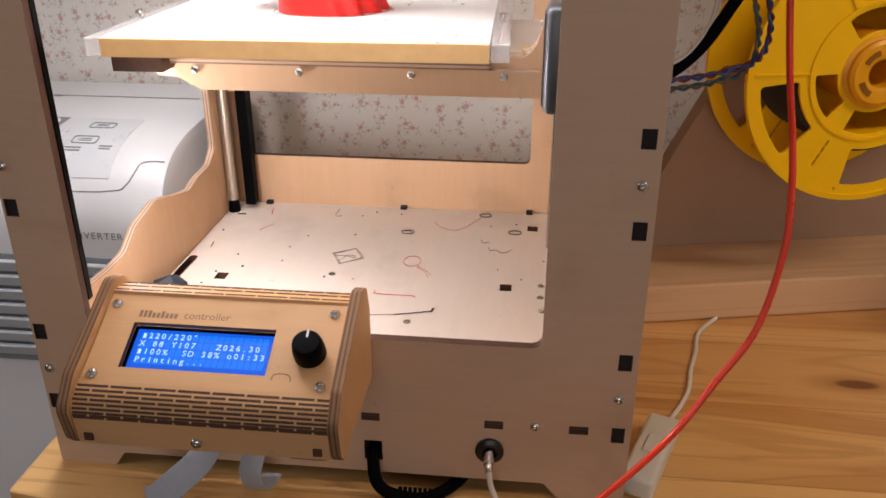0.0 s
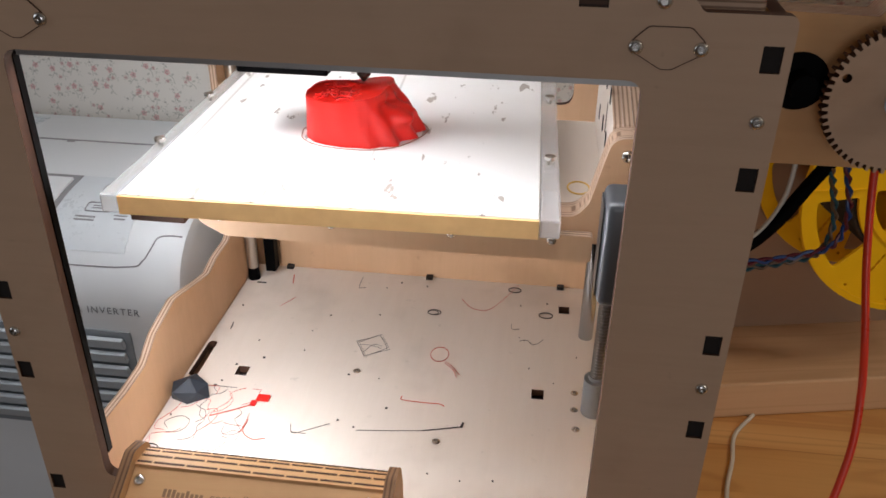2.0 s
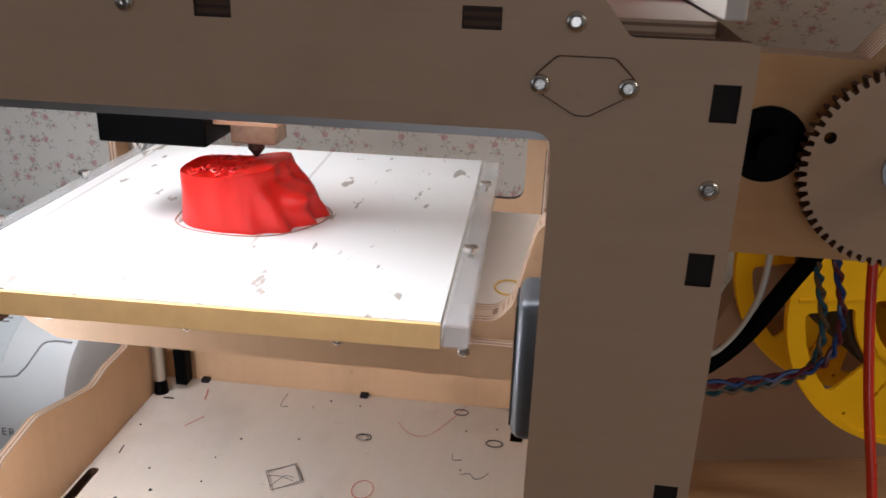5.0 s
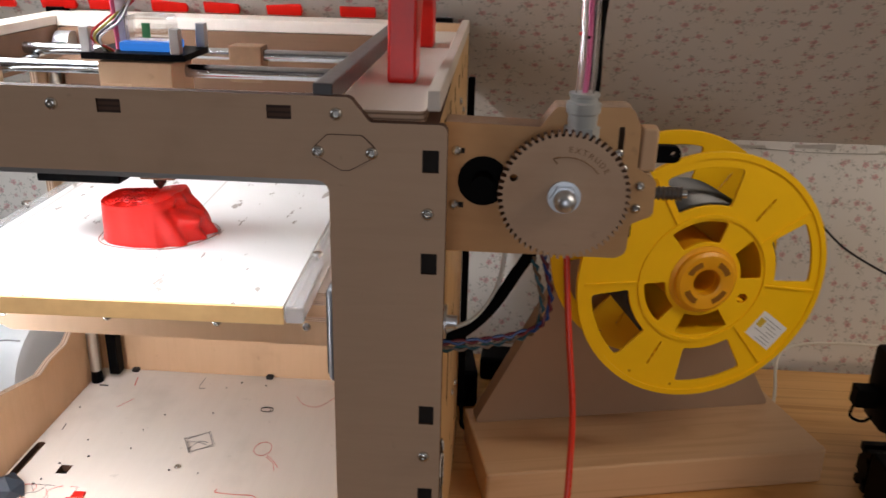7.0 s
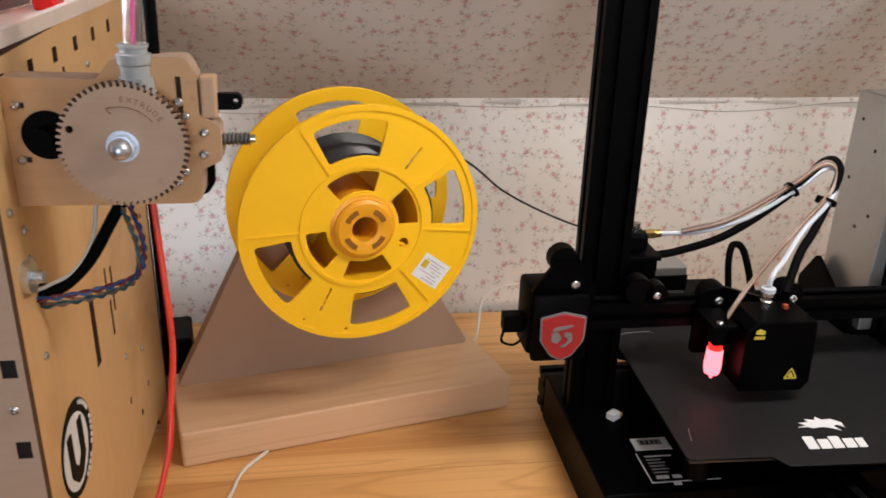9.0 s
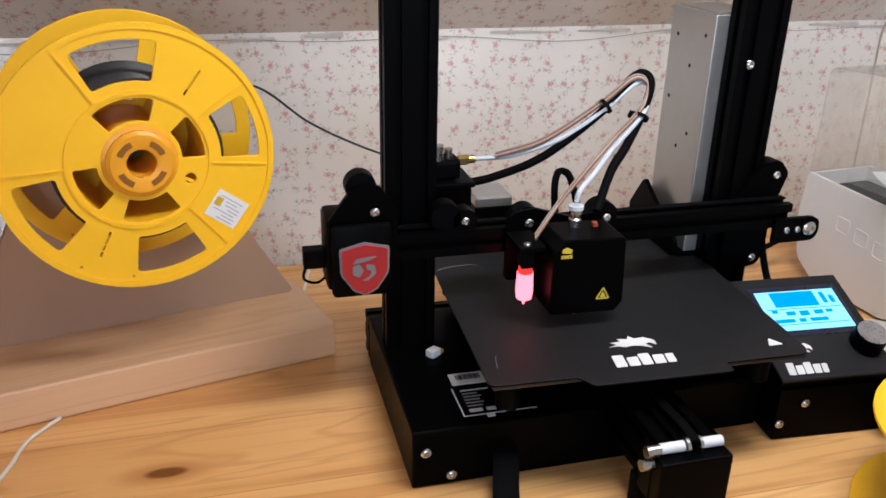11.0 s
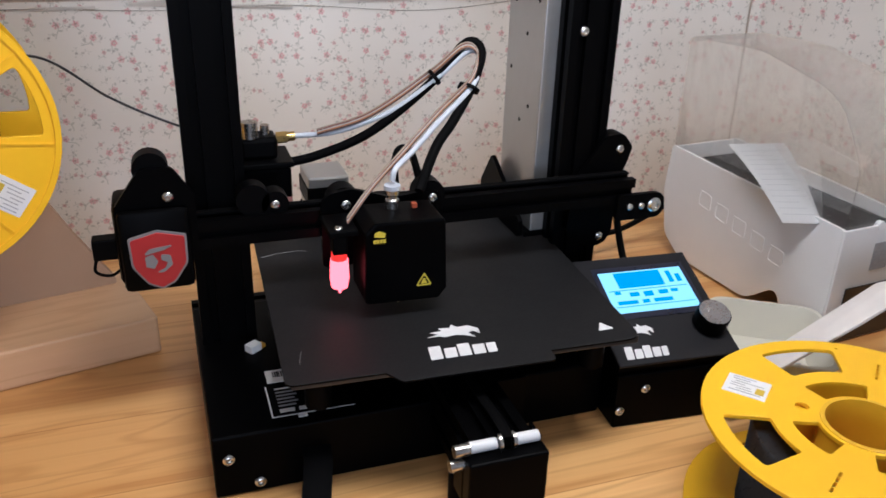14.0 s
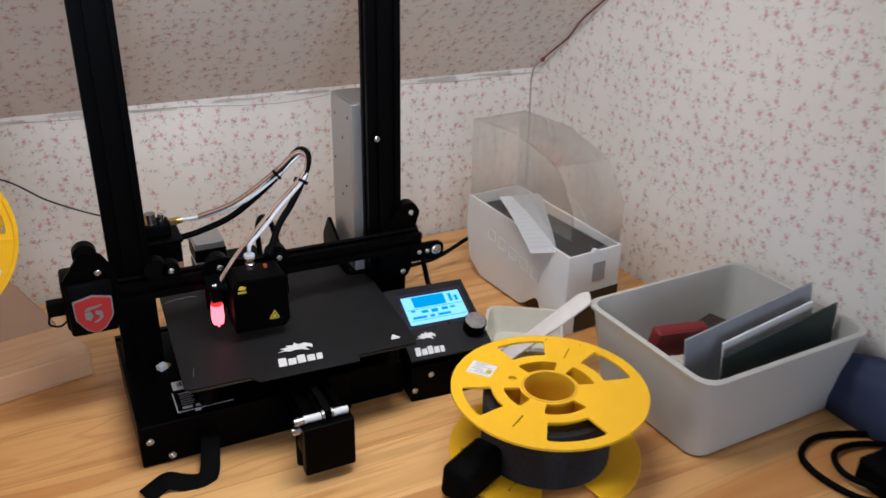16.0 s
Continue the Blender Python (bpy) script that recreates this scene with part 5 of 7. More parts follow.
strand([(-0.094, 0.518), (-0.080, 0.522), (-0.067, 0.526)], PEN, 0.0006)
strand([(-0.0675, 0.5255), (-0.0665, 0.5300)], PEN, 0.0012)
strand([(-0.040, 0.658), (-0.039, 0.651), (-0.033, 0.652)], PEN, 0.0003)
strand([(-0.178, 0.715), (-0.178, 0.697), (-0.172, 0.697)], PEN, 0.0003)
strand([(-0.032, 0.635), (-0.026, 0.637), (-0.022, 0.632), (-0.017, 0.634), (-0.013, 0.640)], PEN, 0.0003)
strand([(-0.238, 0.657), (-0.229, 0.672)], FINE_RED, 0.0003)
strand([(-0.241, 0.709), (-0.238, 0.695)], FINE_RED, 0.0007)
strand([(-0.269, 0.627), (-0.268, 0.618)], PEN, 0.0006)
strand([(-0.270, 0.692), (-0.262, 0.692)], PEN, 0.0010)
# a small box sketched on the floor
sketch = [Vector(q) for q in ((-0.162, 0.616), (-0.145, 0.627), (-0.136, 0.610), (-0.152, 0.597))]
for a, b in zip(sketch, sketch[1:] + sketch[:1]):
    strand([a[:], (a.lerp(b, 0.5) + Vector((0.0004, -0.0004)))[:], b[:]], PENCIL, 0.00035, "pencil sketch line on the chamber floor")
    strand([(a + Vector((0.0022, -0.0014)))[:], (b + Vector((0.0012, 0.0010)))[:]], PENCIL, 0.00025, "pencil sketch line on the chamber floor")
strand([(-0.159, 0.612), (-0.150, 0.612), (-0.141, 0.609)], PENCIL, 0.0003, "pencil sketch line on the chamber floor")
strand([(-0.154, 0.601), (-0.148, 0.613), (-0.141, 0.612)], PENCIL, 0.0003, "pencil sketch line on the chamber floor")
for k in range(18):
    c, q = Vector((-0.255 + rnd.uniform(-0.022, 0.022), 0.508 + rnd.uniform(-0.028, 0.028))), rnd.uniform(0, 6.28)
    pts = []
    for i in range(8):
        q += rnd.uniform(-1.5, 1.5)
        c = c + 0.007 * Vector((math.cos(q), math.sin(q)))
        c.x = min(max(c.x, -0.279), -0.218)
        c.y = min(max(c.y, 0.470), 0.545)
        pts.append(c[:])
    strand(pts, FINE_RED if k % 4 else PEN, 0.00026, "tangle of thin red strands on the chamber floor")
strand([(-0.245, 0.512), (-0.230, 0.521), (-0.219, 0.5285)], FINE_RED, 0.0006)
chip = thing("red_offcut", "small ribbed red plastic offcut on the chamber floor", "scrap")
part("offcut", boxm(-0.218, -0.209, 0.533, 0.539, ZP - 0.0006, ZP + 0.0012, 0.0002), RED, chip)
part("offcut_tail", boxm(-0.221, -0.217, 0.527, 0.532, ZP - 0.0006, ZP + 0.0008, 0.0002), RED, chip)
bm = bmesh.new()
for k in range(34):
    x, y = rnd.uniform(-0.278, 0.045), rnd.uniform(0.44, 0.718)
    s = rnd.uniform(0.0003, 0.0007)
    box(bm, x - s, x + s * rnd.uniform(0.6, 2), y - s, y + s, ZP - 0.0006, ZP + 0.0002)
tagged(part("crumbs", bm, PEN), "dark plastic crumbs on the chamber floor", "crumbs", kind="stuff")
bm = bmesh.new()
bmesh.ops.create_icosphere(bm, subdivisions=1, radius=0.015)
for v in bm.verts:
    v.co = Vector((v.co.x * 1.05, v.co.y * 0.85, max(0.0, v.co.z * 0.75 + 0.004))) * (1 + 0.25 * noise.noise(v.co * 90))
wedge = tagged(part("slate_lump", bm, plain("slate_blue_plastic", (0.022, 0.030, 0.042), 0.55)), "slate-blue faceted plastic lump on the chamber floor", "scrap")
wedge.matrix_basis = pose(-0.2665, 0.533, PLAT, 0, 0, 25)

# ---- spool stand ----
STAND = pose(0.0905, 0.6165, 0, 0, 0, 12.7)
stand = thing("spool_stand", "home-made wooden spool stand: thick base and sloping upright board", "stand", STAND)
base_top = round_poly([(0, 0), (0.306, 0.0), (0.300, 0.105), (0.0, 0.105)], 0.004)
ob = board("base", [base_top], 0.034, flat(0.034, 0.034), [STAND_WOOD, STAND_WOOD], stand, bevel=0.002)
up = round_poly([(0.004, 0), (0.292, 0), (0.262, 0.052), (0.190, 0.195), (0.105, 0.195)], 0.004)
ob = board("upright", [up], 0.016, Matrix.Translation((0, 0, 0.0342)) @ front(0.078, 0.016), [STAND_BOARD, STAND_BOARD], stand)
smooth(part("axle", cylm((0.1543, 0.090, 0.2125), (0.1543, 0.020, 0.2125), 0.0095), plain("dark_axle", (0.05, 0.035, 0.02), 0.6), stand))


# ---- spools ----
def sector(r0, r1, a0, a1, r=0.004):
    a0, a1 = radians(a0), radians(a1)
    k = 8
    line = [(r1 * math.cos(a0 + (a1 - a0) * i / k), r1 * math.sin(a0 + (a1 - a0) * i / k), r if i in (0, k) else 0) for i in range(k + 1)]
    line += [(r0 * math.cos(a1 + (a0 - a1) * i / k), r0 * math.sin(a1 + (a0 - a1) * i / k), r if i in (0, k) else 0) for i in range(k + 1)]
    return round_poly(line, r, 4)


OUTER = [(76, 116), (-4, 29), (186, 224), (-98, -62)]
INNER = [(72, 128), (-2, 40), (182, 226), (-112, -58)]


def spool_flange(parent, z, up_side, hub, holes=INNER, ribs=True):
    cuts = [sector(0.0585, 0.0875, *w) for w in OUTER] + [sector(0.030, 0.0465, *w, 0.002) for w in holes]
    cuts += [disc(0.0385 * math.cos(radians(-27)), 0.0385 * math.sin(radians(-27)), 0.0042, 16), disc(0, 0, hub, 28)]
    for a in (52, -118):
        c, s = math.cos(radians(a)), math.sin(radians(a))
        for r in (0.060, 0.0655, 0.071, 0.0765):
            cuts.append(round_poly([(c * (r + u) - s * w, s * (r + u) + c * w) for u, w in ((-0.0023, -0.0008), (0.0023, -0.0008), (0.0023, 0.0008), (-0.0023, 0.0008))], 0.0003, 2))
    for a in (-100, -124):
        cuts.append(disc(0.0905 * math.cos(radians(a)), 0.0905 * math.sin(radians(a)), 0.0011, 8))
    flange = board("flange", [disc(0, 0, 0.0990, 72)] + cuts, 0.0030, Matrix.Translation((0, 0, z)), [YELLOW, YELLOW], parent, bevel=0.0005)
    if not ribs:
        return flange
    h = 0.0015 * up_side
    bm = bmesh.new()
    for r0, r1 in ((0.0945, 0.0988), (0.0490, 0.0515)):
        lathe(bm, [(r0, z + h), (r0, z + h + 0.0013 * up_side), (r1, z + h + 0.0013 * up_side), (r1, z + h)], None, 64, True)
    for a in (33, 120, 180, -8, -52):
        c, s = math.cos(radians(a)), math.sin(radians(a))
        q = [Vector((c * r - s * w, s * r + c * w, z + h + e * 0.0012 * up_side)) for e in (-0.2, 1) for r, w in ((0.051, -0.0007), (0.093, -0.0007), (0.093, 0.0007), (0.051, 0.0007))]
        v = [bm.verts.new(p) for p in q]
        for f in ((0, 1, 2, 3), (4, 5, 6, 7), (0, 1, 5, 4), (1, 2, 6, 5), (2, 3, 7, 6), (3, 0, 4, 7)):
            bm.faces.new([v[i] for i in f])
    bmesh.ops.recalc_face_normals(bm, faces=bm.faces)
    part("flange_ribs", bm, YELLOW, flange)
    return flange


FAINT = plain("faint_print", (0.40, 0.40, 0.41), 0.6)


def spool_label(parent, z, side, ang, r=0.070, wide=1.0):
    m = pose(0, 0, 0, 0, 0, ang) @ Matrix.Translation((r, 0, z + 0.0016 * side)) @ pose(0, 0, 0, 0, 0, 90) @ Matrix.Diagonal((wide, 1.0, 1.0, 1.0))
    lab = part("paper_label", boxm(-0.0115, 0.0115, -0.0135, 0.0135, -0.0001, 0.0002), PAPER, parent, "white printed label")
    gold = plain("label_gold", (0.60, 0.42, 0.03), 0.5)
    part("label_print", boxm(-0.0010, 0.0060, 0.0060, 0.0115, 0.0002, 0.0004), gold, lab).data.transform(m)
    for k, (y0, y1) in enumerate(((-0.010, 0.004), (-0.010, 0.001), (-0.008, 0.010), (-0.010, -0.001), (-0.010, 0.003), (-0.006, 0.005), (-0.010, 0.010))):
        x0 = -0.0095 + 0.0028 * k
        part("label_print", boxm(x0, x0 + 0.0007, y0, y1 if k not in (3, 4, 5) else min(y1, 0.004), 0.0002, 0.0004), FAINT, lab).data.transform(m)
    lab.data.transform(m)
    return lab


def winding(parent, r, z0, z1):
    prof = [(0.050, z0)]
    k = int((z1 - z0) / 0.0019)
    for i in range(k):
        z = z0 + (z1 - z0) * (i + 0.5) / k
        prof += [(r - 0.0009, z - 0.0008), (r + 0.0002, z), (r - 0.0009, z + 0.0008)]
    return smooth(part("filament_winding", lathe(bmesh.new(), prof + [(0.050, z1)], None, 48, True), DARK_FILAMENT, parent, "black filament wound on the core"), 25)


hung = thing("filament_spool", "yellow plastic spool of black filament hung on the stand", "spool", STAND @ Matrix.Translation((0.1553, -0.0175, 0.2108)) @ pose(0, 0, 0, 90), "filament spools")
spool_flange(hung, 0.0, 1, 0.0105)
for zz in (-0.0690,):
    spool_flange(hung, zz, -1, 0.0105, [(72, 128)])
smooth(part("core", lathe(bmesh.new(), [(0.0485, -0.0675), (0.0485, -0.0015), (0.0470, -0.0015), (0.0470, -0.0675)], None, 56, True), YELLOW, hung))
winding(hung, 0.0610, -0.0665, -0.002)
hubring = smooth(part("hub", lathe(bmesh.new(), [(0.0105, -0.065), (0.0105, 0.0075), (0.0125, 0.0085), (0.0215, 0.0085), (0.0240, 0.0065), (0.0240, 0.0030), (0.0270, 0.0020), (0.0275, -0.002), (0.0275, -0.065)], None, 48, True), plain("deep_yellow_plastic", (0.82, 0.37, 0.006), 0.38, vary=0.06), hung, "deeper yellow hub"))
# slots are thin plates in darker yellow, the shade inside them painted on
for a in (20, 110, 200, 290):
    board("hub_slot", [sector(0.0140, 0.0185, a, a + 44, 0.001)], 0.0008, Matrix.Translation((0, 0, 0.0086)), [plain("hub_shadow_yellow", (0.26, 0.10, 0.004), 0.5), YELLOW], hubring)
for a in (56, 140, 235, -30):
    part("spoke", boxm(0.026, 0.048, -0.0012, 0.0012, -0.065, -0.0016), YELLOW, hung).data.transform(pose(0, 0, 0, 0, 0, a))
spool_label(hung, 0.0, 1, -38, 0.0745)
strand_out = tagged(cord("filament_strand", [STAND @ Vector((0.195, 0.006, 0.250)), (0.330, 0.690, 0.2510), (0.374, 0.70, 0.217), (0.410, 0.70, 0.197), (0.446, 0.70, 0.1815), (0.468, 0.668, 0.184)], 0.0010, DARK_FILAMENT), "thin black filament strand from spool to printer", "filament")

lying = thing("filament_spool", "yellow plastic spool of black filament lying flat on the table", "spool", pose(0.7965, 0.3420, 0.0795, 0, 0, 160), "filament spools")
spool_flange(lying, 0.0, 1, 0.0262, INNER, False)
spool_flange(lying, -0.0760, -1, 0.0262)
smooth(part("core", lathe(bmesh.new(), [(0.0485, -0.075), (0.0485, -0.0015), (0.0470, -0.0015), (0.0470, -0.075)], None, 56, True), YELLOW, lying))
smooth(part("hub", lathe(bmesh.new(), [(0.0254, -0.075), (0.0254, 0.0022), (0.0280, 0.0022), (0.0285, 0.0010), (0.0285, -0.075)], None, 48, True), plain("hub_yellow_plastic", (0.80, 0.46, 0.010), 0.38, vary=0.06), lying))
winding(lying, 0.0660, -0.074, -0.010)
for a in (56, 140, 235, -30):
    part("spoke", boxm(0.028, 0.048, -0.0012, 0.0012, -0.074, -0.0016), YELLOW, lying).data.transform(pose(0, 0, 0, 0, 0, a))
spool_label(lying, 0.0, 1, -30, 0.0730)
# ---- the black printer ----
black_printer = thing("metal_frame_printer", "black aluminium-frame printer with a dark flat bed", "printer")


def extrusion(name, a, b, w, d, parent, grooves=2):
    """A grooved aluminium profile from a to b, w by d across; grooves on its faces."""
    a, b = Vector(a), Vector(b)
    axis = (b - a).normalized()
    out = []
    hw, hd, g, s = w / 2, d / 2, 0.0031, 0.0045

    def side(length, half, other):
        k = max(1, round(length / 0.02))
        pts = [(-length / 2, -other)]
        for i in range(k):
            c = -length / 2 + (i + 0.5) * length / k
            pts += [(c - g, -other), (c - g, -other + s), (c + g, -other + s), (c + g, -other)]
        return pts
    for turn, length, other in ((0, w, hd), (1, d, hw), (2, w, hd), (3, d, hw)):
        for x, y in side(length, 0, other):
            for _ in range(turn):
                x, y = -y, x
            out.append(Vector((x, y)))
    if abs(axis.z) > 0.9:
        m = Matrix.Translation((a + b) / 2)
    elif abs(axis.x) > 0.9:
        m = Matrix.Translation((a + b) / 2) @ Matrix(((0, 0, 1, 0), (1, 0, 0, 0), (0, 1, 0, 0), (0, 0, 0, 1)))
    else:
        m = Matrix.Translation((a + b) / 2) @ Matrix(((1, 0, 0, 0), (0, 0, -1, 0), (0, 1, 0, 0), (0, 0, 0, 1)))
    return board(name, [out], (b - a).length, m, [ANODIZED, ANODIZED], parent)


extrusion("upright_post", (0.441, 0.613, 0.0), (0.441, 0.613, 0.50), 0.040, 0.020, black_printer)
extrusion("upright_post", (0.727, 0.613, 0.0), (0.727, 0.613, 0.50), 0.040, 0.020, black_printer)
extrusion("top_beam", (0.42, 0.613, 0.510), (0.748, 0.613, 0.510), 0.020, 0.020, black_printer)
for z in (0.272, 0.06):
    screw("screw", (0.718, 0.6028, z), (0, -1, 0), 0.0036, black_printer)
extrusion("gantry_beam", (0.412, 0.585, 0.150), (0.762, 0.585, 0.150), 0.020, 0.020, black_printer)
part("gantry_belt", boxm(0.42, 0.760, 0.5835, 0.5895, 0.1615, 0.1630), RUBBER, black_printer)
# base
base = part("base_case", boxm(0.4165, 0.6060, 0.4850, 0.663, 0.0005, 0.0480, 0.0015), BLACK_METAL, black_printer, "black base case with printed sticker")
extrusion("base_beam", (0.4165, 0.675, 0.0245), (0.757, 0.675, 0.0245), 0.020, 0.040, black_printer)
part("base_rail", boxm(0.6065, 0.640, 0.495, 0.663, 0.0005, 0.0480, 0.001), BLACK_METAL, black_printer)
part("side_beam", boxm(0.712, 0.752, 0.520, 0.663, 0.0005, 0.0400, 0.001), ANODIZED, black_printer)
extrusion("bed_beam", (0.583, 0.405, 0.0500), (0.583, 0.70, 0.0500), 0.040, 0.040, black_printer)
for x in (0.565, 0.600):
    for y in (0.43, 0.66):
        smooth(part("foot", cylm((x, y, 0), (x, y, 0.0302), 0.007, segs=16), RUBBER, black_printer))
for x, z in ((0.4265, 0.0305), (0.4455, 0.0085)):
    screw("screw", (x, 0.4848, z), (0, -1, 0), 0.0040, black_printer, 0.0022)
m = Matrix.Translation((0.479, 0.513, 0.0483))
label = part("sticker", boxm(-0.022, 0.034, -0.017, 0.020, 0, 0.0003), BLACK, base, "black rating sticker with white frame")
label.data.transform(m)
for x0, x1, y0, y1 in ((-0.022, 0.034, -0.017, -0.0160), (-0.022, -0.021, -0.016, 0.020), (-0.016, 0.006, 0.0150, 0.0165), (-0.016, -0.006, -0.0125, -0.0085), (-0.003, 0.004, -0.0125, -0.0085)):
    part("sticker_print", boxm(x0, x1, y0, y1, 0.0003, 0.0005), PRINT_WHITE, label).data.transform(m)
for r in range(5):
    part("sticker_print", boxm(-0.016, -0.004 + 0.002 * (r % 2), 0.0105 - 0.004 * r, 0.0122 - 0.004 * r, 0.0003, 0.0005), INK, label).data.transform(m)
bar = part("barcode_label", boxm(0.4595, 0.4895, 0.5375, 0.5535, 0.0482, 0.0486), PAPER, base, "white barcode label")
for k in range(14):
    part("barcode_bar", boxm(0.4645 + 0.0014 * k, 0.4651 + 0.0014 * k + 0.0003 * (k % 3), 0.5440, 0.5510, 0.0486, 0.0488), BLACK, bar)
part("cable_clip", boxm(0.4740, 0.4800, 0.4930, 0.4965, 0.048, 0.0486), PAPER, base)
plug = part("white_plug", boxm(-0.005, 0.005, -0.004, 0.004, 0, 0.006, 0.0005), WHITE, black_printer, "small white plug")
plug.matrix_basis = pose(0.4560, 0.585, 0.0482, 0, 0, 35)
part("plug_tail", boxm(0.005, 0.0095, -0.003, 0.002, 0, 0.003, 0.0004), plain("amber_plug", (0.55, 0.27, 0.02), 0.5), plug)
# bed
BED = pose(0.588, 0.570, 0, 0, 0, -2.2)
MAT = plain("black_textured_mat", (0.0072, 0.0073, 0.008), 0.58, vary=0.10, scale=55, bump=0.12, spec=0.25)
hw = 0.1215
sheet_line = round_poly([(-hw, -0.117, 0.006), (-0.060, -0.117, 0.002), (-0.052, -0.1285, 0.003), (0.050, -0.1285, 0.004), (0.050, -0.117, 0.001), (hw - 0.004, -0.117, 0.012), (hw, 0.117, 0.008), (-hw, 0.117, 0.008)], 0.003)
bed_mat = board("bed_sheet", [sheet_line], 0.0016, flat(0.0975, 0.0016), [MAT, BLACK], black_printer, "dark textured flexible bed sheet", bevel=0.0004)
bed_mat.matrix_basis = BED
ob = part("heated_bed", boxm(-0.1175, 0.1175, -0.112, 0.117, 0.0900, 0.0956, 0.001), plain("dark_bed_metal", (0.05, 0.05, 0.052), 0.4, 0.6), black_printer)
ob.matrix_basis = BED
carriage = part("bed_carriage", boxm(-0.100, 0.100, -0.07, 0.09, 0.0745, 0.0785, 0.001), BLACK_METAL, black_printer)
carriage.matrix_basis = BED
for x in (-0.098, 0.098):
    for y in (-0.085, 0.095):
        ob = smooth(part("bed_spring", cylm((x, y, 0.060), (x, y, 0.0902), 0.009, segs=16), BLACK, black_printer))
        ob.matrix_basis = BED
for k, (x0, y0, x1, y1) in enumerate(((-0.118, 0.066, -0.095, 0.072), (-0.095, 0.072, -0.082, 0.070), (-0.110, -0.095, -0.107, -0.080))):
    ob = cord("scratch", [(x0, y0, 0.0976), ((x0 + x1) / 2, (y0 + y1) / 2 + 0.002, 0.0976), (x1, y1, 0.0976)], 0.00018, plain("pale_scratch", (0.25, 0.25, 0.25), 0.6), bed_mat, segs=4)


def dragon(size, m, material, parent):
    """A pale winged badge as a plain shape."""
    pts = [(-0.50, -0.05), (-0.30, 0.02), (-0.42, 0.10), (-0.20, 0.12), (-0.24, 0.22), (-0.04, 0.18), (0.02, 0.30), (0.10, 0.18), (0.30, 0.20), (0.46, 0.06), (0.44, -0.10), (0.34, 0.00), (0.24, -0.04), (0.32, -0.20), (0.14, -0.10), (-0.02, -0.06), (-0.20, -0.10), (-0.30, -0.04)]
    return board("badge", [[Vector((x * size, y * size)) for x, y in pts]], 0.0003, m, [material, material], parent, "pale winged badge")


def word_bars(width, height, m, material, parent):
    """A brand word as five plain bars, the first tallest."""
    for k, (h, w) in enumerate(((1.0, 0.195), (0.74, 0.195), (0.95, 0.195), (0.74, 0.195), (0.74, 0.15))):
        x0 = -0.5 + 0.203 * k
        board("badge_bar", [round_poly([(x0 * width + 0.12 * height * s, s * h * height) for x0, s in ((x0, 0), (x0 + w * 0.88, 0), (x0 + w * 0.88, 1), (x0, 1))], 0.0008, 2)], 0.0003, m, [material, material], parent)


dragon(0.038, pose(0.580, 0.4885, 0.0978, 0, 0, -2), PRINT_WHITE, bed_mat)
word_bars(0.0475, 0.0150, pose(0.5785, 0.4600, 0.0978, 0, 0, -2), PRINT_WHITE, bed_mat)
for ob in bed_mat.children:
    if ob.name.startswith("badge"):
        ob.data.transform(BED.inverted())
warn = board("warning_mark", [round_poly([(-0.006, -0.004), (0.006, -0.004), (0, 0.006)], 0.001)], 0.0003, pose(0.6815, 0.4680, 0.0978), [PRINT_WHITE, PRINT_WHITE], bed_mat)
warn.data.transform(BED.inverted())
# belt tensioner at the bed beam's front
tens = part("tensioner", boxm(0.5570, 0.6080, 0.3925, 0.4045, 0.0120, 0.0660, 0.0015), BLACK_METAL, black_printer, "black belt tensioner plate with rollers")
part("tensioner_cheek", boxm(0.5570, 0.5600, 0.4045, 0.420, 0.030, 0.0690, 0.001), BLACK_METAL, tens)
part("tensioner_cheek", boxm(0.6055, 0.6080, 0.4045, 0.420, 0.030, 0.0690, 0.001), BLACK_METAL, tens)
for x0, x1, r, mt in ((0.5605, 0.5775, 0.0036, WHITE), (0.5785, 0.5805, 0.0055, STEEL), (0.5875, 0.5895, 0.0055, STEEL), (0.5905, 0.6050, 0.0036, WHITE)):
    smooth(part("roller", cylm((x0, 0.4045, 0.0700), (x1, 0.4045, 0.0700), r, segs=18), mt, tens))
smooth(part("bolt", cylm((0.5505, 0.4035, 0.0700), (0.5600, 0.4035, 0.0700), 0.0042, segs=14), STEEL, tens))
smooth(part("bolt", cylm((0.5480, 0.4035, 0.0600), (0.5565, 0.4035, 0.0600), 0.0040, segs=14), STEEL, tens))
cord("belt", [(0.584, 0.4010, 0.0750), (0.584, 0.420, 0.0765), (0.584, 0.46, 0.0740), (0.584, 0.56, 0.0720)], 0.0036, RUBBER, tens, "toothed black belt", 8, 0.25)
# gantry's left plate and motor
left = board("left_plate", [round_poly([(0.3745, 0.118, 0.006), (0.3745, 0.176, 0.004), (0.392, 0.200, 0.008), (0.412, 0.200, 0.006), (0.425, 0.180), (0.425, 0.137), (0.408, 0.116, 0.004)], 0.003)], 0.004, front(0.5750, 0.004), [BLACK_METAL, BLACK_METAL], black_printer)
smooth(part("motor_cover", boxm(0.3720, 0.4130, 0.5770, 0.612, 0.1180, 0.1760, 0.004), BLACK, left))
smooth(part("motor_plate", boxm(0.3745, 0.4200, 0.5675, 0.5748, 0.1160, 0.1740, 0.004), BLACK, left))
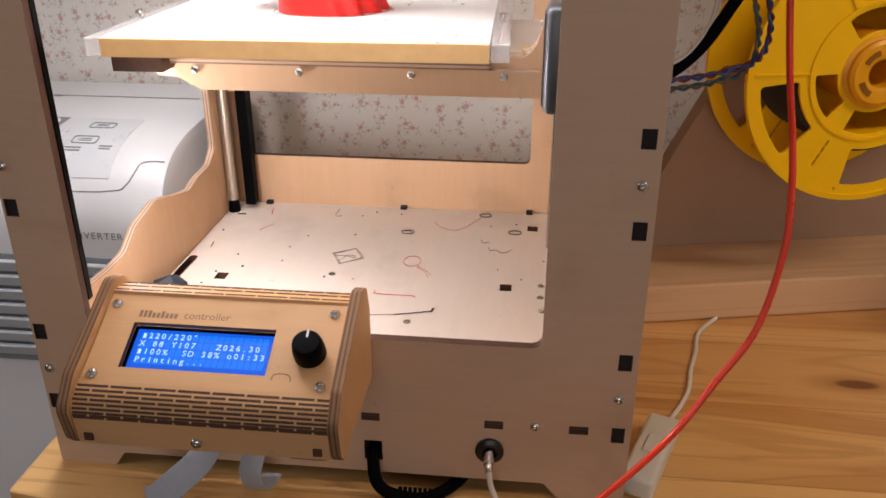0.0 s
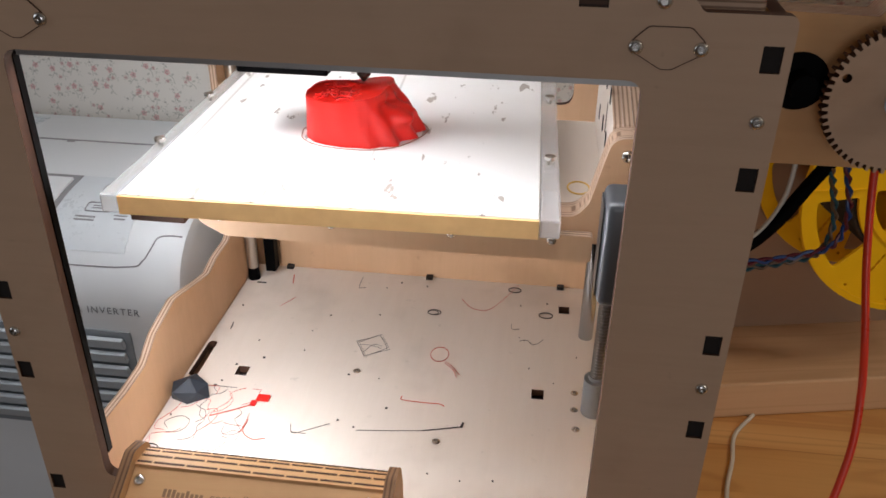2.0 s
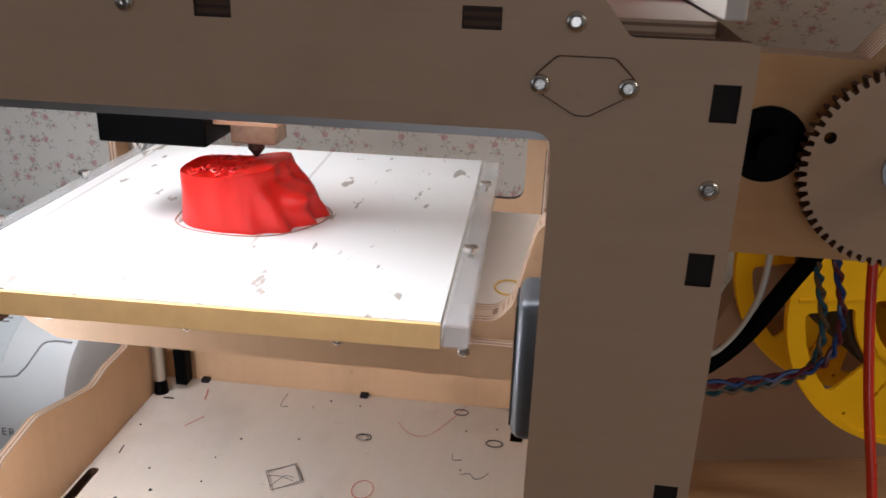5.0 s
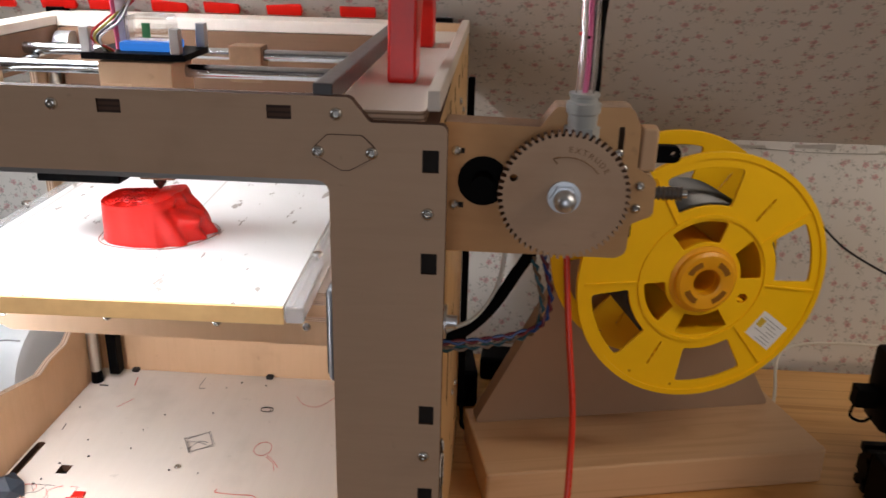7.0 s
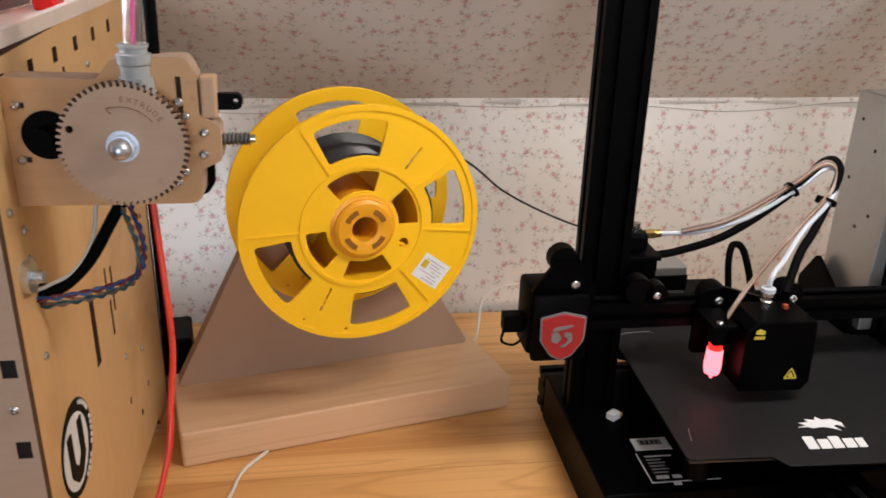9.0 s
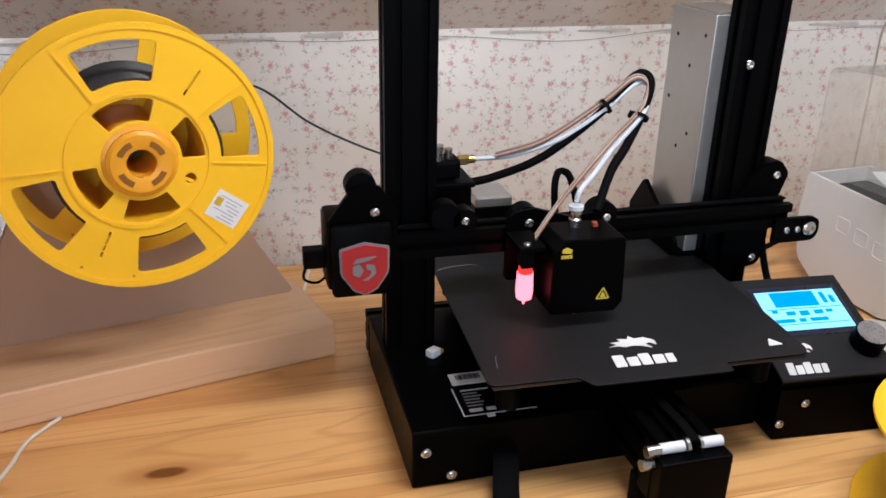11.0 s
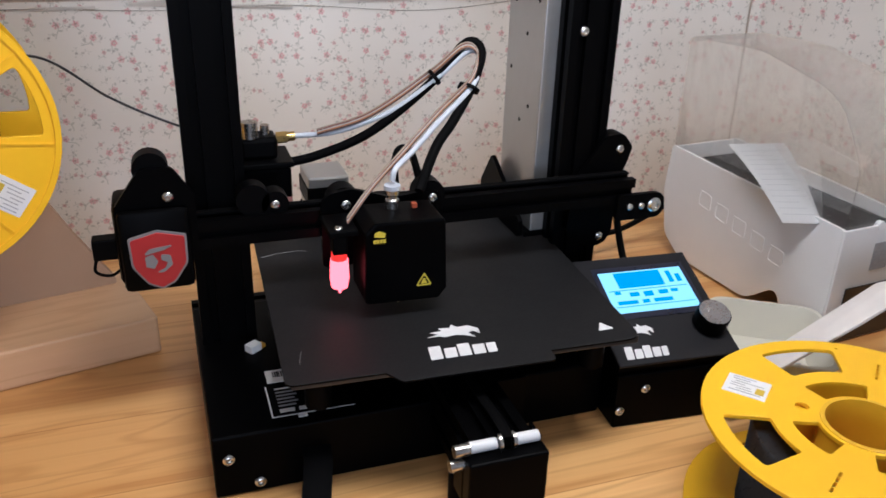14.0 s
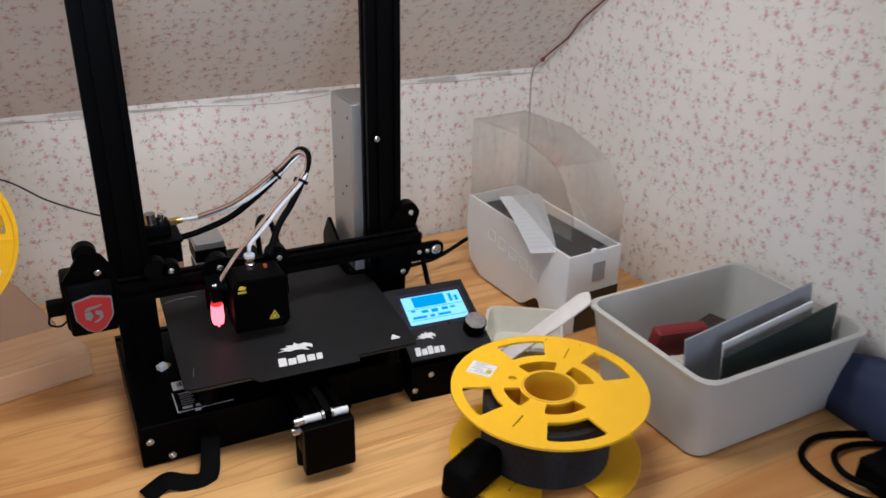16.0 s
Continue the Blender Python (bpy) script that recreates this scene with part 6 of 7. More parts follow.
shield = round_poly([(0.3800, 0.1565), (0.3985, 0.1610, 0.004), (0.4170, 0.1565), (0.4165, 0.1360, 0.01), (0.4075, 0.1225, 0.008), (0.3985, 0.1180), (0.3895, 0.1225, 0.008), (0.3805, 0.1360, 0.01)], 0.002)
mid = Vector((0.3985, 0.140))
EMB = plain("silver_print", (0.22, 0.22, 0.23), 0.4, 0.2)
sh = board("shield_badge", [shield], 0.0010, front(0.5660, 0.0010), [EMB, EMB], left, "red shield sticker with a silver emblem")
board("shield_red", [[mid + (q - mid) * 0.92 for q in shield]], 0.0006, front(0.5653, 0.0006), [plain("sticker_red", (0.36, 0.016, 0.018), 0.4), RED], sh)
for pts in ([(-0.010, 0.004), (-0.006, 0.0085), (0.002, 0.0095), (0.010, 0.0100), (0.003, 0.0070), (-0.004, 0.0055)], [(-0.009, 0.003), (-0.004, 0.0045), (-0.001, -0.001), (-0.004, -0.006), (-0.009, -0.004)], [(0.001, 0.004), (0.007, 0.003), (0.008, -0.004), (0.002, -0.009), (-0.003, -0.009), (0.003, -0.006), (0.005, -0.002), (0.001, 0.0)]):
    board("shield_emblem", [round_poly([(mid.x + a, mid.y + b) for a, b in pts], 0.0012)], 0.0005, front(0.5647, 0.0005), [EMB, EMB], sh)
screw("screw", (0.4080, 0.5745, 0.1800), (0, -1, 0), 0.0036, left)
for x, z in ((0.399, 0.198), (0.463, 0.170)):
    smooth(part("wheel", cylm((x, 0.579, z), (x, 0.592, z), 0.0115, segs=24), BLACK, left))
smooth(part("wheel", cylm((0.4780, 0.579, 0.1660), (0.4780, 0.592, 0.1660), 0.0095, segs=24), BLACK, left))
screw("screw", (0.4780, 0.5786, 0.1660), (0, -1, 0), 0.0034, left)
part("end_switch", boxm(0.3560, 0.3720, 0.588, 0.600, 0.1330, 0.1480, 0.001), BLACK, left)
cord("switch_wire", [(0.358, 0.594, 0.134), (0.356, 0.592, 0.124), (0.366, 0.592, 0.120), (0.376, 0.595, 0.126)], 0.0011, RUBBER, left)
# gantry's right plate
right = board("right_plate", [round_poly([(0.715, 0.112), (0.735, 0.096, 0.006), (0.7520, 0.096, 0.008), (0.7580, 0.109, 0.006), (0.7580, 0.146), (0.7690, 0.180, 0.008), (0.7590, 0.1920, 0.008), (0.744, 0.190, 0.008), (0.720, 0.156)], 0.004)], 0.004, front(0.5965, 0.004), [BLACK_METAL, BLACK_METAL], black_printer)
for x, z in ((0.7565, 0.1790), (0.7460, 0.1040)):
    smooth(part("wheel", cylm((x, 0.601, z), (x, 0.614, z), 0.0115, segs=24), BLACK, right))
    screw("screw", (x, 0.5962, z), (0, -1, 0), 0.0036, right)
end = board("gantry_end", [round_poly([(0.7450, 0.1275), (0.7880, 0.1275, 0.0100), (0.7880, 0.1490, 0.0100), (0.7450, 0.1490)], 0.002)], 0.004, front(0.5705, 0.004), [BLACK_METAL, BLACK_METAL], black_printer)
for x, r in ((0.7560, 0.0030), (0.7665, 0.0030), (0.7782, 0.0062)):
    screw("screw", (x, 0.5703, 0.1388), (0, -1, 0), r, end, 0.002)
# carriage, hot end, probe
car = board("carriage", [round_poly([(0.508, 0.118), (0.508, 0.173, 0.012), (0.530, 0.176, 0.01), (0.560, 0.167), (0.596, 0.171, 0.01), (0.598, 0.118)], 0.004)], 0.004, front(0.5690, 0.004), [BLACK_METAL, BLACK_METAL], black_printer, "black wheel carriage")
for x, z in ((0.5255, 0.1645), (0.5890, 0.1640), (0.5540, 0.1250)):
    smooth(part("wheel", cylm((x, 0.5735, z), (x, 0.588, z), 0.0115, segs=24), BLACK, car))
    screw("screw", (x, 0.5688, z), (0, -1, 0), 0.0036, car)
screw("screw", (0.5440, 0.5688, 0.1600), (0, -1, 0), 0.0026, car)
shroud = round_poly([(0.5270, 0.1100), (0.5270, 0.1620, 0.003), (0.5340, 0.1690, 0.003), (0.5830, 0.1680, 0.004), (0.5850, 0.1160, 0.004), (0.5790, 0.1085)], 0.003)
hot = board("hot_end_shroud", [shroud], 0.038, front(0.5200, 0.038), [BLACK_METAL, BLACK_METAL], black_printer, "black metal hot end shroud", bevel=0.0015)
smooth(part("nozzle", cyl(cylm((0.556, 0.542, 0.1100), (0.556, 0.542, 0.1010), 0.006, segs=12), (0.556, 0.542, 0.1010), (0.556, 0.542, 0.0978), 0.004, 0.001, 12), plain("brass_nozzle", (0.5, 0.36, 0.14), 0.35, 0.9), hot))
YL = plain("warning_yellow", (0.62, 0.50, 0.04), 0.5)
tri = round_poly([(0.5622, 0.1200), (0.5738, 0.1200), (0.5680, 0.1300)], 0.001)
c3 = Vector((0.5680, 0.1233))
w = board("warning_triangle", [tri, [c3 + (q - c3) * 0.72 for q in tri]], 0.0004, front(0.5195, 0.0004), [YL, YL], hot)
board("warning_triangle", [round_poly([(0.5655, 0.1215), (0.5705, 0.1215), (0.5680, 0.1262)], 0.0005)], 0.0004, front(0.5195, 0.0004), [YL, YL], hot)
board("yellow_badge", [round_poly([(0.5330, 0.1600), (0.5400, 0.1590), (0.5410, 0.1620), (0.5365, 0.1640), (0.5335, 0.1625)], 0.0005)], 0.0004, front(0.5195, 0.0004), [YL, YL], hot)
for k in range(4):
    part("badge_bar", boxm(0.5325 + 0.0022 * k, 0.5342 + 0.0022 * k, 0.5192, 0.5197, 0.1555, 0.1580), YL, hot)
smooth(part("tube_fitting", lathe(bmesh.new(), [(0.0048, 0), (0.0048, 0.006), (0.0036, 0.007), (0.0036, 0.009), (0.0048, 0.010), (0.0048, 0.0135), (0.003, 0.0145)], Matrix.Translation((0.5525, 0.546, 0.1690)), 16), STEEL, hot))
smooth(part("tube_collar", cylm((0.5525, 0.546, 0.1825), (0.5525, 0.546, 0.1855), 0.0056, segs=16), TEFLON, hot))
part("fan_wire", boxm(0.5655, 0.5690, 0.541, 0.545, 0.1690, 0.1722), plain("orange_wire", (0.30, 0.06, 0.02), 0.5), hot)
probe = part("probe_body", boxm(0.5085, 0.5185, 0.5340, 0.5450, 0.1430, 0.1560, 0.001), BLACK, black_printer, "bed probe with a pink glowing tip")
PINK = glowing("pink_glow", (1.0, 0.11, 0.12), 2.4)
smooth(part("probe_tip", lathe(bmesh.new(), [(0.0062, 0.0250), (0.0068, 0.010), (0.0058, 0.004), (0.0016, 0.002), (0.0008, -0.001)], Matrix.Translation((0.5135, 0.5395, 0.1130)), 10), PINK, probe))
smooth(part("probe_neck", lathe(bmesh.new(), [(0.0056, 0.0), (0.0052, 0.0055)], Matrix.Translation((0.5135, 0.5395, 0.1381)), 10), glowing("red_glow", (0.9, 0.03, 0.02), 0.8), probe))
part("probe_mount", boxm(0.506, 0.526, 0.533, 0.566, 0.1560, 0.1605, 0.001), BLACK, probe)
screw("screw", (0.5135, 0.5385, 0.1605), (0, 0, 1), 0.0030, probe)
# filament drive behind the left post
drive = part("drive_motor", boxm(0.462, 0.498, 0.630, 0.668, 0.1400, 0.1740, 0.002), BLACK_METAL, black_printer, "black filament drive motor")
part("drive_plate", boxm(0.458, 0.500, 0.628, 0.670, 0.1745, 0.1790, 0.001), BLACK, drive)
part("drive_body", boxm(0.462, 0.490, 0.636, 0.660, 0.1795, 0.1960, 0.003), BLACK, drive)
smooth(part("drive_gear", cylm((0.470, 0.641, 0.196), (0.470, 0.641, 0.2080), 0.0062, segs=20), STEEL, drive))
smooth(part("drive_screw", cylm((0.482, 0.648, 0.196), (0.482, 0.648, 0.2030), 0.0035, segs=12), STEEL, drive))
BRASS = plain("brass", (0.62, 0.44, 0.16), 0.3, 1.0)
smooth(part("brass_fitting", cyl(cylm((0.490, 0.647, 0.1925), (0.4985, 0.647, 0.1928), 0.0045, segs=6), (0.4985, 0.647, 0.1928), (0.5040, 0.647, 0.1930), 0.0036), BRASS, drive))
part("drive_label", boxm(0.4905, 0.4975, 0.6290, 0.6298, 0.143, 0.151), plain("label_pink", (0.35, 0.16, 0.15), 0.5), drive)
# hose loop: tube, wires, sleeve, ties
hose = new("hose_bundle")
hose.parent = black_printer
hose["label"] = "looped bundle of white tube, sleeve and ribbon wires"
cord("tube", [(0.504, 0.647, 0.193), (0.536, 0.640, 0.1965), (0.575, 0.632, 0.2115), (0.610, 0.628, 0.236), (0.634, 0.628, 0.2550), (0.643, 0.624, 0.2520), (0.634, 0.612, 0.234), (0.600, 0.590, 0.214), (0.572, 0.562, 0.203), (0.5555, 0.548, 0.196), (0.5525, 0.546, 0.188)], 0.0021, TEFLON, hose)
cord("sleeve", [(0.492, 0.646, 0.172), (0.520, 0.642, 0.178), (0.560, 0.634, 0.196), (0.606, 0.630, 0.232), (0.633, 0.630, 0.2610), (0.644, 0.624, 0.2560), (0.634, 0.614, 0.2330), (0.612, 0.594, 0.212), (0.5947, 0.580, 0.198), (0.576, 0.560, 0.1735)], 0.0037, RUBBER, hose)
for k, c in enumerate(((0.08, 0.04, 0.03), (0.30, 0.12, 0.04), (0.34, 0.33, 0.30), (0.13, 0.04, 0.03), (0.26, 0.20, 0.15))):
    o = Vector((0, 0.0004 * k, 0.0009 * k))
    cord("ribbon_wire", [Vector(q) + o for q in ((0.520, 0.640, 0.1950), (0.560, 0.633, 0.2085), (0.606, 0.628, 0.2390), (0.630, 0.626, 0.2580), (0.640, 0.621, 0.2535), (0.632, 0.612, 0.2360), (0.600, 0.592, 0.218), (0.569, 0.575, 0.1965), (0.541, 0.555, 0.1800), (0.520, 0.540, 0.1630))], 0.0007, plain("ribbon_wire_coat", c, 0.4), hose, segs=6)
for q, ax in (((0.608, 0.628, 0.2370), (0.8, 0, 0.6)), ((0.632, 0.612, 0.2310), (0.5, 0.3, 0.8))):
    mm = Matrix.Translation(q) @ Vector(ax).to_track_quat("Z", "Y").to_matrix().to_4x4()
    tie = smooth(part("cable_tie", lathe(bmesh.new(), [(0.0062, -0.0015), (0.0068, -0.0015), (0.0068, 0.0015), (0.0062, 0.0015)], mm, 16, True), BLACK, hose))
    part("tie_head", boxm(0.0055, 0.0105, -0.003, 0.003, -0.003, 0.003, 0.0008), BLACK, tie).data.transform(mm)
cord("rear_lead", [(0.594, 0.680, 0.120), (0.595, 0.690, 0.146), (0.602, 0.700, 0.158), (0.612, 0.700, 0.155), (0.616, 0.690, 0.138), (0.618, 0.680, 0.118)], 0.0034, RUBBER, black_printer)
# rear motor, white bundle and supply unit
rm = part("lift_motor", boxm(0.498, 0.540, 0.640, 0.682, 0.0500, 0.0880, 0.002), BLACK_METAL, black_printer)
part("bed_motor", boxm(0.520, 0.555, 0.690, 0.730, 0.1080, 0.1420, 0.002), ALU, black_printer, "grey motor with a black band")
part("motor_band", boxm(0.519, 0.556, 0.689, 0.731, 0.1170, 0.1330, 0.001), BLACK, black_printer)
part("motor_bracket", boxm(0.52, 0.60, 0.69, 0.735, 0.04, 0.1078, 0.001), BLACK_METAL, black_printer)
psu = part("supply_unit", boxm(0.6955, 0.742, 0.624, 0.694, 0.1020, 0.3080, 0.001), ALU, black_printer, "bare grey metal power supply case")
for y, z in ((0.636, 0.290), (0.655, 0.262), (0.680, 0.285), (0.645, 0.205), (0.683, 0.230), (0.66, 0.19)):
    smooth(part("case_hole", cylm((0.6951, y, z), (0.6959, y, z), 0.0017, segs=10), BURN_SHADE, psu))
part("case_top", boxm(0.6985, 0.739, 0.628, 0.690, 0.3082, 0.3095), ALU, psu)
foot = board("supply_bracket", [round_poly([(0.624, 0.098), (0.712, 0.098), (0.712, 0.120), (0.690, 0.150), (0.624, 0.112)], 0.003)], 0.004, sideways(0.6885, 0.004), [BLACK_METAL, BLACK_METAL], black_printer)
part("supply_shelf", boxm(0.690, 0.750, 0.6235, 0.70, 0.0460, 0.1018, 0.001), BLACK_METAL, black_printer)
# control console
CON = Matrix.Translation((0.758, 0.522, 0.0747)) @ pose(0, 0, 0, 0, 0, -4) @ pose(0, 0, 0, 21)
console = thing("control_console", "black control console with a lit blue screen and knob", "controller")
face = part("console_face", boxm(-0.0500, 0.0500, -0.0530, 0.0530, -0.0025, 0.0, 0.001), plain("charcoal_metal", (0.013, 0.013, 0.015), 0.5, vary=0.15, scale=160, bump=0.03, spec=0.2), console)
face.data.transform(CON)
for x0, x1, y1 in ((-0.0490, -0.0465, 0.052), (0.0465, 0.0490, 0.052), (-0.0464, 0.0464, -0.049)):
    part("console_wall", boxm(x0, x1, -0.052, y1, -0.030, -0.0028), BLACK_METAL, console).data.transform(CON)
low = part("console_base", boxm(-0.0490, 0.0490, -0.0480, 0.0480, 0.0005, 0.046, 0.001), BLACK_METAL, console)
low.data.transform(Matrix.Translation((0.758, 0.522, 0)) @ pose(0, 0, 0, 0, 0, -4))
part("screen_frame", boxm(-0.0380, 0.0425, -0.0110, 0.0420, 0, 0.0006), plain("dark_blue_frame", (0.012, 0.014, 0.030), 0.3), console).data.transform(CON)
scr = part("screen", boxm(-0.0365, 0.0360, 0.0115, 0.0535, 0.0006, 0.0010), LCD_PALE, console, "lit pale blue graphic display")
scr.data.transform(CON @ Matrix.Translation((0.0025, -0.0170, 0)))
for x0, x1, y0, y1 in ((-0.024, 0.016, 0.036, 0.0520), (-0.030, -0.025, 0.030, 0.033), (-0.018, -0.010, 0.027, 0.031), (-0.006, 0.002, 0.026, 0.031), (0.007, 0.015, 0.027, 0.031), (0.018, 0.024, 0.028, 0.031), (-0.031, -0.014, 0.0195, 0.023), (-0.010, -0.004, 0.0195, 0.023), (0.000, 0.016, 0.0195, 0.023), (-0.034, 0.034, 0.0170, 0.0176), (-0.034, 0.034, 0.0335, 0.0341), (0.021, 0.025, 0.038, 0.050), (0.028, 0.032, 0.038, 0.046)):
    part("screen_field", boxm(x0, x1, y0, y1, 0.0010, 0.0012), LCD_CYAN, scr).data.transform(CON @ Matrix.Translation((0.0025, -0.0170, 0)))
kn = smooth(part("knob", lathe(bmesh.new(), [(0.0130, 0.002), (0.0130, 0.0140), (0.0124, 0.0150), (0.002, 0.0150)], CON @ Matrix.Translation((0.0360, -0.0245, 0)), 40), BLACK, console, "black knob with a spun metal cap"), 30)
smooth(part("knob_cap", lathe(bmesh.new(), [(0.0122, 0.0148), (0.0119, 0.0155), (0.001, 0.0156)], CON @ Matrix.Translation((0.0360, -0.0245, 0)), 40), plain("spun_dark_metal", (0.55, 0.55, 0.57), 0.28, 1.0), kn))
dragon(0.024, CON @ Matrix.Translation((-0.022, -0.0235, 0.0003)), PRINT_WHITE, face)
word_bars(0.036, 0.0115, CON @ Matrix.Translation((-0.024, -0.0480, 0.0003)), PRINT_WHITE, face)
yaw = Matrix.Translation((0.758, 0.522, 0)) @ pose(0, 0, 0, 0, 0, -4)
for x, z in ((-0.026, 0.0330), (-0.045, 0.0155)):
    screw("screw", yaw @ Vector((x, -0.0483, z)), yaw.to_3x3() @ Vector((0, -1, 0)), 0.0036, console)
# made-up black box fills the shaded gap between bed beam and console
part("dark_gap_box", boxm(0.6405, 0.7060, 0.500, 0.66, 0.0005, 0.0460, 0.002), BLACK_METAL, black_printer, "black box added for the dark gap beside the console")
cord("console_lead", [(0.79, 0.575, 0.02), (0.80, 0.64, 0.06), (0.795, 0.66, 0.115), (0.782, 0.655, 0.140), (0.772, 0.65, 0.12), (0.770, 0.655, 0.02)], 0.0035, RUBBER, console)
# black strap end on the table
strap = tagged(cord("black_strap", [(0.4830, 0.4835, 0.030), (0.4825, 0.474, 0.026), (0.4790, 0.462, 0.015), (0.4740, 0.447, 0.0045), (0.4640, 0.440, 0.0022), (0.4480, 0.444, 0.0040), (0.4350, 0.448, 0.0075), (0.4230, 0.446, 0.0040), (0.4120, 0.440, 0.0020)], 0.0095, RUBBER, None, "", 8, 0.09), "black rubber strap end curling on the table", "strap")
# ---- filament dryer ----
dryer = thing("filament_dryer", "white filament dryer box with a clear domed lid", "dryer", pose(0.921, 0.757, 0, 0, 0, 5.5))
# local: x across (0 to 0.082), y from the back (0) to the front (-0.235)
tub = round_poly([(-0.226, 0.0), (-0.226, 0.1130, 0.003), (0.0, 0.1200, 0.003), (0.004, 0.070, 0.02), (-0.006, 0.022, 0.02), (-0.035, 0.0040, 0.02), (-0.135, 0.0040, 0.03), (-0.172, 0.0340, 0.02), (-0.182, 0.0, 0.001)], 0.003, 6)
inner = round_poly([(-0.218, 0.030, 0.003), (-0.218, 0.125), (-0.006, 0.128), (-0.004, 0.070, 0.02), (-0.014, 0.024, 0.018), (-0.04, 0.012, 0.02), (-0.13, 0.012, 0.02), (-0.165, 0.040, 0.02)], 0.003, 6)
DRYER_WHITE = plain("dryer_white", (0.72, 0.72, 0.71), 0.42, vary=0.04, scale=30)
for x in (0.003, 0.085):
    board("tub_side", [tub], 0.0035, sideways(x, 0.0035), [DRYER_WHITE, DRYER_WHITE], dryer)
part("tub_front", boxm(-0.0006, 0.0856, -0.2285, -0.2262, 0.0, 0.1128, 0.0006), DRYER_WHITE, dryer)
part("tub_back", boxm(0.0032, 0.0814, -0.003, 0.000, 0.030, 0.1190, 0.0005), DRYER_WHITE, dryer)
part("tub_floor", boxm(0.0032, 0.0814, -0.222, -0.004, 0.0450, 0.0480), DRYER_WHITE, dryer)
part("lining", boxm(0.0034, 0.0812, -0.2225, -0.004, 0.0950, 0.1040, 0.002), plain("black_lining", (0.018, 0.018, 0.019), 0.5), dryer, "black inner lining")
part("front_panel", boxm(0.016, 0.0856, -0.2300, -0.2287, 0.002, 0.0560, 0.0004), plain("glossy_black_panel", (0.010, 0.010, 0.011), 0.15), dryer, "glossy black front panel")
part("printed_square", boxm(0.040, 0.060, -0.2294, -0.2287, 0.0700, 0.0960), plain("grey_print", (0.30, 0.30, 0.31), 0.5, vary=0.4, scale=700), dryer)
smooth(part("lid_button", cylm((0.042, -0.2290, 0.112), (0.042, -0.2240, 0.112), 0.004, segs=14), WHITE, dryer))
for k in range(5):
    y, z = -0.060 - 0.0255 * k, 0.078 - 0.0045 * k
    block_line = round_poly([(y - 0.0095, z - 0.0085), (y + 0.0095, z - 0.0068), (y + 0.0095, z + 0.0102), (y - 0.0095, z + 0.0085)], 0.004)
    inner_line = [Vector((y, z)) + (q - Vector((y, z))) * 0.80 for q in block_line]
    board("raised_mark", [block_line, inner_line], 0.0014, sideways(0.0002, 0.0014), [DRYER_WHITE, DRYER_WHITE], dryer)
lid_line = [(0.000, 0.1205), (0.000, 0.2350, 0.012), (-0.100, 0.2385, 0.06), (-0.192, 0.2200, 0.06), (-0.2275, 0.1650, 0.05), (-0.2255, 0.1135)]
edge = round_poly(lid_line, 0.002, 10)
for x in (0.0025, 0.0845):
    board("lid_side", [edge], 0.0014, sideways(x, 0.0014), [CLEAR_LID, CLEAR_LID], dryer)
bm = bmesh.new()
for a, b in zip(edge, edge[1:]):
    q = [bm.verts.new((x, p.x, p.y)) for x in (0.0026, 0.0830) for p in (a, b)]
    bm.faces.new((q[0], q[1], q[3], q[2]))
bmesh.ops.remove_doubles(bm, verts=bm.verts, dist=1e-5)
bmesh.ops.recalc_face_normals(bm, faces=bm.faces)
bmesh.ops.solidify(bm, geom=bm.faces[:], thickness=0.0012)
smooth(part("lid", bm, CLEAR_LID, dryer, "clear plastic domed lid"), 40)
PALE_INK = plain("pale_print", (0.58, 0.58, 0.59), 0.6)
leaf = thing("leaflet", "folded white printed leaflet stuck in the dryer", "paper")
a, b, c, d = (Vector(q) for q in ((0.909, 0.567, 0.110), (0.941, 0.556, 0.110), (0.972, 0.654, 0.150), (0.916, 0.664, 0.150)))
n = (b - a).cross(d - a).normalized()


def on_leaf(u, v, h=0.0):
    return (a.lerp(b, u)).lerp(d.lerp(c, u), v) + n * (h + 0.004 * math.sin(math.pi * v))


def leaf_patch(name, u0, u1, v0, v1, h, material, parent):
    bm = bmesh.new()
    rows = [[bm.verts.new(on_leaf(u, v0 + (v1 - v0) * k / 8, h)) for u in (u0, u1)] for k in range(9)]
    for q, w in zip(rows, rows[1:]):
        bm.faces.new((q[0], q[1], w[1], w[0]))
    bmesh.ops.solidify(bm, geom=bm.faces[:], thickness=0.0003)
    return part(name, bm, material, parent)


page = leaf_patch("page", 0, 1, 0, 1, 0, PAPER, leaf)
leaf_patch("page", 0.03, 1.05, 0.01, 0.98, -0.002, PAPER, leaf)
for k in range(13):
    leaf_patch("printed_line", 0.10, 0.90 - 0.12 * (k % 3), 0.08 + 0.066 * k, 0.085 + 0.066 * k, 0.0006, PALE_INK, leaf)
dry_lead = tagged(cord("dryer_lead", [(0.775, 0.700, 0.055), (0.82, 0.735, 0.035), (0.87, 0.755, 0.030), (0.925, 0.760, 0.050)], 0.003, RUBBER), "black mains lead running to the dryer", "cable")


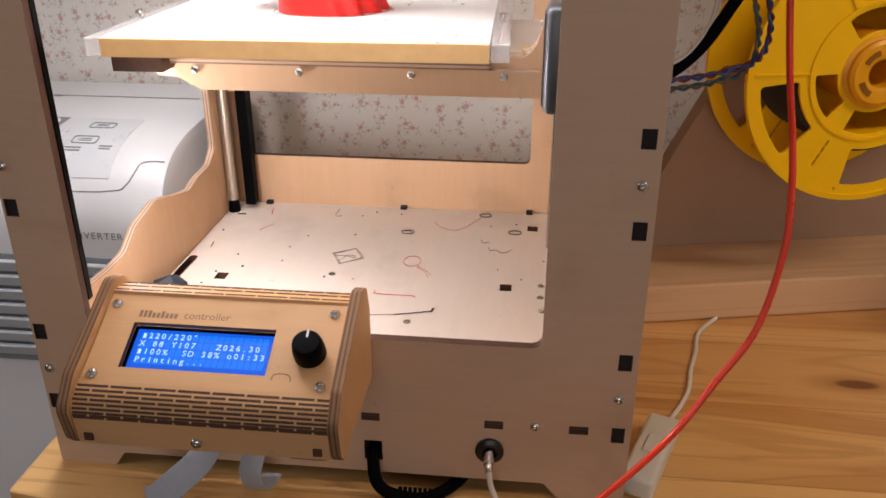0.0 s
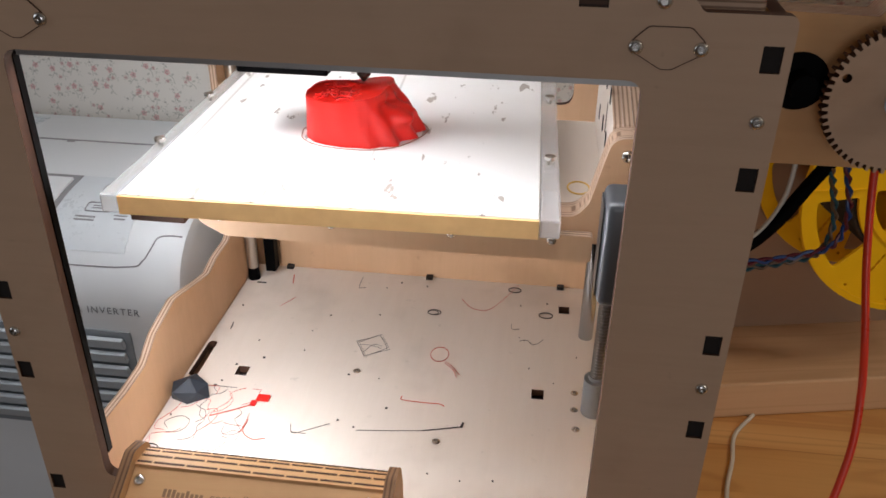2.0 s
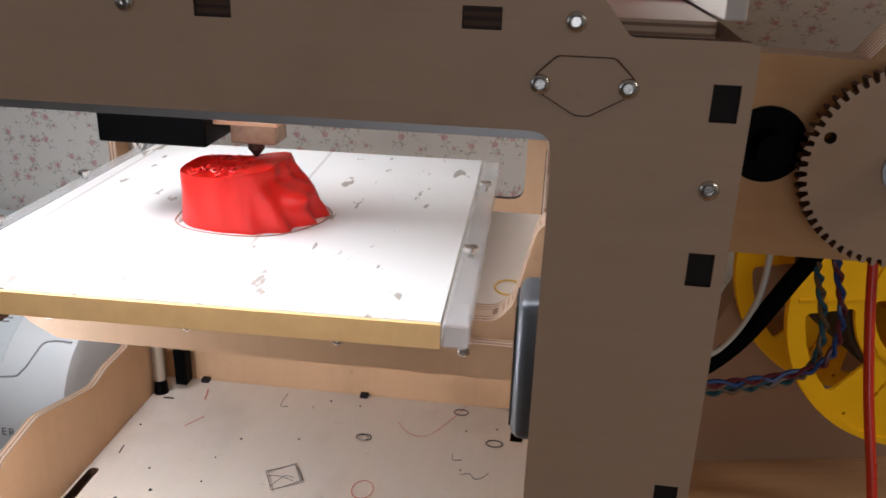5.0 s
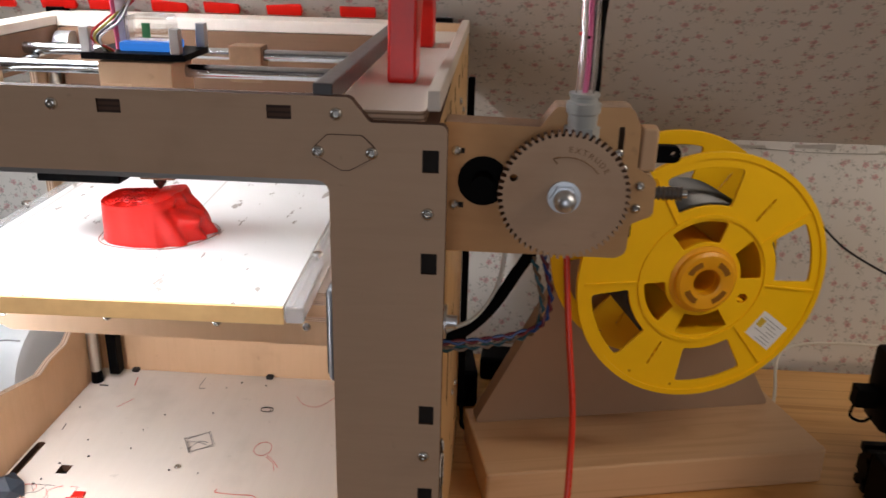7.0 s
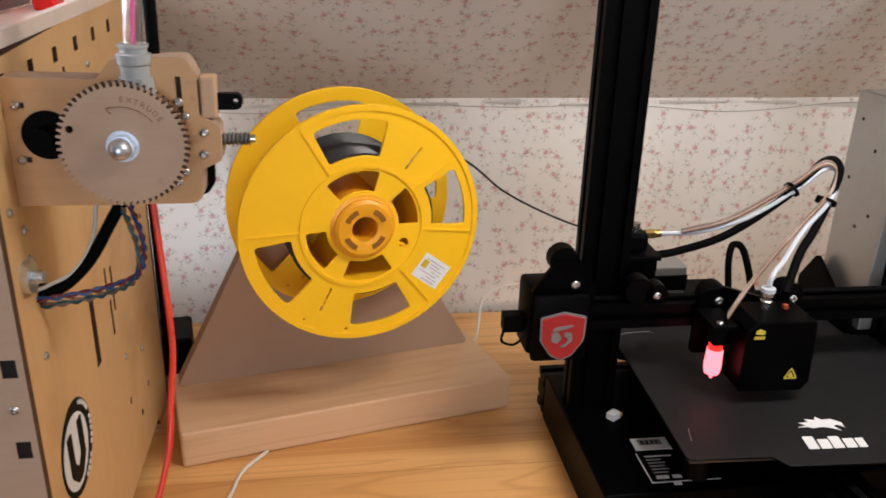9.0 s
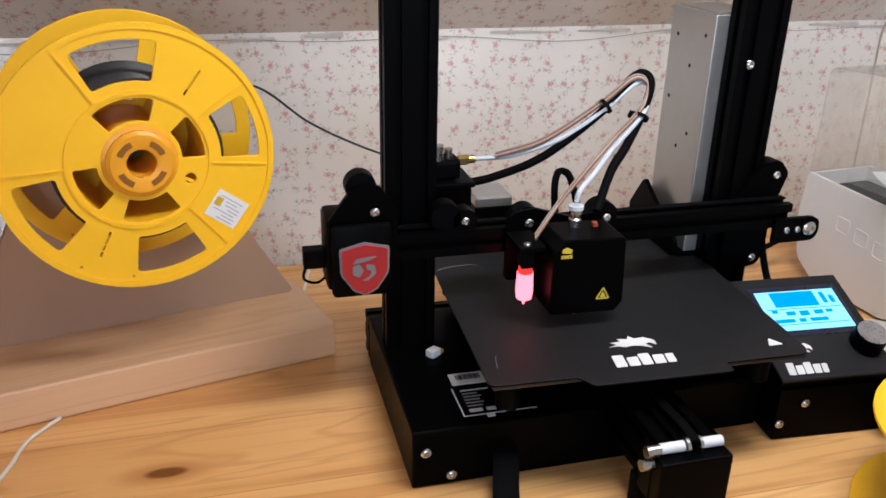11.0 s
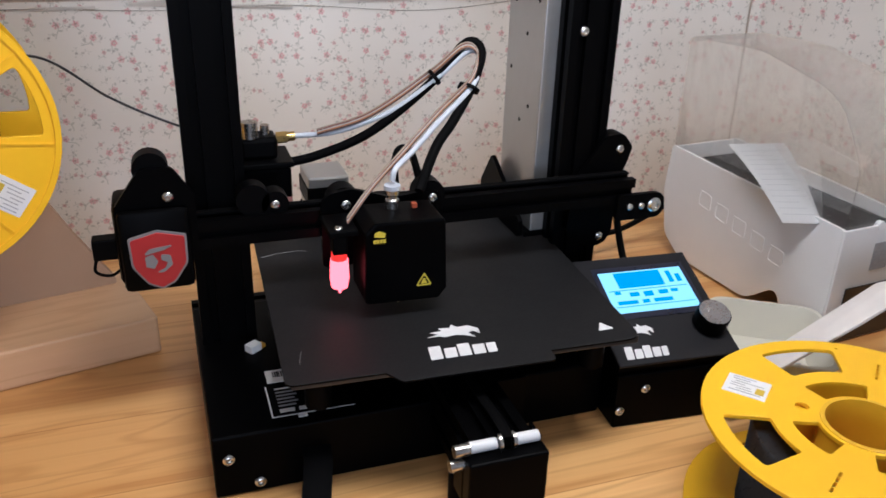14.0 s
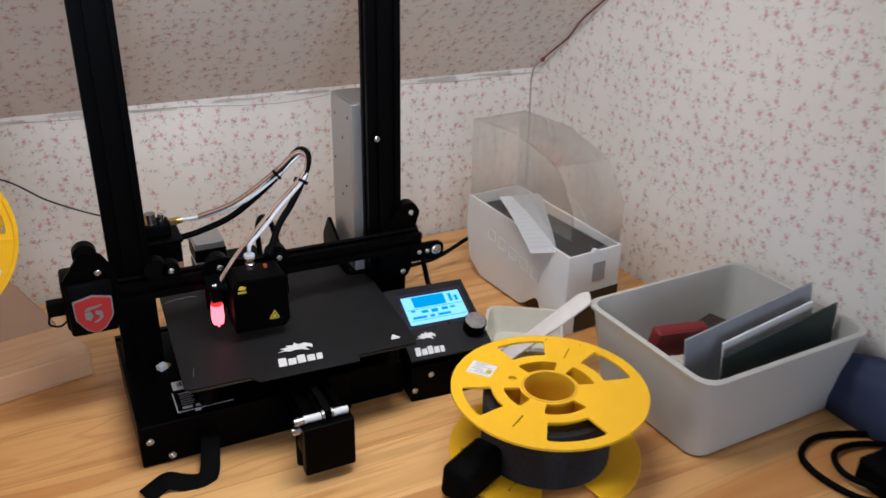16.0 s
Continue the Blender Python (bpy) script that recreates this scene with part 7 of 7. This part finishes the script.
# ---- open bins ----
def tapered_bin(name, label, category, m, w, d, h, taper, wall, radius, material, lip=0.004):
    """An open box with rounded corners, sloping walls and a rolled lip."""
    ob = thing(name, label, category, m)
    rings = []
    for z, grow in ((0.0, 0.0), (0.001, 0.0), (h * 0.5, 0.5), (h, 1.0)):
        rings.append((z, taper * grow))
    bm = bmesh.new()

    def loop_at(z, off):
        pts = round_poly([(-w / 2 + taper - off, -d / 2 + taper - off), (w / 2 - taper + off, -d / 2 + taper - off), (w / 2 - taper + off, d / 2 - taper + off), (-w / 2 + taper - off, d / 2 - taper + off)], radius, 8)
        return [bm.verts.new((p.x, p.y, z)) for p in pts]
    stack = [loop_at(0.0, 0.0), loop_at(h * 0.5, taper * 0.5), loop_at(h - lip, taper), loop_at(h - lip, taper + lip * 0.7), loop_at(h - 0.001, taper + lip * 0.8), loop_at(h, taper + lip * 0.4),
             loop_at(h, taper - wall), loop_at(h * 0.5, taper * 0.5 - wall), loop_at(wall, -wall)]
    for a, b in zip(stack, stack[1:]):
        for i in range(len(a)):
            j = (i + 1) % len(a)
            bm.faces.new((a[i], a[j], b[j], b[i]))
    bm.faces.new(stack[0][::-1]), bm.faces.new(stack[-1])
    smooth(part("bin_body", bm, material, ob), 40)
    return ob


BIN_POSE = pose(1.0300, 0.3500, 0.0035, 0, 0, 2.5)
big = tapered_bin("storage_bin", "pale grey plastic storage bin, open, holding folders and scraps", "bin", BIN_POSE, 0.236, 0.190, 0.1015, 0.012, 0.0025, 0.022, BIN)
for x, y in ((-0.09, -0.07), (0.09, -0.07), (-0.09, 0.07), (0.09, 0.07)):
    smooth(part("foot", cylm((x, y, -0.0035), (x, y, 0.0005), 0.006, segs=12), plain("brown_foot", (0.10, 0.03, 0.02), 0.5), big))


def in_bin(x, y, z, rx=0, ry=0, rz=0):
    return BIN_POSE @ pose(x, y, z, rx, ry, rz)


pack = thing("red_pouch", "dark red folded pouch in the storage bin", "pouch", in_bin(-0.020, 0.050, 0.030, 12, 4, -8))
smooth(part("pouch_body", boxm(-0.036, 0.036, -0.008, 0.010, 0, 0.040, 0.005, 3), plain("dark_red_cloth", (0.20, 0.012, 0.014), 0.6, vary=0.15, scale=90, bump=0.15), pack))
part("pouch_flap", boxm(-0.037, 0.037, -0.0105, -0.0082, 0.016, 0.041, 0.001), plain("dark_red_flap", (0.15, 0.010, 0.012), 0.55, vary=0.15, scale=90), pack)
box_ = thing("brown_packet", "dark brown packet in the storage bin", "packet", in_bin(0.045, 0.060, 0.004, 0, 0, 15))
part("packet_body", boxm(-0.022, 0.022, -0.012, 0.012, 0, 0.046, 0.002), plain("dark_brown_card", (0.035, 0.022, 0.016), 0.55), box_)
rnd = random.Random(9)
TISSUE = plain("crumpled_tissue", (0.55, 0.50, 0.43), 0.8, vary=0.1, scale=60, bump=0.3)
for k in range(11):
    bm = bmesh.new()
    bmesh.ops.create_icosphere(bm, subdivisions=3, radius=rnd.uniform(0.011, 0.020))
    for v in bm.verts:
        v.co *= 1 + 0.45 * noise.noise(v.co * 120 + Vector((k, 0, 0))) + 0.2 * noise.noise(v.co * 330)
        v.co.z *= 0.75
    t = tagged(part("tissue_scrap", bm, TISSUE), "crumpled beige scrap in the storage bin", "scrap", "scraps in the bin")
    t.matrix_basis = in_bin(-0.085 + 0.013 * k + rnd.uniform(-0.006, 0.006), rnd.uniform(-0.045, 0.030), 0.044 + rnd.uniform(-0.008, 0.008), 0, 0, 40 * k)
folder = thing("document_folder", "grey and dark green document folder leaning in the bin", "folder", in_bin(0.012, -0.052, 0.003, 0, 0, 3))
for name, y0, lean, x0, x1, h, mt in (("grey_cover", 0.012, -4, -0.098, 0.098, 0.122, plain("grey_folder", (0.30, 0.31, 0.33), 0.45)), ("paper_block", 0.000, -2, -0.060, 0.080, 0.112, PAPER), ("green_cover", -0.010, 0, -0.075, 0.104, 0.108, plain("dark_green_folder", (0.010, 0.022, 0.020), 0.45))):
    ob = part(name, boxm(x0, x1, -0.0012, 0.0012, 0.002, h, 0.0006), mt, folder)
    ob.matrix_basis = pose(0, y0, 0, lean, -5, 0)

TRAY = pose(0.876, 0.520, 0.0, 0, 0, -32)
tray_small = tapered_bin("small_tray", "small cream plastic tray of odds and ends", "tray", TRAY, 0.094, 0.105, 0.034, 0.008, 0.002, 0.018, CREAM, 0.002)
odd = thing("grey_odd_part", "small grey machined parts in the cream tray", "scrap", TRAY @ pose(0, -0.02, 0.0022))
part("odd_block", boxm(-0.028, 0.012, -0.016, 0.012, 0, 0.012, 0.002), plain("grey_part", (0.35, 0.36, 0.36), 0.4, 0.3), odd)
part("odd_bar", boxm(0.014, 0.030, -0.020, 0.018, 0, 0.006, 0.001), ALU, odd)
scraper = thing("scraper", "pale plastic scraper leaning out of the tray", "scraper", pose(0.8645, 0.4515, 0.076) @ pose(0, 0, 0, 0, 0, -11) @ pose(0, 0, 0, 0, -35, 0))
blade = plate_mesh([round_poly([(-0.080, -0.010), (0.020, -0.0135), (0.055, -0.0130, 0.006), (0.062, 0.006, 0.006), (0.050, 0.0140, 0.008), (-0.080, 0.010)], 0.003)], 0.0030, 0.0008)
smooth(mesh_part("blade", blade, plain("pale_plastic", (0.70, 0.66, 0.62), 0.4), scraper), 40)
part("handle", boxm(-0.092, -0.078, -0.011, 0.011, -0.004, 0.004, 0.002), plain("dark_handle", (0.03, 0.03, 0.03), 0.5), scraper)
block = thing("black_block", "rounded black rubber block beside the spool", "block", pose(0.7040, 0.3270, 0, 0, 0, 24))
bm = boxm(-0.031, 0.031, -0.017, 0.017, 0, 0.037, 0.008, 4)
for v in bm.verts:
    v.co.x *= 1.06 - 0.16 * v.co.z / 0.042
    v.co.z += 0.10 * v.co.x * v.co.z / 0.042
smooth(part("block_body", bm, RUBBER, block), 50)

# mains leads and a blue bag in the corner
lead = tagged(new("coiled_lead"), "black mains lead coiled on the table", "cable")
cord("lead", [(1.060, 0.130, 0.004), (1.035, 0.150, 0.004), (1.025, 0.190, 0.004), (1.035, 0.222, 0.004), (1.070, 0.236, 0.004), (1.110, 0.226, 0.004), (1.150, 0.205, 0.004)], 0.0035, RUBBER, lead)
cord("lead", [(1.075, 0.120, 0.012), (1.045, 0.170, 0.010), (1.062, 0.205, 0.008), (1.100, 0.208, 0.006), (1.150, 0.185, 0.005)], 0.0032, RUBBER, lead)
part("adapter", boxm(1.055, 1.105, 0.115, 0.175, 0.0005, 0.030, 0.004), BLACK, lead)
bag = thing("blue_bag", "dark blue cloth bag slumped in the corner", "bag", pose(1.150, 0.215, 0, 0, 0, 5))
bm = bmesh.new()
bmesh.ops.create_icosphere(bm, subdivisions=4, radius=1)
for v in bm.verts:
    n = noise.noise(v.co * 2.2)
    v.co = Vector((v.co.x * 0.026, v.co.y * 0.105, max(v.co.z, -0.55) * 0.052 + 0.0286)) * (1 + 0.10 * n)
    v.co.z = max(v.co.z, 0)
smooth(part("bag_body", bm, plain("dark_blue_cloth", (0.020, 0.030, 0.075), 0.75, vary=0.2, scale=120, bump=0.3), bag), 60)

# black adapter behind the plywood printer
adapter = thing("power_adapter", "black power adapter on the table by the wall", "adapter", pose(0.055, 0.800, 0, 0, 0, 8))
part("adapter_case", boxm(-0.045, 0.020, -0.026, 0.030, 0.0, 0.040, 0.003), BLACK, adapter)
part("adapter_label", boxm(-0.030, 0.000, -0.010, 0.012, 0.040, 0.0404), plain("grey_label", (0.25, 0.25, 0.26), 0.4), adapter)
adapter2 = thing("power_strip", "low black power strip along the wall", "power strip", pose(0.155, 0.845, 0, 0, 0, -4))
part("strip_body", boxm(-0.075, 0.075, -0.018, 0.018, 0, 0.026, 0.004), BLACK, adapter2)
wire = tagged(cord("white_wire", [(0.340, 0.700, 0.004), (0.352, 0.725, 0.010), (0.372, 0.780, 0.030), (0.395, 0.84, 0.050), (0.46, 0.86, 0.052), (0.56, 0.86, 0.048), (0.66, 0.85, 0.050)], 0.0016, WHITE_CORD), "thin white cord along the wall", "cable")
vbar = tagged(part("black_trunking", boxm(0.060, 0.066, 0.7315, 0.7375, 0.034, 0.34, 0.001), BLACK), "black cable trunking on the printer's rear edge", "trunking")
cord("trunk_lead", [(0.063, 0.7345, 0.036), (0.064, 0.735, 0.020), (0.066, 0.730, 0.006), (0.080, 0.728, 0.004)], 0.002, RUBBER, vbar)

# thin red cord along the ceiling's edge, with a knot in the corner
knot = Vector((1.108, 0.880, 0.283))
redcord = tagged(new("ceiling_wire"), "thin dark red wire stapled along the ceiling", "wire")
RC = plain("dark_red_cord", (0.13, 0.028, 0.018), 0.6)


def slope(x, y, d=0.003):
    return Vector((x, y, CREASE + (WALL_Y - y) * SLOPE - d))


cord("red_wire", [slope(1.108, 0.878), slope(1.112, 0.86), slope(1.120, 0.83), slope(1.116, 0.79), slope(1.125, 0.74), slope(1.12, 0.66), slope(1.15, 0.5)], 0.0012, RC, redcord)
cord("red_wire", [slope(1.108, 0.878), (1.103, 0.898, 0.250), (1.104, 0.8995, 0.180), (1.106, 0.8995, 0.05), (1.105, 0.8995, 0.002)], 0.0012, plain("painted_cord", (0.40, 0.33, 0.26), 0.6), redcord)
bm = bmesh.new()
bmesh.ops.create_icosphere(bm, subdivisions=2, radius=0.0040, matrix=Matrix.Translation(slope(1.108, 0.878)))
part("cord_knot", bm, plain("red_knot", (0.22, 0.030, 0.018), 0.6), redcord)

# torn, lifted paper edge along the crease
bm = bmesh.new()
rnd = random.Random(3)
TORN = plain("torn_paper", (0.74, 0.70, 0.64), 0.8, vary=0.1, scale=80)
x = 0.10
while x < 1.10:
    w = rnd.uniform(0.02, 0.09)
    z = CREASE - rnd.uniform(0.002, 0.006)
    q = [(x, WALL_Y - 0.0006, z), (x + w, WALL_Y - 0.0006, z + rnd.uniform(-0.002, 0.002)), (x + w, WALL_Y - 0.0022, z - rnd.uniform(0.002, 0.006)), (x, WALL_Y - 0.0016, z - rnd.uniform(0.001, 0.004))]
    bm.faces.new([bm.verts.new(p) for p in q])
    x += w + rnd.uniform(0.0, 0.05)
bmesh.ops.solidify(bm, geom=bm.faces[:], thickness=0.0004)
tagged(part("trim", bm, TORN), "torn wallpaper edge along the crease", "trim", kind="structure")
bm = tube(bmesh.new(), [Vector((0.05 + 0.02 * i, WALL_Y - 0.001, CREASE - 0.010 - 0.006 * math.sin(0.35 * i) * math.sin(0.11 * i + 1))) for i in range(53)], 0.00032, 5)
tagged(part("trim_crack", bm, plain("wall_crack", (0.30, 0.27, 0.22), 0.8)), "wavy crack line under the crease", "trim", kind="structure")

# ---- the white floor unit beyond the table's end ----
AX1 = -0.3125
ac = thing("air_conditioner", "white floor-standing air conditioner with louvres and top controls", "air conditioner")
SHELL = [(0.632, 0.020), (0.629, 0.055), (0.634, 0.082), (0.650, 0.106), (0.680, 0.122), (0.730, 0.129), (0.800, 0.129), (0.885, 0.1245)]


def on_shell(u, lift=0.0):
    """A point on the casing's curved front and top, u counting the knots of SHELL, lifted off it."""
    def at(w):
        i = max(0, min(len(SHELL) - 2, int(w)))
        p = [Vector(SHELL[max(0, min(len(SHELL) - 1, i + k))]) for k in (-1, 0, 1, 2)]
        q = w - i
        return 0.5 * (2 * p[1] + (p[2] - p[0]) * q + (2 * p[0] - 5 * p[1] + 4 * p[2] - p[3]) * q * q + (3 * p[1] - p[0] - 3 * p[2] + p[3]) * q ** 3)
    here, ahead = at(u), at(u + 0.02) - at(u - 0.02)
    ahead.normalize()
    return here + Vector((-ahead.y, ahead.x)) * lift


def shell_strip(u0, u1, inner, outer):
    """The section of a thin cover lying on the casing between two knots."""
    us = [u0 + (u1 - u0) * k / 14 for k in range(15)]
    return [tuple(on_shell(u, outer)) for u in us] + [tuple(on_shell(u, inner)) for u in us[::-1]]


def on_casing(x, u, lift=0.0012):
    """The pose of a small flat thing on the casing at x."""
    p, d = on_shell(u, lift), on_shell(u + 0.02) - on_shell(u - 0.02)
    return Matrix.Translation((x, p.x, p.y)) @ pose(0, 0, 0, math.degrees(math.atan2(d.y, d.x)))


prof = [(0.632, FLOOR_Z + 0.002)] + [tuple(on_shell(0.2 * k)) for k in range(36)] + [(0.885, FLOOR_Z + 0.002)]
body = board("casing", [prof], 0.70, sideways(AX1, 0.70), [APPLIANCE, APPLIANCE], ac, bevel=0.012)
smooth(body, 40)
ctl = board("control_panel", [shell_strip(2.72, 4.95, -0.002, 0.0008)], 0.0735, sideways(-0.3640, 0.0735), [APPLIANCE_GREY, APPLIANCE_GREY], ac, "pale grey control panel", bevel=0.0006)
smooth(ctl, 40)
for x, u in ((-0.3960, 4.62), (-0.4000, 4.02)):
    at = on_casing(x, u)
    board("button", [rect(-0.012, 0.012, -0.0060, 0.0060, 0.003), rect(-0.0112, 0.0112, -0.0052, 0.0052, 0.0026)], 0.0006, at, [INK, INK], ctl)
    for k in range(2):
        part("printed_line", boxm(-0.006, 0.006, 0.0012 - 0.0030 * k, 0.0022 - 0.0030 * k, -0.0002, 0.0002), INK, ctl).data.transform(at)
for x, u, w in ((-0.4080, 3.72, 0.009), (-0.4080, 3.62, 0.009), (-0.3770, 3.80, 0.006), (-0.3770, 3.70, 0.005)):
    part("printed_line", boxm(-w, w, -0.0007, 0.0007, -0.0002, 0.0002), INK, ctl).data.transform(on_casing(x, u))
flap = board("flap", [shell_strip(2.80, 4.82, -0.002, 0.0028)], 0.52, sideways(-0.4430, 0.52), [APPLIANCE, APPLIANCE], ac, bevel=0.0012)
smooth(flap, 40)
board("flap_gap", [shell_strip(2.66, 4.96, -0.002, 0.0006)], 0.53, sideways(-0.4376, 0.53), [INK, INK], ac)
board("top_seam", [shell_strip(6.09, 6.12, -0.002, 0.0005)], 0.65, sideways(AX1 - 0.03, 0.65), [INK, INK], ac)
part("top_latch", boxm(-0.497, -0.489, 0.8035, 0.8065, 0.1286, 0.1296), INK, ac)
for k in range(4):
    part("top_vent", boxm(-0.72, -0.555, 0.835 + 0.011 * k, 0.840 + 0.011 * k, 0.1262 - 0.0006 * k, 0.1284 - 0.0006 * k), APPLIANCE_GREY, ac)
line = [(-0.90, 2.30), (-0.440, 2.30), (-0.362, 2.36), (-0.348, 2.55), (-0.3420, 2.95), (-0.3385, 3.25), (-0.330, 3.34), (-0.3180, 3.34)]
cord("panel_seam", [(x, on_shell(u).x, on_shell(u).y) for x, u in line], 0.0007, INK, ac, steps=5)
m = Matrix.Translation((-0.392, 0.6282, 0.0520)) @ pose(0, 0, 0, 85)
lettering("lettering", "SUPER INVERTER", 0.0088, m, plain("grey_lettering", (0.16, 0.17, 0.18), 0.5), ac, 0.0001, spacing=1.25)
LOUVRE = plain("louvre_grey", (0.44, 0.48, 0.50), 0.45, vary=0.05)
# flat grey strip on the casing paints the shade between louvres
part("grille_shade_strip", boxm(-0.98, -0.365, 0.6295, 0.6318, -0.082, 0.030), plain("grille_shadow_grey", (0.22, 0.24, 0.255), 0.6), ac)
for k in range(7):
    b = boxm(-0.975, -0.370, -0.0045, 0.0, -0.0010, 0.0105, 0.0010)
    lv = part("louvre", b, LOUVRE, ac)
    lv.matrix_basis = pose(0, 0.6295, 0.0165 - 0.0147 * k, 18)
